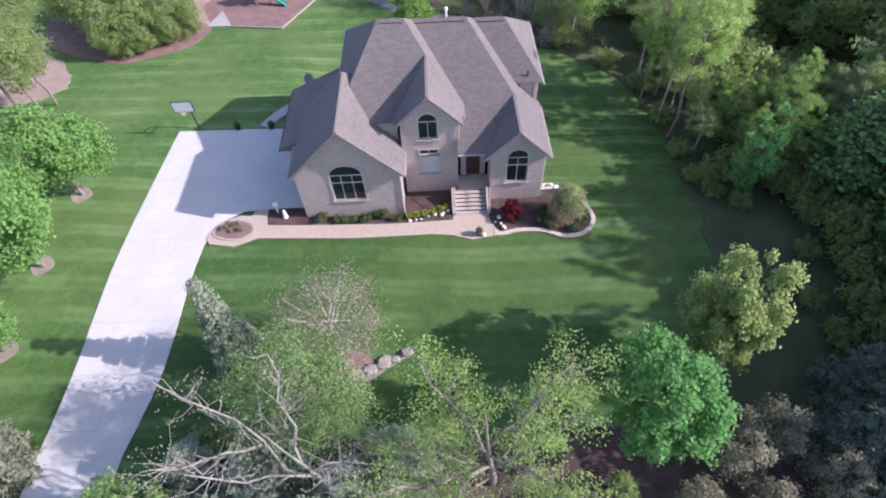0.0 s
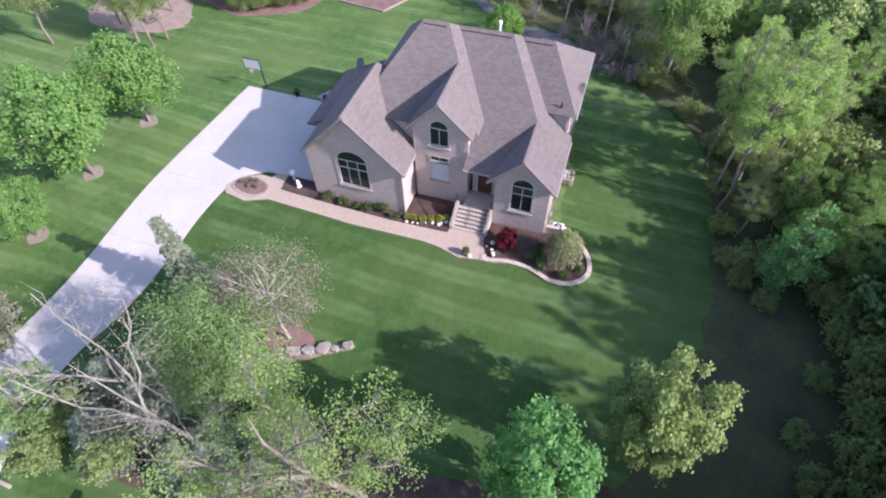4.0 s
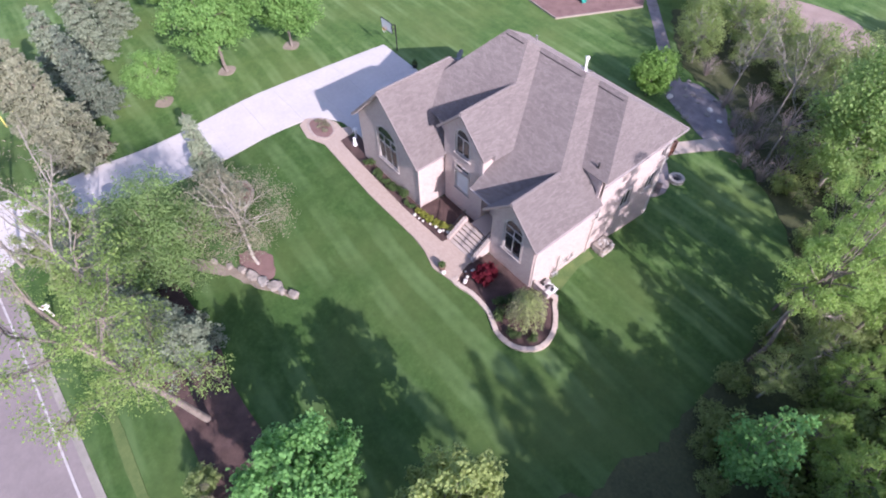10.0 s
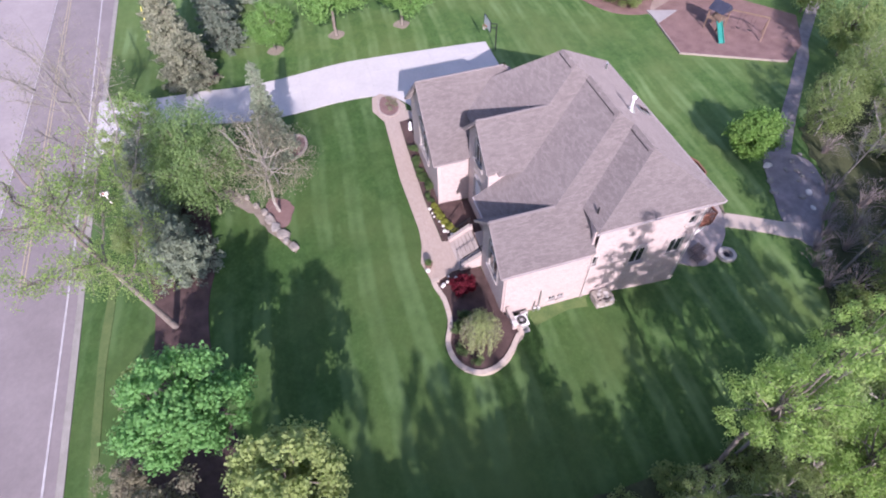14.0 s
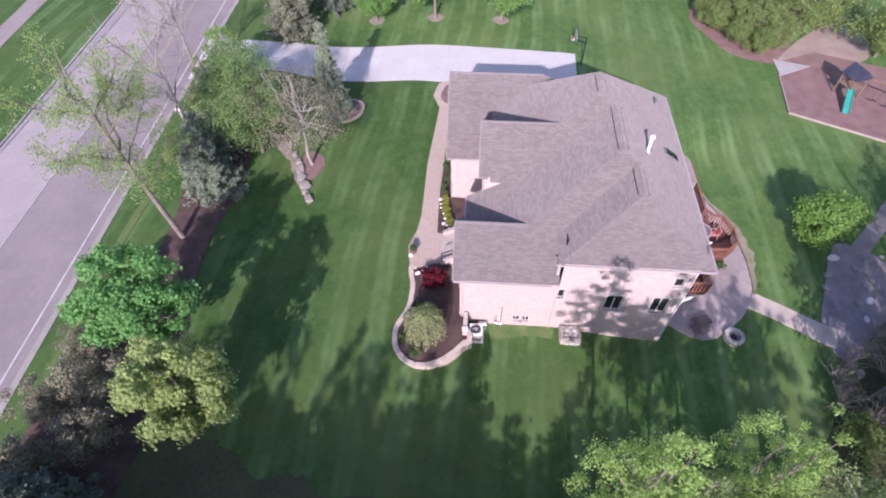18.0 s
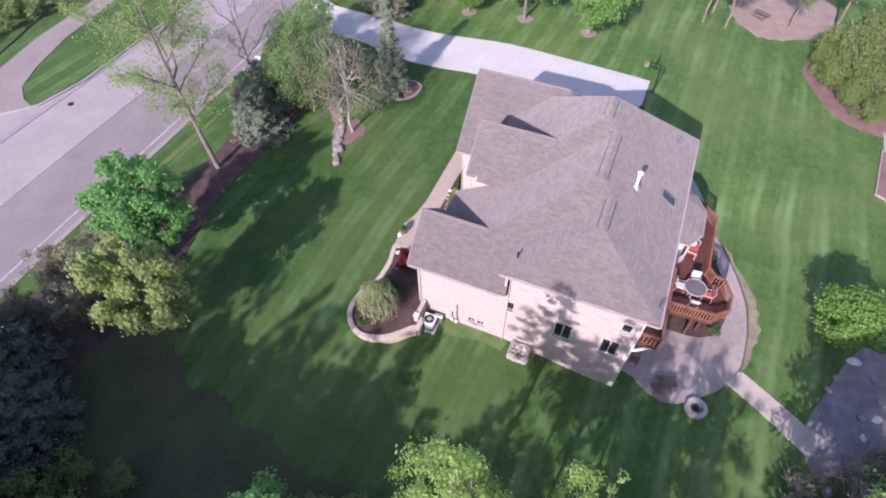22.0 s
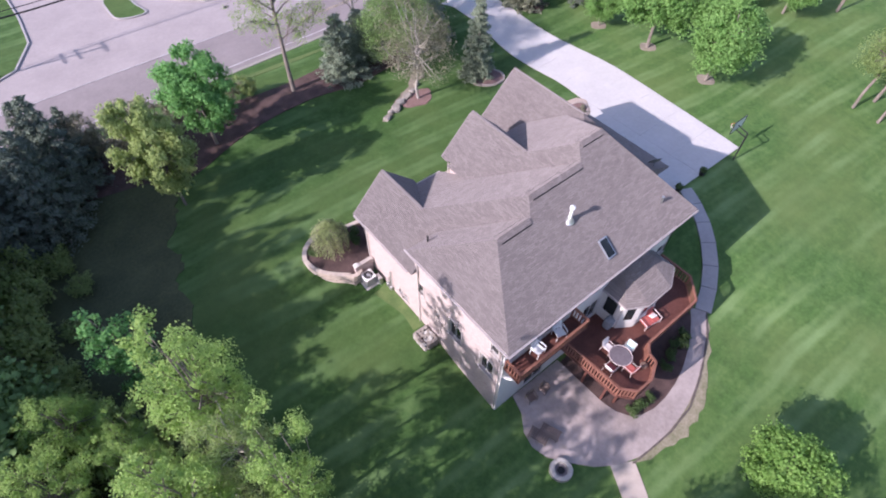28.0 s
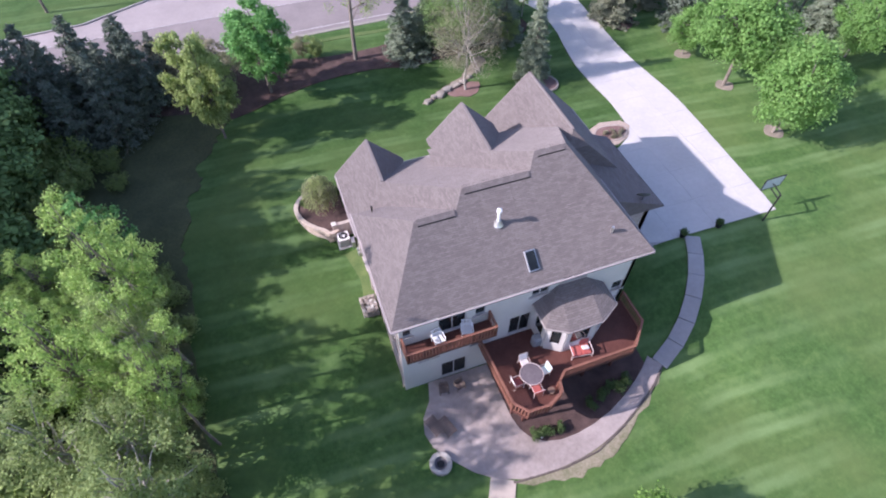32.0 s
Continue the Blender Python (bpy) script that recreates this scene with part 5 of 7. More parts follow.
while len(taken) < 100 and tries < 6000:
    tries += 1
    x, y = rng_w.uniform(-12, 62), rng_w.uniform(-15, 60)
    if not in_wood(x, y) or any((x - a) ** 2 + (y - b) ** 2 < (26 if 3 < y < 28 and x < 46 else 17 if y > 3 or x > 46 else 12) for a, b in taken):
        continue
    taken.append((x, y))
    k = rng_w.choice(3, p=[0.45, 0.27, 0.28])
    s = rng_w.uniform(0.8, 1.15) if y > 3 else rng_w.uniform(1.0, 1.25)
    tall = s * rng_w.uniform(0.8, 1.05) * (0.7 if 24 < y < 46 and x < 44 else 1.0)
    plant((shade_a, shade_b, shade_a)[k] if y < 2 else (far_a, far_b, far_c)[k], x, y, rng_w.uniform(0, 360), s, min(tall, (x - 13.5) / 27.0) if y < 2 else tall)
    if rng_w.uniform() < 0.25:
        ux, uy = x + rng_w.uniform(-2.5, 2.5), y + rng_w.uniform(-2.5, 2.5)
        if in_wood(ux, uy):
            plant(under, ux, uy, rng_w.uniform(0, 360), rng_w.uniform(0.7, 1.3))
erng = random.Random(14)
FLOOR = [(15.6, -16.6), (16.0, -14.4), (17.0, -12.0), (18.4, -9.6), (18.2, -7.4), (19.4, -5), (19.2, -2.6), (20.2, -0.6), (19.9, 3), (20.2, 9), (19.8, 16), (17.5, 21.5), (12.5, 26.0), (9.2, 28.4), (7.0, 30.6), (5.2, 32.2), (3.8, 34.0), (1.4, 35.0), (-0.8, 35.6), (-3.6, 36.6), (-6.4, 39.2), (-9.6, 43), (-11.5, 46.5), (-6, 49), (4, 49.5), (16, 51), (28, 56), (45, 68), (75, 70), (80, 10), (75, -16), (45, -24), (27, -19)]
FLOOR = [(x + erng.uniform(-0.25, 0.25), y + erng.uniform(-0.25, 0.25)) for x, y in smooth_loop(FLOOR, 5)]
solo("woodland_floor", draped(FLOOR, 0.06, 0.1, 1.5), LITTER, "dark weeds and leaf litter under the trees", "woodland floor", kind="structure")
solo("bare_clearing", draped(smooth_loop([(-6.5, 53.5), (-1.5, 51.0), (4.5, 51.5), (9.0, 55.0), (4.0, 60.0), (-4.0, 59.0)], 5), 0.05, 0.1, 1.5), CLAY, "bare pinkish soil clearing behind the wood", "clearing", kind="structure")


def twig_shrub(name, label, seed, high, wide, twigs, bark):
    """A leafless shrub: many arching stems that fork."""
    rng = np.random.default_rng(seed)
    ob = thing(name, label, "shrub", group="leafless shrubs by the gravel pad")
    bm = bmesh.new()
    for k in range(twigs):
        a, lean = rng.uniform(0, 6.283), rng.uniform(0.2, 1.0)
        tip = np.array([math.cos(a) * wide * lean, math.sin(a) * wide * lean, high * rng.uniform(0.6, 1.0) * (1.15 - 0.5 * lean)])
        mid = tip * np.array([0.45, 0.45, 0.7])
        rod(bm, (0, 0, -0.05), mid, 0.022, 0.014, 4)
        rod(bm, mid, tip, 0.014, 0.005, 3)
        for j in range(3):
            p = mid + (tip - mid) * rng.uniform(0.1, 0.8)
            rod(bm, p, p + rng.normal(0, 0.32, 3) + np.array([0, 0, 0.25]), 0.01, 0.004, 3)
    tagged(part("stemwork", bm, bark, ob), kind="stuff")
    return ob


TWIG = blotched("pinkish_grey_twigs", (0.19, 0.155, 0.15), (0.37, 0.315, 0.305), 12, 1.2, 0.9, 0.3)
twiggy = put(twig_shrub("leafless_shrub", "pinkish-grey leafless shrub with fine twigs", 71, 2.2, 1.7, 34, TWIG), 8.0, 28.4)
for x, y, a, s in ((9.4, 27.2, 60, 1.0), (7.0, 30.0, 130, 1.1), (8.8, 30.6, 200, 1.2), (5.6, 31.4, 280, 1.1), (10.6, 31.6, 20, 1.3), (7.2, 32.8, 90, 1.2), (3.2, 33.6, 170, 1.0), (12.0, 28.6, 240, 1.3), (9.4, 34.0, 320, 1.4), (12.8, 33.2, 45, 1.4), (5.4, 35.2, 110, 1.4), (-1.2, 37.0, 15, 1.1), (14.6, 30.2, 77, 1.3), (11.2, 26.8, 10, 1.1)):
    plant(twiggy, x, y, a, s)


# ---- front garden ----
CUSHION_RED = blotched("red_flag_paint", (0.35, 0.04, 0.03), (0.45, 0.07, 0.05), 9, 1, 0.5, 0.0)
YELLOW_GUARD = blotched("yellow_plastic_guard", (0.55, 0.48, 0.10), (0.70, 0.62, 0.18), 9, 1, 0.5, 0.0)
PAVER = brick_material("brick_pavers", 0, (0.46, 0.33, 0.28), (0.58, 0.45, 0.39), (0.46, 0.38, 0.33))


def paver_material():
    n = Nodes("herringbone_pavers", 0.85, 0.0, 0.2)
    br = n.add("TexBrick", Vector=n.world, Scale=1.0)
    br.inputs["Brick Width"].default_value, br.inputs["Row Height"].default_value = 0.2, 0.1
    br.inputs["Mortar Size"].default_value = 0.006
    br.inputs["Color1"].default_value, br.inputs["Color2"].default_value, br.inputs["Mortar"].default_value = (0.365, 0.285, 0.236, 1), (0.44, 0.358, 0.302, 1), (0.34, 0.277, 0.235, 1)
    big = n.noise(0.7, 4)
    col = n.mix(n.math("MULTIPLY", big, 0.4), br.outputs["Color"], (0.435, 0.355, 0.30))
    return n.done(col, n.math("ADD", br.outputs["Fac"], n.noise(40, 3)), 0.3, 0.01)


PAVERS = paver_material()
WALK = [(-20.3, -1.0), (-19.8, -1.9), (-17.8, -2.25), (-16.0, -1.5), (-8.1, -1.95), (-2.0, -1.9), (-0.4, -2.1), (1.2, -2.6), (3.0, -2.3), (3.1, -1.6), (2.75, -0.7), (2.6, 0.2), (-0.1, 0.2), (-0.3, -0.5), (-5.0, -0.62), (-12.2, -0.36), (-14.9, -0.2), (-15.6, 0.6), (-15.6, 1.55), (-16.6, 1.6), (-16.9, 0.9), (-17.9, 1.0), (-19.4, 0.3)]
solo("front_walk", draped(WALK, 0.09, 0.12, 1.0), PAVERS, "pinkish brick paver walk to the front steps", "walk", kind="structure")


def edging(name, pts, label, wide=0.22, high=0.16, long=0.32, mat=None, closed=True, lift=0.0, seed=3, height=None):
    """A border of separate stones along a line."""
    rng = random.Random(seed)
    edge = thing(name, label, "edging", kind="structure")
    shared = []
    for k in range(4):
        bm = boxed(-0.492 * long, 0.492 * long, -wide / 2, wide / 2, -0.1, high, bevel=0.018)
        for v in bm.verts:
            v.co += Vector((rng.uniform(-0.012, 0.012), rng.uniform(-0.02, 0.02), rng.uniform(-0.012, 0.012)))
        me = mesh_of(bm, "stone")
        me.materials.append(mat or PALE_STONE)
        shared.append(me)
    loop = pts + pts[:1] if closed else pts
    left = 0.0
    for (x0, y0), (x1, y1) in zip(loop, loop[1:]):
        d = Vector((x1 - x0, y1 - y0))
        s = left
        while s < d.length:
            x, y = x0 + d.x * s / d.length, y0 + d.y * s / d.length
            z = (height(x, y) if height else ground_z(x, y)) + lift
            ob = part("stone", rng.choice(shared), None, edge)
            ob.matrix_basis = Matrix.LocRotScale((x, y, z + rng.uniform(-0.012, 0.012)), Euler((0, 0, math.atan2(d.y, d.x) + rng.uniform(-0.05, 0.05))), None)
            s += long
        left = s - d.length
    return edge


isle = smooth_loop([(-19.4, -1.2), (-17.6, -1.6), (-16.5, -0.9), (-16.9, 0.1), (-18.4, 0.45), (-19.6, -0.3)], 4)
solo("garden_bed", draped(isle, 0.14, 0.15, 1.0), RED_MULCH, "small round mulch bed beside the driveway", "bed", kind="structure")
EDGE_TAN = blotched("tan_edging_stone", (0.27, 0.22, 0.19), (0.44, 0.375, 0.335), 8, 1.5, 0.85, 0.5, distance=0.03)
edging("bed_edging", isle, "curved border of tan stones round the small bed", 0.2, 0.12, 0.34, EDGE_TAN, lift=0.04)
solo("garden_bed", draped([(-15.4, -0.15), (-12.2, -0.32), (-5.0, -0.58), (-0.25, -0.45), (-0.15, 1.6), (0.1, 2.85), (-4.0, 2.85), (-4.15, 0.5), (-12.2, 0.5), (-13.0, 1.5), (-15.0, 1.5), (-15.5, 0.7)], 0.12, 0.15, 1.0), MULCH, "dark mulch bed between the walk and the house", "bed", kind="structure")
RET = smooth_loop([(3.1, -1.9), (5.0, -1.85), (6.8, -2.0), (8.4, -2.65), (10.0, -2.4), (11.0, -1.2), (10.7, 0.45), (9.4, 1.9), (8.2, 2.2)], 5)[:41]
RET = [p for p in RET if not (p[0] < 8.0 and p[1] > -1.5)]
bed_level = lambda x, y: 0.02
solo("garden_bed", draped([(2.7, -0.5), (3.15, -1.75)] + RET + [(7.1, 1.75), (2.9, 1.6), (2.7, 0.5)], 0.0, 0.9, 1.0, bed_level), MULCH, "raised mulch bed behind a curved stone wall", "bed", kind="structure")
WALL_STONE = blotched("pinkish_wall_block", (0.40, 0.325, 0.27), (0.56, 0.475, 0.405), 8, 1.5, 0.85, 0.5, distance=0.03)
for k in range(6):
    edging("retaining_wall", RET, "curved low retaining wall of pinkish concrete blocks" if k else "rounded cap stones of the curved retaining wall", 0.26 if k else 0.34, 0.12 if k else 0.09, 0.42 if k else 0.36, WALL_STONE, False, 0.02 - 0.2 * k, 10 + k, bed_level) if k in (0, 1, 2, 4) else None
# wall from the bed to the corner of the house with a pillar
TREAD_STONE = blotched("buff_cap_stone", (0.38, 0.32, 0.285), (0.52, 0.455, 0.41), 9, 1.5, 0.85, 0.3)
gate_wall = thing("garden_wall", "low brick wall with pale pillar beside the air conditioner", "garden wall")
part("wall_body", boxed(7.12, 8.5, 2.0, 2.2, -1.2, 0.52, bevel=0.02), BRICK_X, gate_wall)
part("cap", boxed(7.12, 8.34, 1.95, 2.25, 0.52, 0.59, bevel=0.015), TREAD_STONE, gate_wall)
part("pillar", boxed(8.34, 8.64, 1.94, 2.26, -1.2, 0.62, bevel=0.02), BRICK_X, gate_wall)
part("pillar_cap", boxed(8.3, 8.68, 1.9, 2.3, 0.62, 0.7, bevel=0.025), PALE_STONE, gate_wall)

# front steps of brick with stone treads, cheek walls and rails
TREAD = blotched("tan_stone_tread", (0.34, 0.285, 0.25), (0.47, 0.41, 0.37), 9, 1.5, 0.85, 0.3)
steps = thing("front_steps", "brick front steps with tan stone treads", "steps")
STEP_DARK = brick_material("step_brick", 0, (0.14, 0.095, 0.08), (0.21, 0.15, 0.13), (0.18, 0.155, 0.14))
for k in range(6):
    y = 0.05 + 0.29 * k
    part("riser", boxed(0.06, 2.5, y, 1.9, -0.1 + 0.175 * k, 0.175 * k + 0.12), STEP_DARK, steps)
    part("tread", boxed(0.03, 2.53, y - 0.04, y + 0.27, 0.175 * k + 0.12, 0.175 * k + 0.17, bevel=0.012), TREAD, steps)
for x in (-0.12, 2.68):
    bm = bmesh.new()
    vs = [(x - 0.12, 0.0), (x + 0.12, 0.0)]
    q = [bm.verts.new((xx, yy, zz)) for xx in (x - 0.12, x + 0.12) for yy, zz in ((0.0, -0.2), (0.0, 0.35), (1.7, 1.4), (1.9, 1.4), (1.9, -0.2))]
    bm.faces.new(q[:5])
    bm.faces.new(q[5:][::-1])
    for j in range(5):
        bm.faces.new((q[j], q[(j + 1) % 5], q[5 + (j + 1) % 5], q[5 + j]))
    part("cheek_wall", bm, BRICK_Y, steps)
    bm = bmesh.new()
    bar(bm, (x, -0.02, 0.38), (x, 1.72, 1.44), 0.3, 0.07)
    part("cheek_cap", bm, TREAD, steps)
for x in (-0.12, 2.68):
    bm = bmesh.new()
    bar(bm, (x, 0.05, 1.25), (x, 1.75, 2.3), 0.05, 0.05)
    rail = part("handrail", bm, BLACK, steps)
    for k in range(7):
        y = 0.08 + 0.27 * k
        z = 0.42 + 0.61 * y
        bm = bmesh.new()
        rod(bm, (x, y, z), (x, y, z + 0.86), 0.02 if k in (0, 6) else 0.011, None, 6)
        part("rail_post" if k in (0, 6) else "baluster", bm, BLACK, rail)
porch = thing("porch", "shaded brick porch floor behind the steps", "porch", kind="structure")
part("porch_floor", boxed(0.36, 2.83, 1.9, 3.58, -0.3, 1.05), PAVER, porch)


def shrub(name, label, seed, wide, high, leaves, size, leaf, group=""):
    rng = np.random.default_rng(seed)
    ob = thing(name, label, "shrub", group=group)
    spots = [((rng.uniform(-0.5, 0.5) * wide, rng.uniform(-0.5, 0.5) * wide, high * rng.uniform(0.35, 0.65)), min(wide, high) * rng.uniform(0.32, 0.46)) for _ in range(9)]
    bm = bmesh.new()
    for c, r in spots[:5]:
        limb(bm, (0, 0, -0.05), c, 0.02, 0.006, rng, 2, 0.1, 5)
    tagged(part("stems", bm, BARK, ob), kind="stuff")
    at, out = ball_points(rng, spots, leaves, 0.4)
    part("leaves", leaf_mesh("leaves", at, out, size, rng, leaf), leaf, ob)
    return ob


def garden(proto, x, y, turn=0, size=1.0, lift=0.12, label=""):
    m = Matrix.LocRotScale((x, y, (0.02 if x > 2.8 else ground_z(x, y)) + lift), Euler((0, 0, radians(turn))), (size,) * 3)
    return tagged(copy_thing(proto, m), label)


LEAF_BOX = leaf_material("dull_green_leaves", (0.045, 0.085, 0.030), (0.13, 0.19, 0.075))
bush = shrub("garden_shrub", "dull green low shrub in the mulch bed", 61, 0.55, 0.75, 520, 0.11, LEAF_BOX, "shrubs before the garage wall")
bush.location = (-10.9, 0.02, 0.12)
for x, y, a, s in ((-9.6, -0.1, 50, 0.75), (-9.0, -0.12, 90, 0.8), (-8.3, -0.1, 180, 0.75), (-7.6, -0.14, 220, 0.8), (-6.9, -0.1, 10, 0.8), (-6.1, 0.02, 300, 1.15), (-5.1, -0.2, 120, 0.6), (-4.5, -0.2, 10, 0.6)):
    garden(bush, x, y, a, s)
LEAF_YG = leaf_material("yellow_green_leaves", (0.16, 0.19, 0.03), (0.36, 0.38, 0.09))
yel = shrub("golden_shrub", "round yellow-green clipped shrub", 62, 0.42, 0.55, 560, 0.09, LEAF_YG, "golden shrubs beside the steps")
yel.location = (-3.2, -0.05, 0.12)
for x, y, a, s in ((-2.5, 0.05, 40, 1.1), (-1.85, 0.25, 100, 1.0), (-1.3, 0.5, 200, 1.05), (-0.8, 0.75, 290, 0.9), (-3.8, -0.1, 20, 0.9)):
    garden(yel, x, y, a, s)
bush_tan = shrub("garden_shrub", "small brown dormant shrub in the round bed", 66, 0.5, 0.5, 520, 0.08, LEAF_BROWN)
bush_tan.location = (-18.0, -0.1, 0.0)
for x, y, a, s in ((-18.9, -0.4, 0, 0.8), (-18.2, -0.7, 70, 0.6), (-17.4, -0.5, 160, 0.8), (-18.6, 0.1, 230, 0.6)):
    garden(bush_tan, x, y, a, s, 0.14)
for x, y, a, s in ((6.8, -1.0, 0, 1.0), (7.6, -1.6, 70, 1.1), (9.2, -1.9, 160, 0.9), (10.2, -1.2, 230, 0.8), (7.2, -0.2, 40, 1.0)):
    garden(bush, x, y, a, s, 0.02, "green shrub in the raised bed")
# white stones beside the steps
rock_rng = random.Random(7)


def rock(name, label, x, y, z, r, mat, seed, group="", squash=0.7, long=1.0, turn=0.0, category="stone"):
    bm = bmesh.new()
    bmesh.ops.create_icosphere(bm, subdivisions=2, radius=1.0)
    for v in bm.verts:
        k = 1 + 0.22 * noise.noise(v.co * 1.7 + Vector((seed * 3.1, 0, 0))) + 0.1 * noise.noise(v.co * 4 + Vector((0, seed, 0)))
        v.co *= k
        v.co.x *= long
        v.co.z *= squash
    bmesh.ops.scale(bm, vec=(r, r, r), verts=bm.verts[:])
    return solo(name, bm, mat, label, category, group, at=(x, y, z), turn=turn)


for x, y in ((-3.7, -0.42), (-3.25, -0.4), (-2.7, -0.36), (-2.2, -0.2), (-1.75, -0.05), (-1.3, 0.1), (-0.9, 0.3), (-0.55, 0.42), (3.1, -0.9), (3.5, -1.2), (3.75, -1.5), (3.9, -1.7), (3.4, -0.5)):
    rock("white_stone", "pale rounded stone edging the bed", x + rock_rng.uniform(-0.15, 0.15), y + rock_rng.uniform(-0.12, 0.12), 0.2, rock_rng.uniform(0.09, 0.19), PALE_STONE, rock_rng.random() * 9, "white stones beside the steps")
# crimson weeping maple, weeping shrub
red = broadleaf("red_maple", "low crimson laceleaf maple in the raised bed", 63, 1.35, 0.95, 0.15, 22, 3600, 0.12, LEAF_RED, trunk_r=0.05, inner=0.4, droop=1.0)
red.location = (4.5, -0.35, 0.0)
wrng = np.random.default_rng(64)
weep = thing("weeping_shrub", "weeping olive-green shrub with hanging twigs", "shrub", (8.9, -0.55, 0.0), turn=0)
bm = bmesh.new()
limb(bm, (0, 0, -0.1), (0.05, 0, 2.3), 0.07, 0.04, wrng, 3, 0.05, 8)
part("trunk", bm, BARK, weep)
pts, outs = [], []
twg = bmesh.new()
for k in range(300):
    a, reach = wrng.uniform(0, 6.283), wrng.uniform(0.25, 1.4)
    top = 3.25 - 0.35 * reach + wrng.uniform(-0.15, 0.15)
    s = np.linspace(0.1, 1, 26)
    z = 2.3 + (top - 2.3) * np.minimum(1, s * 2.2) - np.maximum(0, s - 0.4) ** 1.4 * (3.6 + 0.6 * reach)
    r = reach * np.minimum(1, s * 1.6)
    p = np.stack([np.cos(a) * r, np.sin(a) * r, np.maximum(z, 0.15)], 1)
    for q0, q1 in zip(p[::6], p[6::6]):
        rod(twg, q0, q1, 0.012, 0.008, 3)
    pts.append(p + wrng.normal(0, 0.05, p.shape))
    outs.append(np.tile([math.cos(a), math.sin(a), 0.2], (len(s), 1)))
tagged(part("twigwork", twg, BARK, weep), kind="stuff")
part("leaves", leaf_mesh("leaves", np.concatenate(pts), np.concatenate(outs), 0.17, wrng, LEAF_OLIVE, 0.16, 0.08, 4.0), LEAF_OLIVE, weep)
# pot beside the walk, garden figure and lantern by the garage corner
TERRA = blotched("brown_pot", (0.10, 0.06, 0.045), (0.2, 0.13, 0.1), 8, 1, 0.7, 0.1)
pot = thing("flower_pot", "dark planter pot on the edge of the walk", "pot", (1.75, -2.15, 0.1))
part("pot", lathe(bmesh.new(), [(0.17, 0), (0.24, 0.06), (0.28, 0.36), (0.31, 0.4), (0.27, 0.42)], 18), TERRA, pot)
prng = np.random.default_rng(65)
at, out = ball_points(prng, [((0, 0, 0.55), 0.26)], 260, 0.3)
part("leaves", leaf_mesh("leaves", at, out, 0.1, prng, LEAF_BOX), LEAF_BOX, pot)
rock("pale_stone", "pale stone beside the pot on the walk edge", 2.1, -2.3, 0.16, 0.2, PALE_STONE, 4.0)
fig = thing("garden_statue", "small white garden figure in the mulch bed", "statue", (-14.0, 0.55, 0.12))
part("figure", lathe(bmesh.new(), [(0.2, 0), (0.22, 0.1), (0.13, 0.25), (0.17, 0.5), (0.10, 0.62), (0.13, 0.74), (0.05, 0.88)], 14), WHITE, fig)
lan = thing("garden_lantern", "white lantern post beside the garage corner", "lantern", (-14.75, 1.15, 0.12))
bm = bmesh.new()
rod(bm, (0, 0, -0.1), (0, 0, 0.75), 0.09, 0.07, 10)
part("post", bm, WHITE, lan)
part("lantern_box", boxed(-0.16, 0.16, -0.16, 0.16, 0.75, 1.02, bevel=0.02), WHITE, lan)
part("lantern_roof", lathe(bmesh.new(), [(0.24, 0), (0.2, 0.06), (0.03, 0.2)], 8, (0, 0, 1.02)), WHITE, lan)
BOULDER = blotched("grey_boulder", (0.15, 0.14, 0.13), (0.36, 0.34, 0.315), 5, 1.2, 0.9, 0.7, distance=0.06)
# boulders and the raised berm with mulch
PALE_BOULDER = blotched("buff_boulder", (0.17, 0.15, 0.13), (0.37, 0.335, 0.30), 5, 1.2, 0.9, 0.7, distance=0.06)
brng = random.Random(31)
for k, (x, y, w, l) in enumerate(((-4.0, -11.75, 0.55, 0.4), (-4.8, -12.3, 0.34, 0.3), (-5.5, -12.45, 0.7, 0.5), (-6.5, -12.95, 0.6, 0.46), (-7.45, -13.35, 0.7, 0.5), (-8.5, -13.7, 0.45, 0.34), (-9.4, -14.3, 0.36, 0.28), (-10.6, -15.0, 0.3, 0.26))):
    bm = bmesh.new()
    n = 7
    rim = [(w * brng.uniform(0.75, 1.1) * math.cos(6.283 * i / n), l * brng.uniform(0.75, 1.1) * math.sin(6.283 * i / n)) for i in range(n)]
    tilt = brng.uniform(-0.12, 0.12)
    lo = [bm.verts.new((px, py, -0.15)) for px, py in rim]
    up = [bm.verts.new((px * 0.97, py * 0.97, 0.22 + tilt * px)) for px, py in rim]
    hi = [bm.verts.new((px * 0.72, py * 0.72, 0.30 + tilt * px + brng.uniform(-0.03, 0.03))) for px, py in rim]
    for a, b in ((lo, up), (up, hi)):
        for i in range(n):
            bm.faces.new((a[i], a[(i + 1) % n], b[(i + 1) % n], b[i]))
    bm.faces.new(hi)
    solo("boulder", bm, PALE_BOULDER if k != 3 else BOULDER, "flat angular buff boulder in a low row", "stone", "row of boulders", at=(x, y, ground_z(x, y)), turn=25 + brng.uniform(-25, 25))
solo("sandy_strip", draped([(x + brng.uniform(-0.14, 0.14), y + brng.uniform(-0.14, 0.14)) for x, y in smooth_loop([(-3.5, -11.75), (-5.4, -13.0), (-7.4, -14.1), (-9.0, -15.0), (-11.2, -17.0), (-12.0, -16.4), (-10.6, -15.0), (-8.8, -13.9), (-6.6, -12.85), (-4.4, -11.75)], 4)], 0.05, 0.1, 0.8), SAND, "worn soil strip beside the boulders", "soil", kind="structure")
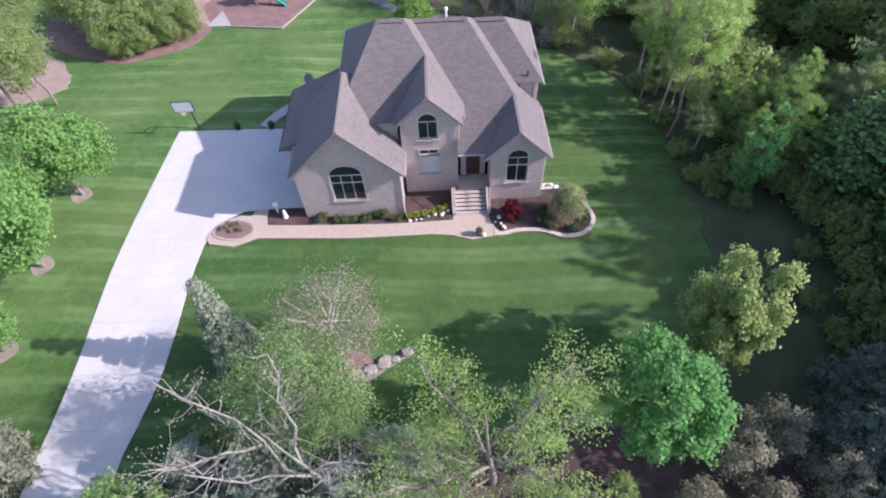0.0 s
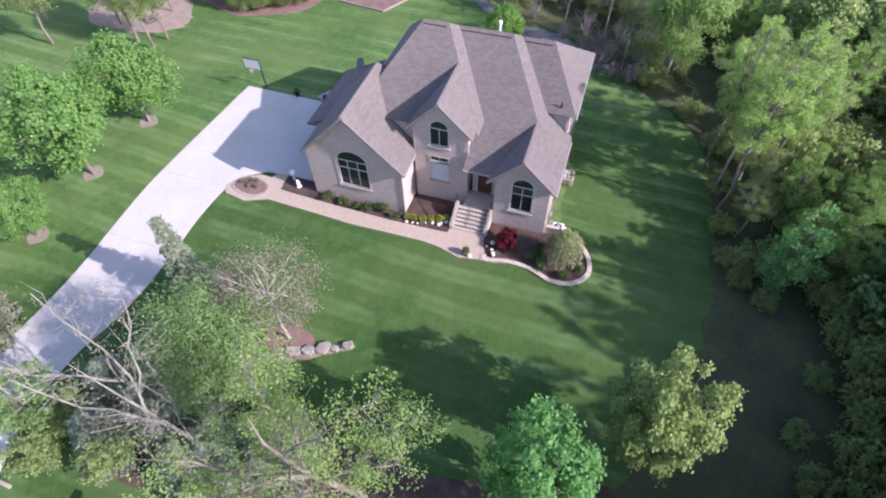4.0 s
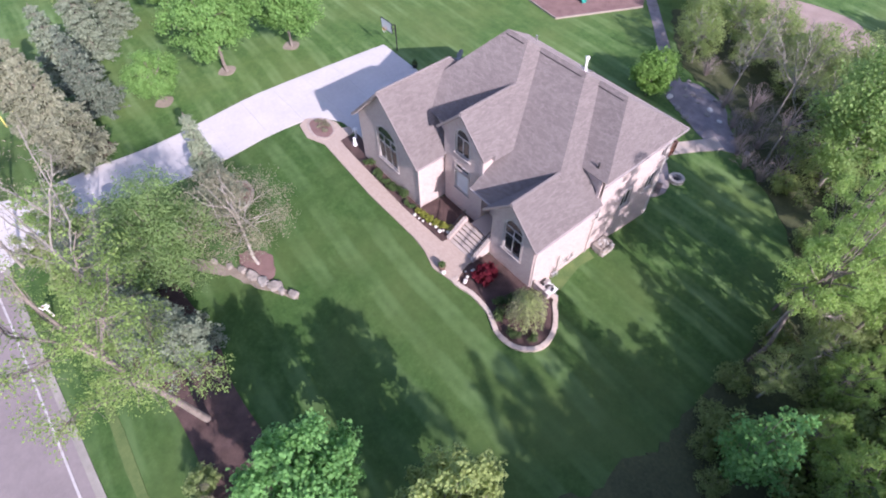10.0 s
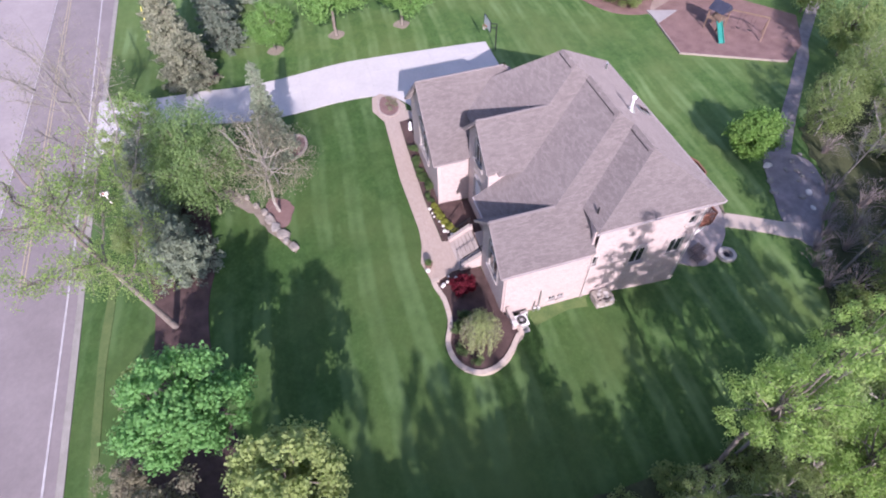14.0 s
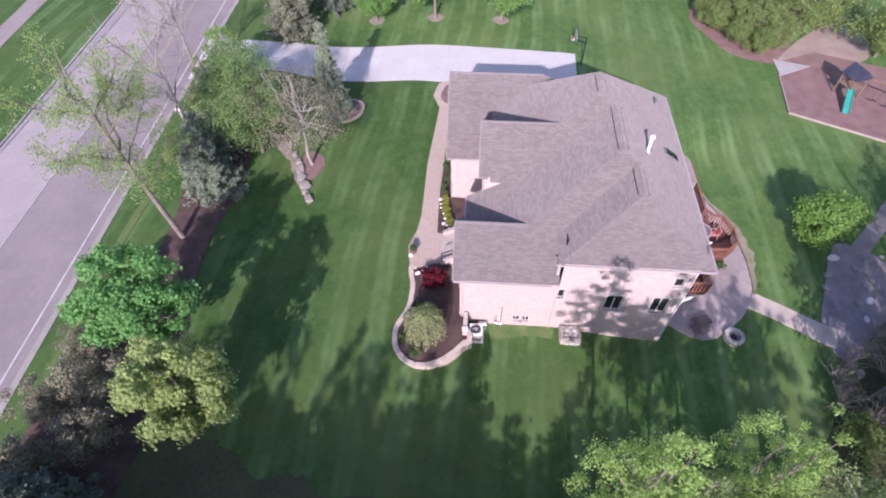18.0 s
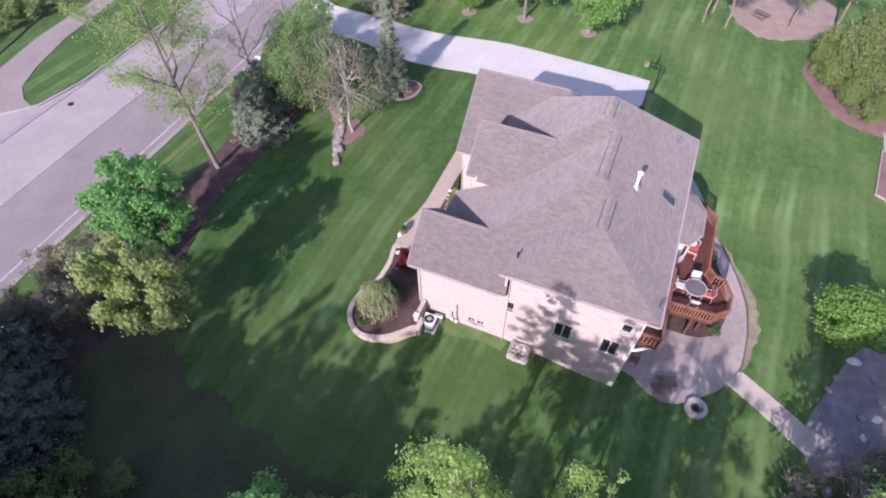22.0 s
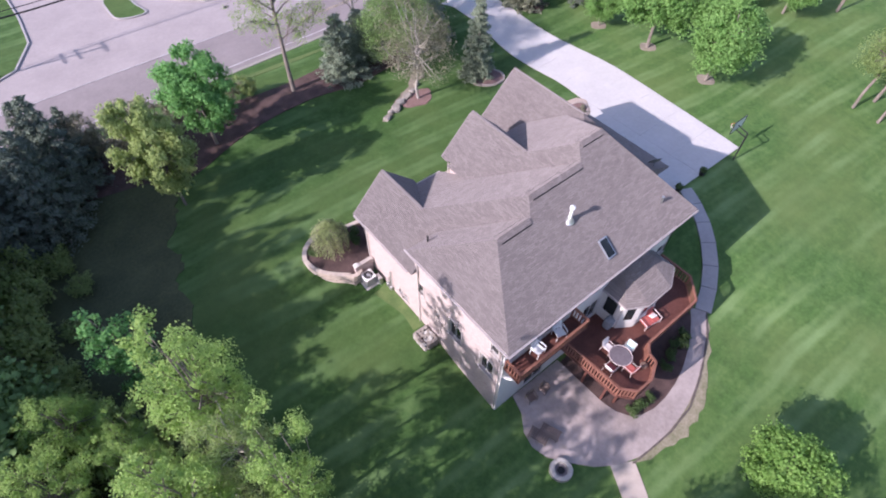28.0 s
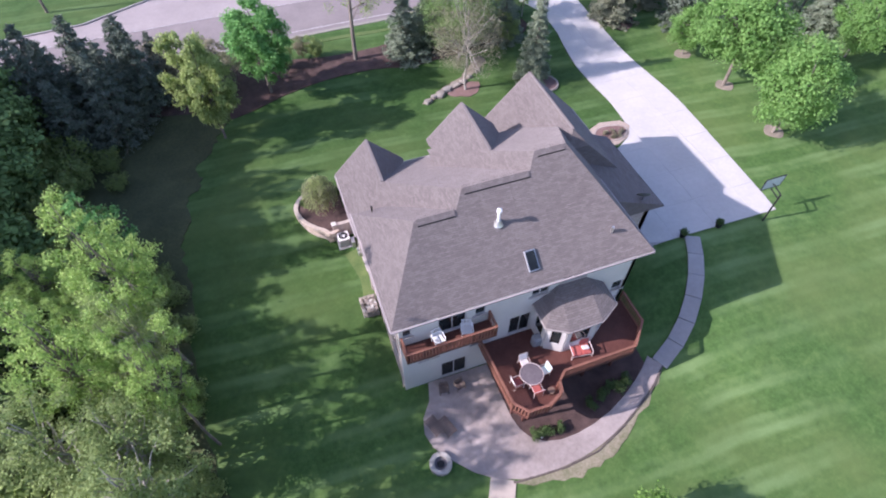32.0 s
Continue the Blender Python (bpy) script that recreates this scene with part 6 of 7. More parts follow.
solo("mulch_ring", draped([(x + brng.uniform(-0.12, 0.12), y + brng.uniform(-0.12, 0.12)) for x, y in smooth_loop([(-10.0, -13.2), (-8.4, -13.5), (-6.4, -12.7), (-6.6, -11.9), (-8.4, -11.2), (-9.6, -12.0)], 4)], 0.06, 0.1, 1.0), RED_MULCH, "reddish mulch round the sparse tree", "mulch", kind="structure")
solo("mulch_berm", draped(smooth_loop([(20.5, -16.6), (16.8, -15.4), (13.0, -16.0), (9.6, -17.2), (5.0, -18.2), (0, -18.4), (-4.2, -17.7), (-8, -18.0), (-12, -18.2), (-17.5, -19.0), (-19, -22), (-14, -24.3), (-8, -23.6), (-2, -22.2), (4, -22.2), (10, -23.4), (17, -24.6), (24, -24.8), (33, -23.5), (44, -21.6), (43, -18), (30, -17.4)], 3), 0.05, 0.12, 1.5), MULCH, "long dark mulch berm along the road", "mulch", kind="structure")
rb = smooth_loop([(-14.3, -10.4), (-15.4, -9.2), (-16.9, -9.2), (-17.6, -10.4), (-17.0, -11.8), (-15.4, -12.3), (-14.5, -11.6)], 5)
solo("garden_bed", draped(rb, 0.12, 0.15, 1.0), RED_MULCH, "round mulch bed under the blue spruce", "bed", kind="structure")
edging("bed_edging", rb, "ring of tan stones round the spruce bed", 0.22, 0.14, 0.36, EDGE_TAN, lift=0.05, seed=21)
for x, y in ((-32.4, 4.3), (-32.7, -3.2), (-32.9, -10.2)):
    solo("mulch_ring", draped(smooth_loop([(x + 1.0, y), (x, y + 0.95), (x - 0.9, y), (x, y - 1.0)], 5), 0.05, 0.1, 1.0), SAND, "bare mulch ring round a young tree", "mulch", kind="structure")
solo("mulch_bed", draped(smooth_loop([(-27.8, -18.6), (-28.8, -16.6), (-30.6, -16.8), (-31.6, -19.2), (-30.2, -21.0), (-28.4, -20.6)], 4), 0.05, 0.1, 1.5), MULCH, "dark mulch under the spruces by the driveway", "mulch", kind="structure")

# air conditioner, pipes and the stone-lined window well on the east side
gz = ground_z(7.9, 2.9)
ac = thing("air_conditioner", "pale grey outdoor air conditioner on a concrete pad", "air conditioner", (8.02, 2.85, gz))
part("pad", boxed(-0.55, 0.55, -0.55, 0.55, -0.1, 0.1, bevel=0.02), CONCRETE, ac)
part("case", boxed(-0.42, 0.42, -0.42, 0.42, 0.1, 0.98, bevel=0.05), blotched("grey_louvred_metal", (0.26, 0.26, 0.255), (0.38, 0.38, 0.37), 30, 2, 0.5, 0.2), ac)
top = bmesh.new()
lathe(top, [(0.36, 0), (0.36, 0.025), (0.3, 0.03)], 24, (0, 0, 0.995))
part("top_ring", boxed(-0.45, 0.45, -0.45, 0.45, 0.94, 1.0, bevel=0.03), WHITE, ac)
part("fan_guard", top, BLACK, ac)
for k in range(12):
    bm = bmesh.new()
    a = 6.283 * k / 12
    rod(bm, (0.06 * math.cos(a), 0.06 * math.sin(a), 1.03), (0.36 * math.cos(a), 0.36 * math.sin(a), 1.02), 0.008, 0.008, 5)
    part("guard_bar", bm, GALV, ac)
part("fan_hub", lathe(bmesh.new(), [(0.13, 0), (0.13, 0.03), (0.08, 0.05)], 16, (0, 0, 1.02)), GALV, ac)
part("second_unit", boxed(-0.78, -0.5, 0.15, 0.75, 0.0, 0.8, bevel=0.03), GALV, ac)
for y, z0, z1 in ((4.55, -1.3, 1.4), (4.2, -1.2, 0.3)):
    mt = thing("utility_pipe", "grey utility pipe and meter on the wall", "pipe", (7.12, y, 0))
    bm = bmesh.new()
    rod(bm, (0, 0, z0), (0, 0, z1), 0.04, 0.04, 8)
    part("pipe", bm, GALV, mt)
    part("meter", boxed(-0.08, 0.16, -0.13, 0.13, z0 + 0.45, z0 + 0.8, bevel=0.03), GALV, mt)
well = thing("window_well", "square well of stacked buff stones round a basement window", "window well", (7.06, 9.4, ground_z(7.9, 9.4)))
wr = random.Random(4)
WELL_STONES = [blotched("buff_well_stone", (0.20, 0.17, 0.145), (0.37, 0.325, 0.285), 7, 1.5, 0.9, 0.5, distance=0.03), STONE]
for lay in range(5):
    runs = [((1.1, -0.68), (1.1, 0.68), 4), ((0.1, -0.62), (1.0, -0.62), 3), ((0.1, 0.62), (1.0, 0.62), 3)]
    for (ax, ay), (bx, by), n in runs:
        for k in range(n):
            f = (k + 0.5 + (0.22 if lay % 2 else -0.1)) / (n + 0.12)
            bm = boxed(-0.155, 0.155, -0.11, 0.11, -0.075, 0.075, bevel=0.03)
            for w in bm.verts:
                w.co += Vector([wr.uniform(-0.03, 0.03) for _ in range(3)])
            ob = part("stone", bm, WELL_STONES[0 if wr.random() < 0.8 else 1], well)
            ob.matrix_basis = pose(ax + (bx - ax) * f, ay + (by - ay) * f, 0.05 + 0.145 * lay, wr.uniform(-5, 5), wr.uniform(-5, 5), (90 if ax == bx else 0) + wr.uniform(-9, 9))
for k in range(15):
    bm = boxed(-0.16, 0.16, -0.13, 0.13, -0.07, 0.07, bevel=0.04)
    for w in bm.verts:
        w.co += Vector([wr.uniform(-0.04, 0.04) for _ in range(3)])
    ob = part("rubble_stone", bm, WELL_STONES[0 if wr.random() < 0.6 else 1], well)
    ob.matrix_basis = pose(0.2 + 0.27 * (k % 3) + wr.uniform(-0.05, 0.05), -0.5 + 0.25 * (k // 3) + wr.uniform(-0.05, 0.05), 0.6 + wr.uniform(-0.04, 0.06), wr.uniform(-14, 14), wr.uniform(-14, 14), wr.uniform(0, 180))
# dark core, put in so that the gaps between the stones look shaded
part("gap_shade_core", boxed(0.06, 0.95, -0.52, 0.52, -0.05, 0.5), MULCH, well)

# mailbox, pole guard and utility pole along the road
mb = thing("mailbox", "white mailbox on a pale post beside the drive mouth", "mailbox", (-13.1, -26.0, ground_z(-13.1, -26.0)), turn=0)
part("post", boxed(-0.06, 0.06, -0.06, 0.06, -0.2, 1.05, bevel=0.01), PALE_STONE, mb)
bm = boxed(-0.14, 0.14, -0.32, 0.3, 1.05, 1.2)
for k in range(6):
    a0, a1 = math.pi * k / 6, math.pi * (k + 1) / 6
    box(bm, -0.14 * math.cos(a0 * 0.5), 0.14 * math.cos(a0 * 0.5), -0.32, 0.3, 1.2 + 0.02 * k, 1.22 + 0.02 * k)
part("box", bm, WHITE, mb)
part("flag", boxed(0.145, 0.155, -0.1, 0.02, 1.15, 1.38), CUSHION_RED, mb)
guy = thing("guy_wire", "leaning guy wire with yellow guards beside the drive", "guy wire", (-38.2, -23.5, ground_z(-38.2, -23.5)))
for dx, dy in ((0.0, 0.0), (0.5, 1.1)):
    bm = bmesh.new()
    rod(bm, (dx, dy, -0.1), (dx - 1.6, dy + 0.2, 3.4), 0.055, 0.055, 8)
    part("guard", bm, YELLOW_GUARD, guy)
    bm = bmesh.new()
    rod(bm, (dx - 1.6, dy + 0.2, 3.4), (-5.0, 0.6, 10.5), 0.014, 0.014, 5)
    part("wire", bm, BLACK, guy)
pole = thing("utility_pole", "tall wooden utility pole with crossarms", "utility pole", (33.2, -42.6, ground_z(33, -42.6)))
bm = bmesh.new()
rod(bm, (0, 0, -0.3), (0, 0, 12.2), 0.17, 0.11, 12)
part("pole", bm, BARK, pole)
for z in (9.4, 10.3, 11.9):
    bm = bmesh.new()
    bar(bm, (-0.1, -1.2, z), (-0.1, 1.2, z), 0.1, 0.12)
    arm = part("crossarm", bm, BARK, pole)
    for yy in (-1.0, -0.5, 0.5, 1.0):
        part("insulator", lathe(bmesh.new(), [(0.03, 0), (0.06, 0.06), (0.03, 0.14)], 8, (-0.1, yy, z + 0.06)), STONE, arm)
solo("road_drain", lathe(bmesh.new(), [(0.32, 0), (0.32, 0.02), (0.28, 0.022)], 16), BLACK, "dark iron drain cover in the road shoulder", "drain cover", at=(-0.6, -39.9, ground_z(-0.6, -39.9) + 0.062), kind="structure")
# two cables slung low along the far side of the road, their shadow on the concrete
for side, low, rad in ((0.0, 4.6, 0.085), (-0.55, 4.95, 0.04)):
    bm = bmesh.new()
    xs = [33.1 - 2.6 * k for k in range(22)]
    sag = [(x, -42.3 + side, low + 0.0046 * (x - 17.0) ** 2 if x > -6 else low + 2.43 + 0.1 * (-6 - x)) for x in xs]
    for p, q in zip(sag, sag[1:]):
        rod(bm, p, q, rad, rad, 6)
    solo("overhead_cable", bm, BLACK, "black overhead cable slung along the road", "cable", group="overhead cables")
solo("bare_strip", draped([(-6.0, -25.05), (-1.7, -24.95), (3.0, -25.2), (9.5, -25.1), (14, -24.9), (14, -25.35), (7.5, -25.7), (1.0, -25.75), (-3.0, -25.5), (-6.0, -25.4)], 0.04, 0.08, 1.5), WORN_GRASS, "worn thin strip in the grass beside the road", "soil", kind="structure")
solo("worn_grass", draped([(7.02, 3.7), (8.3, 3.9), (8.0, 5.2), (7.7, 6.8), (7.9, 8.2), (7.02, 8.4)], 0.03, 0.08, 1.0), WORN_GRASS, "thin yellowish grass along the foundation", "grass", kind="structure")


# ---- patio, deck and balcony behind the house ----
PATIO_EDGE = [(5.4, 15.95), (5.75, 17.2), (6.5, 18.2), (6.75, 19.2), (6.5, 20.2), (5.6, 21.4), (4.6, 22.5), (3.3, 23.4), (2.0, 23.85), (0.6, 24.05), (-0.9, 24.05), (-2.2, 23.95), (-3.4, 23.75), (-4.6, 23.4), (-5.8, 22.95), (-7.2, 22.3), (-8.6, 21.55), (-9.6, 20.95), (-10.5, 20.3), (-9.9, 19.3), (-9.0, 20.0), (-8.0, 20.65), (-6.8, 21.3), (-5.4, 21.9), (-4.0, 22.3), (-2.6, 22.5), (-1.4, 22.5), (-0.4, 22.25), (0.35, 21.75), (0.8, 21.0), (1.0, 20.1), (1.1, 16.0)]
solo("patio", draped(PATIO_EDGE, 0.08, 0.15, 1.0), PATIO, "curved pale stamped-concrete patio and walk", "patio", kind="structure")
BED = [(1.3, 16.2), (1.3, 20.6), (0.9, 21.6), (0.0, 22.4), (-1.5, 22.8), (-4.2, 22.6), (-7.0, 21.5), (-9.4, 19.9), (-9.6, 16.2)]
solo("garden_bed", draped(BED, 0.05, 0.1, 1.0), MULCH, "dark mulch bed under the deck", "bed", kind="structure")
srng = random.Random(8)
STRIP = [(-10.3, 20.4), (-8.6, 21.5), (-5.8, 22.9), (-3.4, 23.7), (-0.9, 24.0), (2.0, 23.8), (2.4, 23.95)] + [(x + srng.uniform(-0.16, 0.16), y + srng.uniform(-0.18, 0.18)) for x, y in ((1.5, 24.3), (1.0, 24.4), (0.6, 24.6), (0.0, 24.65), (-0.5, 24.85), (-1.0, 24.8), (-1.5, 24.95), (-2.0, 24.8), (-2.4, 24.8), (-2.9, 24.7), (-3.4, 24.7), (-3.9, 24.4), (-4.4, 24.3), (-4.9, 24.0), (-5.4, 23.8), (-5.9, 23.5), (-6.4, 23.3), (-6.9, 22.9), (-7.4, 22.65), (-7.9, 22.3), (-8.4, 22.0), (-9.0, 21.6), (-9.5, 21.2))]
DRY = blotched("dry_thin_grass_and_soil", (0.12, 0.13, 0.06), (0.33, 0.28, 0.215), 7, 1.6, 0.95, 0.5)
solo("sandy_strip", draped(STRIP, 0.035, 0.1, 1.0), DRY, "bare sandy strip along the patio edge", "soil", kind="structure")
# stepped slabs from the drive down to the patio
slabs = thing("garden_path", "stepped pale concrete slab path down the slope", "path", kind="structure")
CL = [(-17.75, 12.3), (-17.05, 13.8), (-16.1, 15.35), (-14.95, 16.8), (-13.6, 18.15), (-12.15, 19.2), (-10.35, 20.1)]
NORM = []
for k in range(7):
    (ax, ay), (bx, by) = CL[max(0, k - 1)], CL[min(6, k + 1)]
    NORM.append(Vector((-(by - ay), bx - ax)).normalized() * 0.58)
for k in range(6):
    e0, e1 = Vector(CL[k]), Vector(CL[k + 1])
    s0, s1 = e0.lerp(e1, 0.012), e0.lerp(e1, 0.988)
    n0, n1 = NORM[k], NORM[k + 1]
    q = [tuple(s0 - n0), tuple(s1 - n1), tuple(s1 + n1), tuple(s0 + n0)]
    part("slab", draped(q, 0.13 - 0.006 * (k % 2), 0.4, 0.5), SLAB, slabs)
PATH2 = [(3.75, 23.1), (2.35, 23.85), (3.1, 25.2), (4.0, 26.7), (4.9, 28.2), (5.3, 29.2), (6.9, 28.3), (6.3, 27.3), (5.4, 26.0), (4.5, 24.5)]
solo("garden_path", draped(PATH2, 0.07, 0.12, 1.0), TAN_PATH, "tan path from the patio to the gravel seat", "path", kind="structure")
GP = smooth_loop([(-3.0, 32.1), (-1.8, 31.0), (-0.5, 30.3), (2.0, 29.2), (4.3, 28.2), (6.2, 27.9), (8.0, 28.8), (6.6, 30.4), (5.0, 31.8), (3.6, 33.6), (1.4, 34.6), (-0.7, 35.1), (-2.0, 34.2)], 4)
solo("gravel_pad", draped(GP, 0.06, 0.12, 1.0), GRAVEL, "grey gravel pad edged with stones at the wood's edge", "gravel", kind="structure")
for k, (x, y) in enumerate(((-3.2, 32.2), (-1.6, 31.0), (0.3, 30.1), (2.0, 29.3), (3.8, 28.7), (8.4, 28.7), (9.0, 29.3), (0.2, 33.2), (1.4, 32.6), (-0.8, 33.6), (2.6, 32.2), (-2.0, 34.6), (6.6, 31.0), (1.0, 34.6), (0.6, 33.4), (1.8, 33.6), (3.0, 31.6), (-0.4, 32.6), (2.2, 34.2), (4.2, 31.2))):
    rock("gravel_stone", "rough stone on the gravel pad", x + rock_rng.uniform(-0.4, 0.4), y + rock_rng.uniform(-0.4, 0.4), ground_z(x, y) + 0.1, rock_rng.uniform(0.12, 0.36), PALE_STONE if k % 9 == 1 else BOULDER, k * 2.3, "stones of the gravel pad", rock_rng.uniform(0.4, 0.7), rock_rng.uniform(1.0, 1.6), rock_rng.uniform(0, 180))
for x, y, tr, sz, tall, lab in ((10.4, 29.2, 200, 0.72, 0.66, "pale leafless tree leaning over the gravel pad"), (2.8, 34.8, 120, 0.7, 0.6, "pale leafless tree behind the gravel pad"), (7.6, 35.4, 40, 0.72, 0.66, "pale leafless tree behind the gravel pad")):
    plant(bare2, x, y, tr, sz, tall, lab)
solo("garden_path", draped([(-2.2, 32.4), (-4.9, 35.0), (-8.0, 37.8), (-10.8, 40.8), (-15.6, 45.6), (-18.0, 47.4), (-22.4, 52.0), (-27.4, 57.6), (-26.4, 58.4), (-21.4, 52.9), (-17.0, 48.2), (-14.6, 46.4), (-9.8, 41.6), (-6.8, 38.6), (-4.0, 35.9), (-1.8, 33.9)], 0.05, 0.1, 1.5), GRAVEL, "narrow gravel path into the wood", "path", kind="structure")

DECK_Z = 1.02
DECK = [(-8.8, 15.95), (-8.8, 18.4), (-7.4, 19.85), (-2.3, 19.85), (-1.7, 20.35), (-1.55, 21.0), (-0.4, 21.55), (0.9, 21.5), (1.6, 20.7), (1.85, 15.95)]
deck = thing("deck", "raised red-brown stained wooden deck with slatted rails", "deck")
part("frame", slab(bmesh.new(), [(x * 0.985 - 0.03, 15.96 + (y - 15.95) * 0.985) for x, y in DECK], DECK_Z - 0.32, DECK_Z - 0.04), CEDAR, deck)
k, w = 0, 0.145
x = -8.8
while x < 1.85:
    bm = bmesh.new()
    bm.faces.new([bm.verts.new((px, py, DECK_Z - 0.035)) for px, py in DECK])
    bmesh.ops.triangulate(bm, faces=bm.faces[:])
    for co, no in (((x + 0.004, 0, 0), (-1, 0, 0)), ((x + w - 0.004, 0, 0), (1, 0, 0))):
        bmesh.ops.bisect_plane(bm, geom=bm.verts[:] + bm.edges[:] + bm.faces[:], plane_co=co, plane_no=no, clear_outer=True)
    if bm.faces:
        got = bmesh.ops.extrude_face_region(bm, geom=bm.faces[:])
        bmesh.ops.translate(bm, vec=(0, 0, 0.035), verts=[v for v in got["geom"] if isinstance(v, bmesh.types.BMVert)])
        part("board", bm, CEDAR, deck)
    else:
        bm.free()
    x += w
post_me = mesh_of(boxed(-0.05, 0.05, -0.05, 0.05, 0, 1.05, bevel=0.008), "rail_post")
post_me.materials.append(CEDAR_PALE)
bal_me = mesh_of(boxed(-0.045, 0.045, -0.018, 0.018, 0.08, 0.94), "baluster")
bal_me.materials.append(CEDAR_PALE)


def railing(parent, pts, z, gap=0.19, mat=None):
    """Posts, rails and balusters along a line."""
    for (x0, y0), (x1, y1) in zip(pts, pts[1:]):
        d = Vector((x1 - x0, y1 - y0))
        for h, wd, th in ((1.02, 0.14, 0.045), (0.9, 0.045, 0.09), (0.1, 0.045, 0.09)):
            bm = bmesh.new()
            bar(bm, (x0, y0, z + h), (x1, y1, z + h), wd, th)
            part("rail", bm, mat or CEDAR_PALE, parent)
        n = max(2, int(d.length / gap))
        for j in range(n + 1):
            ob = part("baluster" if 0 < j < n else "rail_post", bal_me if 0 < j < n else post_me, None, parent)
            ob.matrix_basis = pose(x0 + d.x * j / n, y0 + d.y * j / n, z, 0, 0, math.degrees(math.atan2(d.y, d.x)))


railing(deck, [(x * 0.99, 15.95 + (y - 15.95) * 0.985) for x, y in DECK], DECK_Z)
for x, y in ((-8.0, 17.8), (-7.0, 19.0), (-4.8, 19.0), (-2.4, 19.0), (-1.0, 20.2), (0.4, 20.5), (0.9, 19.8), (1.0, 18.2), (-8.0, 16.6)):
    part("support_post", boxed(x - 0.08, x + 0.08, y - 0.08, y + 0.08, ground_z(x, y) - 0.2, DECK_Z - 0.3, bevel=0.01), CEDAR, deck)
# balcony under the eaves
balc = thing("balcony", "red-brown wooden balcony with slatted rail under the eaves", "balcony")
part("frame", boxed(1.3, 6.9, 15.92, 17.05, 3.85, 4.04), CEDAR, balc)
for k in range(38):
    part("board", boxed(1.3 + 0.1475 * k, 1.3 + 0.1475 * k + 0.14, 15.93, 17.1, 4.04, 4.08), CEDAR, balc)
railing(balc, [(1.33, 15.95), (1.33, 17.07), (6.87, 17.07), (6.87, 15.95)], 4.06)
for x in (1.45, 6.75):
    bm = bmesh.new()
    bar(bm, (x, 15.95, 2.7), (x, 16.95, 3.86), 0.12, 0.12)
    part("brace", bm, WHITE, balc)

# furniture
CHAIR_WHITE = blotched("white_resin", (0.70, 0.70, 0.70), (0.80, 0.80, 0.80), 10, 1, 0.4, 0.03)


def resin_chair(x, y, z, turn):
    ch = thing("resin_chair", "white moulded plastic armchair on the balcony", "chair", (x, y, z), "chairs on the balcony", turn=turn)
    part("seat", boxed(-0.25, 0.25, -0.25, 0.24, 0.40, 0.44, bevel=0.02), CHAIR_WHITE, ch)
    bm = bmesh.new()
    bar(bm, (0, 0.29, 0.66), (0, 0.245, 0.5), 0.46, 0.03)
    for k in (0, 1, 3, 5, 6):
        u = -0.21 + 0.07 * k
        bar(bm, (u, 0.22, 0.44), (u * 1.05, 0.36, 0.94 - 0.3 * abs(u)), 0.05, 0.02)
    bar(bm, (-0.24, 0.35, 0.86), (0.24, 0.35, 0.86), 0.03, 0.09)
    part("backrest", bm, CHAIR_WHITE, ch)
    for s in (-1, 1):
        bm = bmesh.new()
        bar(bm, (s * 0.28, -0.24, 0.64), (s * 0.28, 0.28, 0.66), 0.06, 0.03)
        part("armrest", bm, CHAIR_WHITE, ch)
        for yy in (-0.24, 0.24):
            bm = bmesh.new()
            rod(bm, (s * 0.27, yy, 0), (s * 0.26, yy, 0.64), 0.022, 0.026, 7)
            part("leg", bm, CHAIR_WHITE, ch)
    return ch


for cx, ct in ((4.75, 186), (2.95, 166)):
    resin_chair(cx, 16.4, 4.08, ct).scale = (1.22, 1.15, 1.12)
FRAME_PINK = blotched("pale_pink_metal", (0.46, 0.36, 0.35), (0.62, 0.52, 0.50), 12, 1, 0.45, 0.05)
CUSHION = blotched("red_cushion", (0.34, 0.07, 0.065), (0.48, 0.14, 0.12), 20, 2, 0.9, 0.2)
CUSHION_PALE = blotched("pale_striped_cushion", (0.56, 0.52, 0.51), (0.74, 0.70, 0.69), 14, 2, 0.9, 0.2)
TOWEL = blotched("teal_white_towel", (0.12, 0.46, 0.44), (0.72, 0.80, 0.79), 5, 2.5, 0.9, 0.3)
table = thing("patio_table", "round glass-topped patio table on the deck", "table", (-0.35, 19.2, DECK_Z))
part("tabletop", lathe(bmesh.new(), [(0.66, 0), (0.7, 0.015), (0.66, 0.03)], 30, (0, 0, 0.70)), blotched("smoked_glass_top", (0.10, 0.08, 0.09), (0.17, 0.145, 0.155), 6, 1, 0.4, 0.0, spec=0.25), table)
part("rim", lathe(bmesh.new(), [(0.70, 0), (0.745, 0.0), (0.745, 0.045), (0.715, 0.05), (0.70, 0.0)], 30, (0, 0, 0.695)), FRAME_PINK, table)
for k in range(4):
    bm = bmesh.new()
    a = 0.785 + 1.571 * k
    rod(bm, (0.5 * math.cos(a), 0.5 * math.sin(a), 0), (0.4 * math.cos(a), 0.4 * math.sin(a), 0.7), 0.02, 0.02, 7)
    part("leg", bm, FRAME_PINK, table)


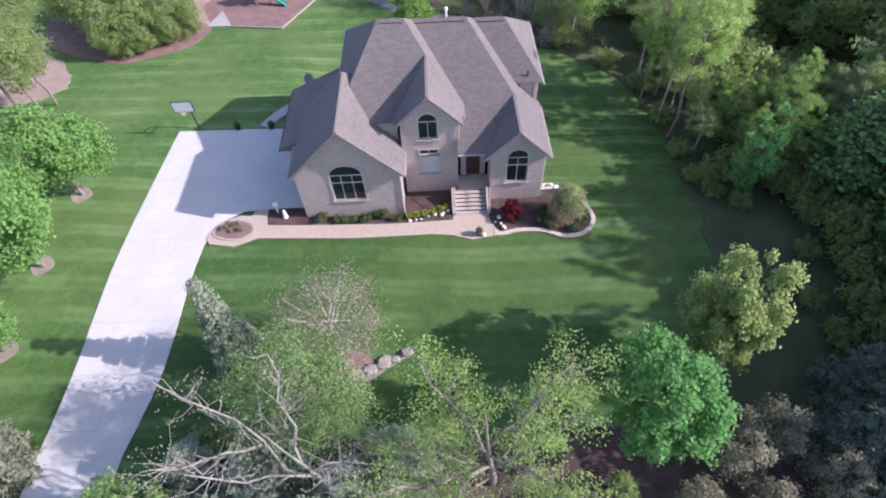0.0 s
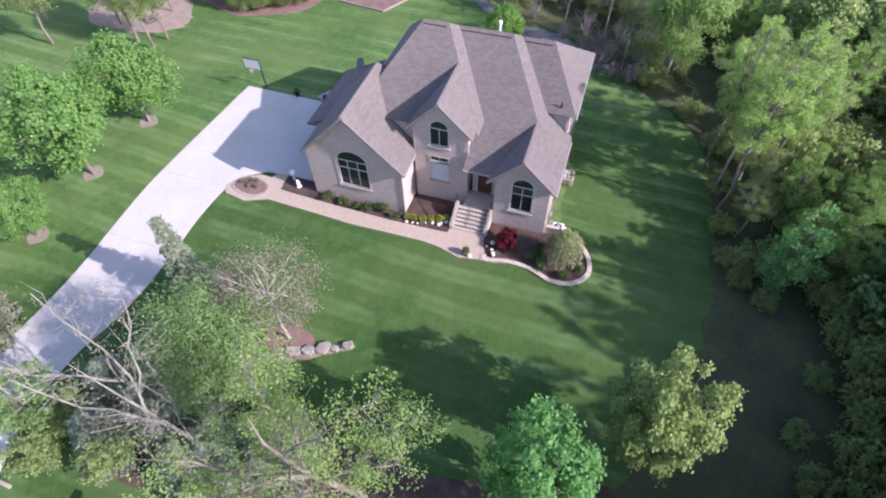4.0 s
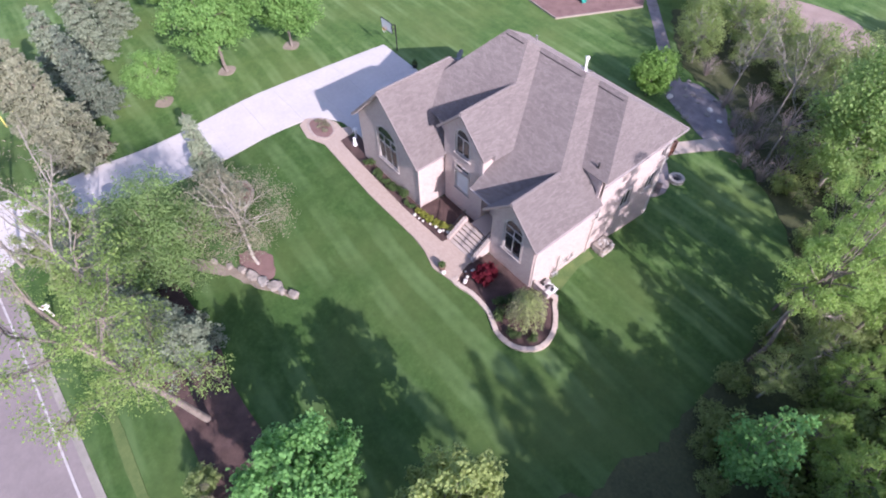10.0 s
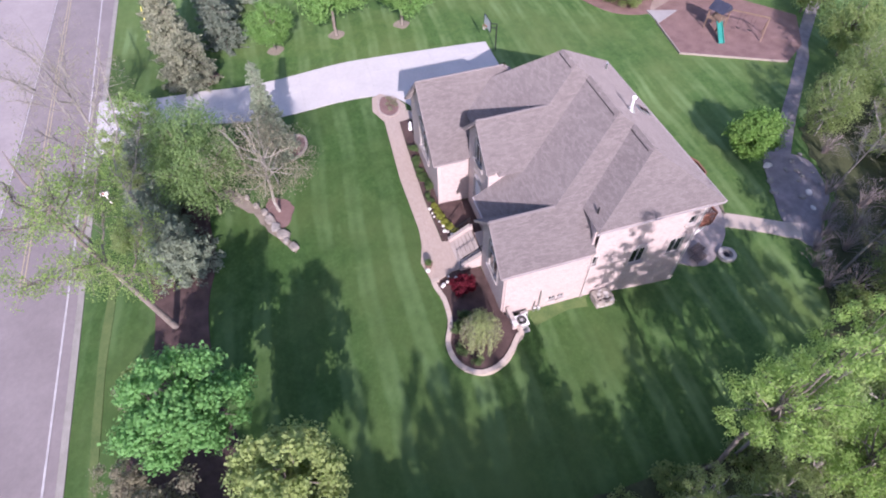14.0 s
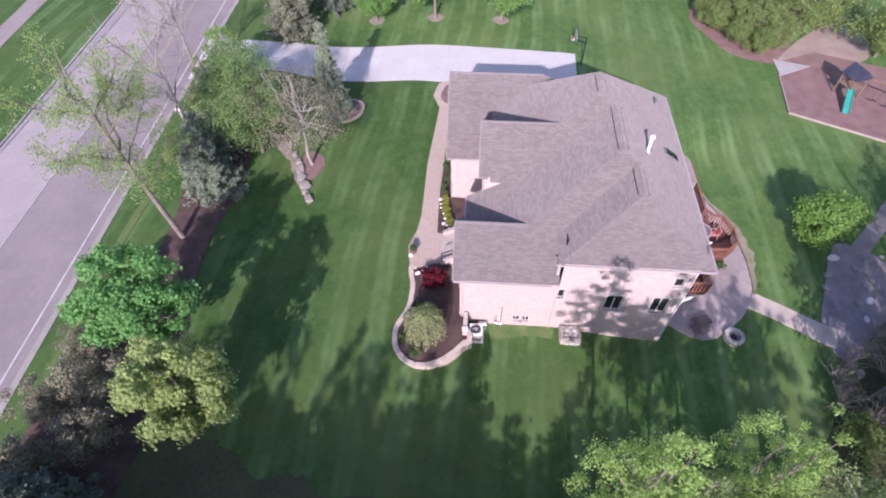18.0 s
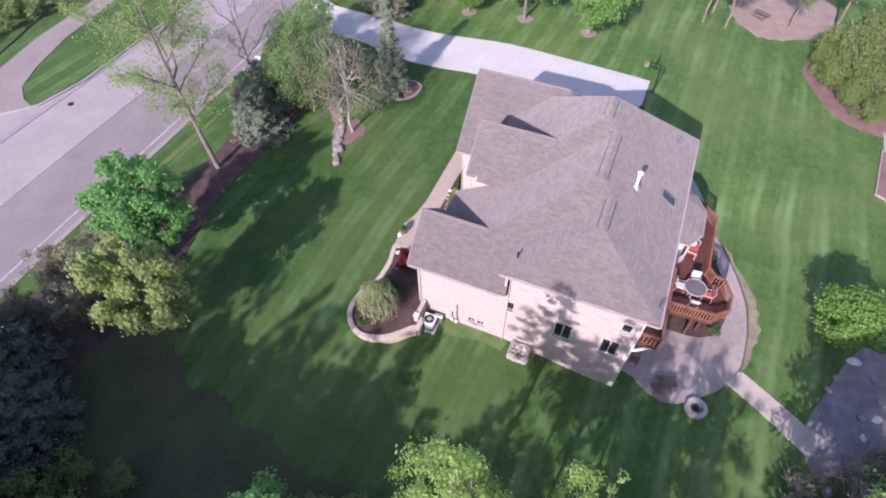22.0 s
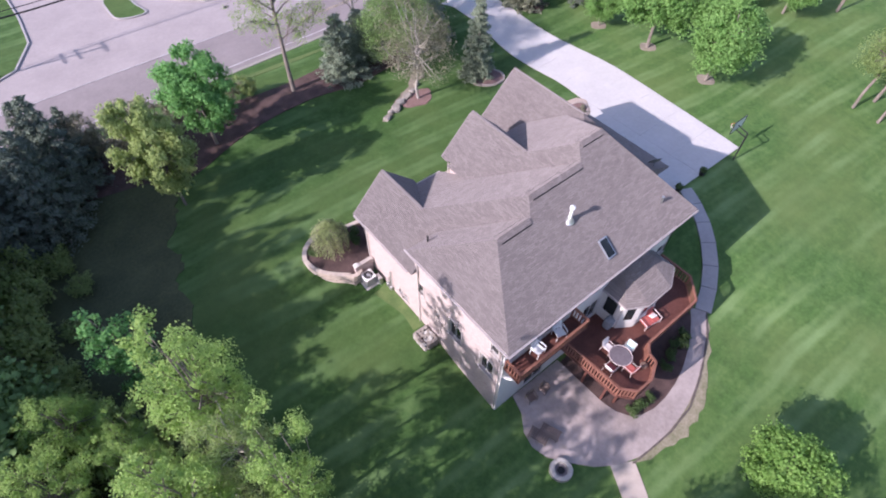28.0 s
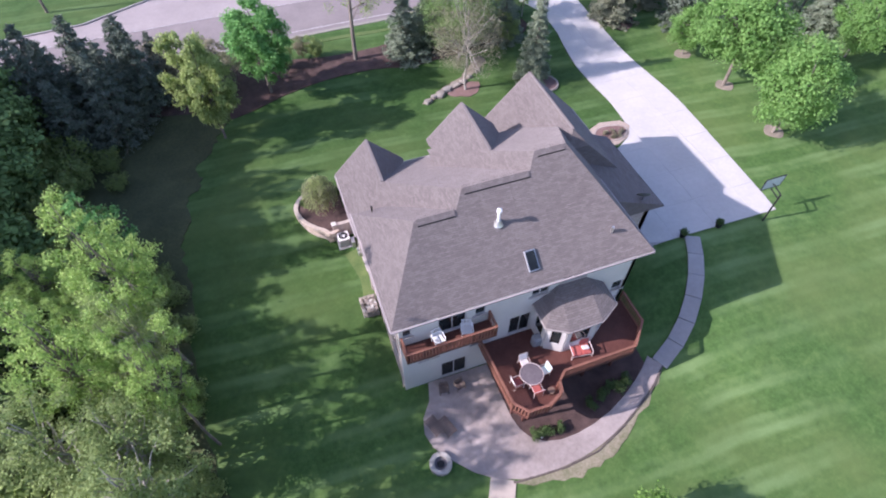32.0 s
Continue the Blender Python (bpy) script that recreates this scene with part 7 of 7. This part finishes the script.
def deck_chair(x, y, turn, label, seat_mat, back_mat):
    ch = thing("patio_chair", label, "chair", (x, y, DECK_Z), "chairs round the patio table", turn=turn)
    part("seat_cushion", boxed(-0.26, 0.26, -0.25, 0.25, 0.40, 0.49, bevel=0.035), seat_mat, ch)
    bm = boxed(-0.26, 0.26, -0.045, 0.045, 0.0, 0.55, bevel=0.035)
    bmesh.ops.transform(bm, matrix=Matrix.Translation((0, 0.27, 0.46)) @ Matrix.Rotation(-0.28, 4, "X"), verts=bm.verts[:])
    part("back_cushion", bm, back_mat, ch)
    for s in (-1, 1):
        bm = bmesh.new()
        pts = [(s * 0.31, -0.28, 0), (s * 0.31, -0.3, 0.6), (s * 0.31, 0.26, 0.63), (s * 0.3, 0.3, 0.4), (s * 0.31, 0.36, 0)]
        for a, b in zip(pts, pts[1:]):
            rod(bm, a, b, 0.02, 0.02, 6)
        part("side_frame", bm, FRAME_PINK, ch)
    bm = bmesh.new()
    rod(bm, (-0.31, 0.4, 0.98), (0.31, 0.4, 0.98), 0.02, 0.02, 6)
    rod(bm, (-0.31, 0.27, 0.5), (-0.31, 0.4, 0.98), 0.02, 0.02, 6)
    rod(bm, (0.31, 0.27, 0.5), (0.31, 0.4, 0.98), 0.02, 0.02, 6)
    part("back_frame", bm, FRAME_PINK, ch)
    return ch


deck_chair(-0.35, 18.3, 180, "pale framed patio chair with patterned cushion", CUSHION_PALE, CUSHION_PALE)
deck_chair(-1.2, 19.15, 95, "patio chair draped with a teal and white towel", CUSHION_PALE, TOWEL)
deck_chair(-0.3, 20.1, 0, "pale framed patio chair with red cushion", CUSHION, CUSHION)
deck_chair(0.6, 19.3, -88, "pale framed patio chair pushed to the table", CUSHION, CUSHION_PALE)
lounge = thing("garden_loveseat", "pale framed loveseat with red and white cushions", "loveseat", (-4.15, 18.6, DECK_Z), turn=172)
for s in (-1, 1):
    part("seat_cushion", boxed(min(0, s * 0.62) + 0.01, max(0, s * 0.62) - 0.01, -0.4, 0.33, 0.30, 0.44, bevel=0.04), CUSHION, lounge)
    bm = boxed(min(0, s * 0.62) + 0.01, max(0, s * 0.62) - 0.01, -0.06, 0.06, 0.0, 0.56, bevel=0.05)
    bmesh.ops.transform(bm, matrix=Matrix.Translation((0, 0.36, 0.42)) @ Matrix.Rotation(-0.2, 4, "X"), verts=bm.verts[:])
    part("back_cushion", bm, CUSHION_PALE if s < 0 else CUSHION, lounge)
bm = boxed(-0.22, 0.22, -0.2, 0.2, -0.07, 0.07, bevel=0.05)
bmesh.ops.transform(bm, matrix=Matrix.Translation((0.3, 0.02, 0.53)) @ Matrix.Rotation(-0.5, 4, "X"), verts=bm.verts[:])
part("pillow", bm, CUSHION_PALE, lounge)
for s in (-1, 1):
    bm = bmesh.new()
    for a, b in (((s * 0.68, -0.42, 0), (s * 0.68, -0.4, 0.6)), ((s * 0.68, -0.4, 0.6), (s * 0.68, 0.42, 0.64)), ((s * 0.68, 0.5, 0), (s * 0.68, 0.44, 1.0))):
        rod(bm, a, b, 0.035, 0.035, 7)
    part("arm_frame", bm, FRAME_PINK, lounge)
bm = bmesh.new()
rod(bm, (-0.68, 0.44, 1.0), (0.68, 0.44, 1.0), 0.035, 0.035, 7)
rod(bm, (-0.68, -0.4, 0.28), (0.68, -0.4, 0.28), 0.03, 0.03, 7)
part("cross_rail", bm, FRAME_PINK, lounge)
grill = thing("deck_stool", "dark round stool in the corner of the deck", "stool", (-1.1, 20.5, DECK_Z))
part("seat", lathe(bmesh.new(), [(0.2, 0), (0.24, 0.03), (0.22, 0.08)], 18, (0, 0, 0.42)), TERRA, grill)
for k in range(4):
    bm = bmesh.new()
    a = 0.6 + 1.571 * k
    rod(bm, (0.2 * math.cos(a), 0.2 * math.sin(a), 0), (0.13 * math.cos(a), 0.13 * math.sin(a), 0.43), 0.018, 0.018, 6)
    part("leg", bm, TERRA, grill)
barbecue = thing("covered_barbecue", "covered grey barbecue beside the bay wall", "barbecue", (-1.75, 17.1, DECK_Z))
part("cover", boxed(-0.35, 0.35, -0.28, 0.28, 0.02, 1.0, bevel=0.12), blotched("grey_cover", (0.16, 0.17, 0.19), (0.26, 0.27, 0.29), 8, 2, 0.8, 0.3), barbecue)
# fire ring of blocks
fire = thing("fire_ring", "round fire ring of grey concrete blocks", "fire ring", (6.4, 21.35, ground_z(6.4, 21.3)))
for lay in range(2):
    for k in range(14):
        a = 6.283 * (k + 0.5 * lay) / 14
        bm = boxed(-0.14, 0.14, -0.15, 0.15, 0.0, 0.17, bevel=0.02)
        ob = part("block", bm, STONE, fire)
        ob.matrix_basis = pose(0.56 * math.cos(a), 0.56 * math.sin(a), 0.02 + 0.175 * lay, 0, 0, math.degrees(a) + 90)
part("ash_bed", lathe(bmesh.new(), [(0.44, 0), (0.44, 0.1), (0.2, 0.13)], 18), GRAVEL, fire)
part("grate", lathe(bmesh.new(), [(0.2, 0), (0.24, 0.02), (0.2, 0.04)], 16, (0, 0, 0.16)), BLACK, fire)
# slatted bench seats on the patio and a small set below the balcony
WICKER = blotched("dark_wicker", (0.10, 0.07, 0.06), (0.22, 0.17, 0.15), 30, 2, 0.8, 0.4)
for x, y, tr in ((6.0, 19.0, 20), (5.28, 19.3, 20)):
    bench = thing("patio_lounger", "low brown sling lounger on the patio", "lounger", (x, y, ground_z(x, y) + 0.08), turn=tr)
    for k in range(9):
        part("slat", boxed(-0.32, 0.32, -0.62 + 0.14 * k, -0.5 + 0.14 * k, 0.3, 0.33, bevel=0.008), WICKER, bench)
    for s in (-1, 1):
        bm = bmesh.new()
        bar(bm, (s * 0.34, -0.66, 0.3), (s * 0.34, 0.68, 0.3), 0.05, 0.05)
        part("side_rail", bm, WICKER, bench)
        for yy in (-0.55, 0.55):
            bm = bmesh.new()
            rod(bm, (s * 0.34, yy, 0), (s * 0.34, yy, 0.3), 0.025, 0.025, 6)
            part("leg", bm, WICKER, bench)
for x, y, tr in ((4.6, 16.9, 170), (3.5, 17.0, 190)):
    ch = thing("wicker_chair", "dark wicker chair under the balcony", "chair", (x, y, ground_z(x, y) + 0.08), "chairs under the balcony", turn=tr)
    part("seat", boxed(-0.28, 0.28, -0.28, 0.25, 0.36, 0.42, bevel=0.02), WICKER, ch)
    part("backrest", boxed(-0.28, 0.28, 0.24, 0.3, 0.42, 0.9, bevel=0.02), WICKER, ch)
    for sx in (-1, 1):
        part("armrest", boxed(sx * 0.31 - 0.03, sx * 0.31 + 0.03, -0.28, 0.3, 0.58, 0.63, bevel=0.01), WICKER, ch)
        for yy in (-0.25, 0.25):
            bm = bmesh.new()
            rod(bm, (sx * 0.29, yy, 0), (sx * 0.29, yy, 0.6), 0.025, 0.025, 6)
            part("leg", bm, WICKER, ch)
# shrubs and a white stone in the bed under the deck
for x, y, a, s in ((-7.2, 20.4, 0, 1.1), (-6.3, 20.7, 80, 1.2), (-5.4, 20.9, 160, 1.0), (-4.4, 21.1, 230, 0.9), (0.2, 21.7, 30, 0.9), (-0.6, 21.9, 120, 1.0), (-1.6, 21.8, 10, 0.8)):
    tagged(copy_thing(bush, Matrix.LocRotScale((x, y, ground_z(x, y) + 0.05), Euler((0, 0, radians(a))), (s,) * 3)), "green shrub in the bed beside the deck")
rock("white_stone", "white stone at the tip of the mulch bed", -0.3, 21.9, ground_z(-0.3, 21.9) + 0.1, 0.13, WHITE, 2.2)
DARK_EDGE = blotched("dark_edging_stone", (0.07, 0.055, 0.05), (0.17, 0.14, 0.125), 9, 1.5, 0.9, 0.4)
edg = [(-10.3, 20.45), (-8.7, 21.62), (-5.6, 23.13), (-3.3, 23.95), (-0.9, 24.15), (2.1, 23.95), (2.4, 23.9)]
edging("patio_edging", edg, "row of dark stones edging the patio", 0.13, 0.06, 0.5, DARK_EDGE, False, 0.04, 31)
# planters where the slab path leaves the drive
for x, y in ((-17.0, 12.05), (-20.25, 12.15)):
    pl = thing("planter", "dark round planter at the head of the path", "planter", (x, y, ground_z(x, y) + 0.07), "planters at the path head")
    part("pot", lathe(bmesh.new(), [(0.2, 0), (0.28, 0.4), (0.31, 0.45), (0.26, 0.46)], 16), BLACK, pl)
    at, out = ball_points(prng, [((0, 0, 0.6), 0.3)], 220, 0.3)
    part("leaves", leaf_mesh("leaves", at, out, 0.12, prng, LEAF_BOX), LEAF_BOX, pl)

# ---- basketball stand, play ground and the far yard ----
hoop = thing("basketball_stand", "basketball stand with clear backboard and orange rim", "basketball stand", (-24.2, 12.75, ground_z(-24.2, 12.75)), turn=0)
bm = bmesh.new()
rod(bm, (0, 0, -0.2), (0, 0, 2.9), 0.07, 0.07, 10)
part("pole", bm, BLACK, hoop)
for z in (2.75, 3.2):
    bm = bmesh.new()
    bar(bm, (0, 0, z - 0.25), (0, -1.0, z), 0.07, 0.07)
    part("arm", bm, BLACK, hoop)
BOARD = blotched("clear_backboard", (0.55, 0.58, 0.60), (0.66, 0.69, 0.70), 6, 1, 0.15, 0.0, spec=0.6)
part("backboard", boxed(-0.9, 0.9, -1.06, -1.02, 2.75, 3.8, bevel=0.01), BOARD, hoop)
bm = bmesh.new()
for a, b in (((-0.92, 2.73), (0.92, 2.73)), ((-0.92, 3.82), (0.92, 3.82)), ((-0.92, 2.73), (-0.92, 3.82)), ((0.92, 2.73), (0.92, 3.82))):
    bar(bm, (a[0], -1.04, a[1]), (b[0], -1.04, b[1]), 0.06, 0.06)
part("board_frame", bm, BLACK, hoop)
bm = bmesh.new()
for k in range(16):
    a0, a1 = 6.283 * k / 16, 6.283 * (k + 1) / 16
    rod(bm, (0.23 * math.cos(a0), -1.35 + 0.23 * math.sin(a0), 3.0), (0.23 * math.cos(a1), -1.35 + 0.23 * math.sin(a1), 3.0), 0.014, 0.014, 5)
part("rim", bm, blotched("orange_rim", (0.5, 0.12, 0.03), (0.6, 0.18, 0.05), 9, 1, 0.5, 0.0), hoop)
bm = bmesh.new()
for k in range(12):
    a0 = 6.283 * k / 12
    rod(bm, (0.22 * math.cos(a0), -1.35 + 0.22 * math.sin(a0), 3.0), (0.12 * math.cos(a0 + 0.4), -1.35 + 0.12 * math.sin(a0 + 0.4), 2.6), 0.006, 0.006, 3)
part("net", bm, WHITE, hoop)
PLAY = [(-19.8, 33.4), (-26.5, 34.4), (-28.8, 34.9), (-31.0, 39.5), (-28, 47), (-22.5, 51.0), (-17.0, 47.4), (-14.6, 43.6)]
solo("play_ground", draped(PLAY, 0.06, 0.12, 1.5), RED_MULCH, "reddish wood-chip play ground", "play ground", kind="structure")
TIMBER = blotched("pale_timber", (0.25, 0.21, 0.18), (0.38, 0.325, 0.285), 10, 1, 0.85, 0.3)
for k, (a, b) in enumerate((((-19.8, 33.4), (-26.4, 34.35)), ((-19.8, 33.4), (-14.6, 43.6)))):
    bm = bmesh.new()
    bar(bm, (*a, ground_z(*a) + 0.1), (*b, ground_z(*b) + 0.1), 0.12, 0.2)
    solo("border_timber", bm, TIMBER, "pale timber border of the play ground", "timber", kind="structure")
solo("concrete_slab", draped([(-29.3, 34.6), (-26.2, 34.5), (-28.1, 38.2)], 0.12, 0.2, 1.0), SLAB, "pale triangular slab beside the play ground", "slab", kind="structure")
PLAY_WOOD = blotched("brown_play_timber", (0.13, 0.085, 0.06), (0.27, 0.19, 0.14), 10, 1, 0.85, 0.3)
ps = thing("play_set", "wooden play tower with dark tent roof, swing beam and teal slide", "play set", (-23.2, 40.0, ground_z(-23, 40)), turn=20)
for x in (-0.8, 0.8):
    for y in (-0.8, 0.8):
        part("tower_post", boxed(x - 0.06, x + 0.06, y - 0.06, y + 0.06, -0.1, 2.5), PLAY_WOOD, ps)
part("platform", boxed(-0.85, 0.85, -0.85, 0.85, 1.3, 1.38), PLAY_WOOD, ps)
bm = bmesh.new()
q = [bm.verts.new(c) for c in ((-1, -1, 2.4), (1, -1, 2.4), (1, 1, 2.4), (-1, 1, 2.4), (-1, 0, 3.3), (1, 0, 3.3))]
for f in ((0, 1, 5, 4), (2, 3, 4, 5), (1, 2, 5), (3, 0, 4), (0, 3, 2, 1)):
    bm.faces.new([q[i] for i in f])
part("tent_roof", bm, blotched("dark_blue_canvas", (0.02, 0.025, 0.045), (0.05, 0.055, 0.085), 6, 1, 0.8, 0.2), ps)
TEAL = blotched("teal_plastic", (0.02, 0.20, 0.165), (0.035, 0.29, 0.235), 4, 1, 0.35, 0.03)
bm = bmesh.new()
for s in (-1, 1):
    bar(bm, (1.0, s * 0.3 - 0.1, 1.45), (3.4, s * 0.3 - 0.1, 0.2), 0.06, 0.2)
bar(bm, (1.0, -0.1, 1.38), (3.4, -0.1, 0.12), 0.6, 0.05)
slide = part("slide", bm, TEAL, ps, "teal plastic slide")
slide.matrix_basis = pose(0, 0, 0, 0, 0, -38)
bm = bmesh.new()
bar(bm, (0.8, 0.8, 2.4), (4.6, 2.6, 2.4), 0.12, 0.14)
part("swing_beam", bm, PLAY_WOOD, ps)
for s in (-0.9, 0.9):
    bm = bmesh.new()
    bar(bm, (4.6, 2.6, 2.4), (4.6 + s * 0.6, 2.6 - s * 1.1, -0.1), 0.1, 0.1)
    part("beam_leg", bm, PLAY_WOOD, ps)
for k in (0.35, 0.65):
    cx, cy = 0.8 + 3.8 * k, 0.8 + 1.8 * k
    sw = bmesh.new()
    for s in (-0.2, 0.2):
        rod(sw, (cx + s, cy + s * 0.47, 2.36), (cx + s, cy + s * 0.47, 0.55), 0.012, 0.012, 4)
    part("swing_ropes", sw, BLACK, ps)
    part("swing_seat", boxed(cx - 0.24, cx + 0.24, cy - 0.1, cy + 0.1, 0.5, 0.54), BLACK, ps)
solo("mulch_bed", draped(smooth_loop([(-38.6, 27.4), (-34.8, 28.0), (-30.2, 30.6), (-28.6, 34.4), (-30.4, 36.0), (-36, 39.5), (-44, 42), (-50, 40), (-48, 32)], 4), 0.05, 0.1, 1.5), RED_MULCH, "reddish mulch bed under the thicket", "mulch", kind="structure")
solo("sandy_clearing", draped([(x + srng.uniform(-0.35, 0.35), y + srng.uniform(-0.35, 0.35)) for x, y in smooth_loop([(-42.0, 20.5), (-41.8, 24.0), (-45.5, 28.9), (-53, 31), (-57, 26), (-53, 19.5), (-46, 18.5)], 6)], 0.05, 0.1, 1.5), CLAY, "bare pinkish clearing with a bench", "clearing", kind="structure")
solo("bare_clearing", draped(smooth_loop([(-28.9, 35.2), (-31.4, 36.8), (-35.0, 40.4), (-37.5, 44.0), (-34.0, 46.6), (-30.0, 45.0), (-28.4, 41.0), (-28.2, 38.4)], 4), 0.055, 0.1, 1.5), CLAY, "bare pinkish ground beside the play ground", "clearing", kind="structure")
bench = thing("picnic_bench", "weathered picnic bench in the clearing", "bench", (-45.6, 22.0, ground_z(-45.6, 22.0)), turn=60)
for k in range(5):
    part("plank", boxed(-0.9, 0.9, -0.36 + 0.15 * k, -0.22 + 0.15 * k, 0.7, 0.74, bevel=0.008), WICKER, bench)
for yy in (-0.65, 0.65):
    part("seat_plank", boxed(-0.9, 0.9, yy - 0.13, yy + 0.13, 0.42, 0.46, bevel=0.008), WICKER, bench)
for xx in (-0.65, 0.65):
    bm = bmesh.new()
    bar(bm, (xx, -0.65, 0), (xx, -0.2, 0.72), 0.08, 0.05)
    bar(bm, (xx, 0.65, 0), (xx, 0.2, 0.72), 0.08, 0.05)
    bar(bm, (xx, -0.65, 0.4), (xx, 0.65, 0.4), 0.08, 0.05)
    part("trestle", bm, WICKER, bench)
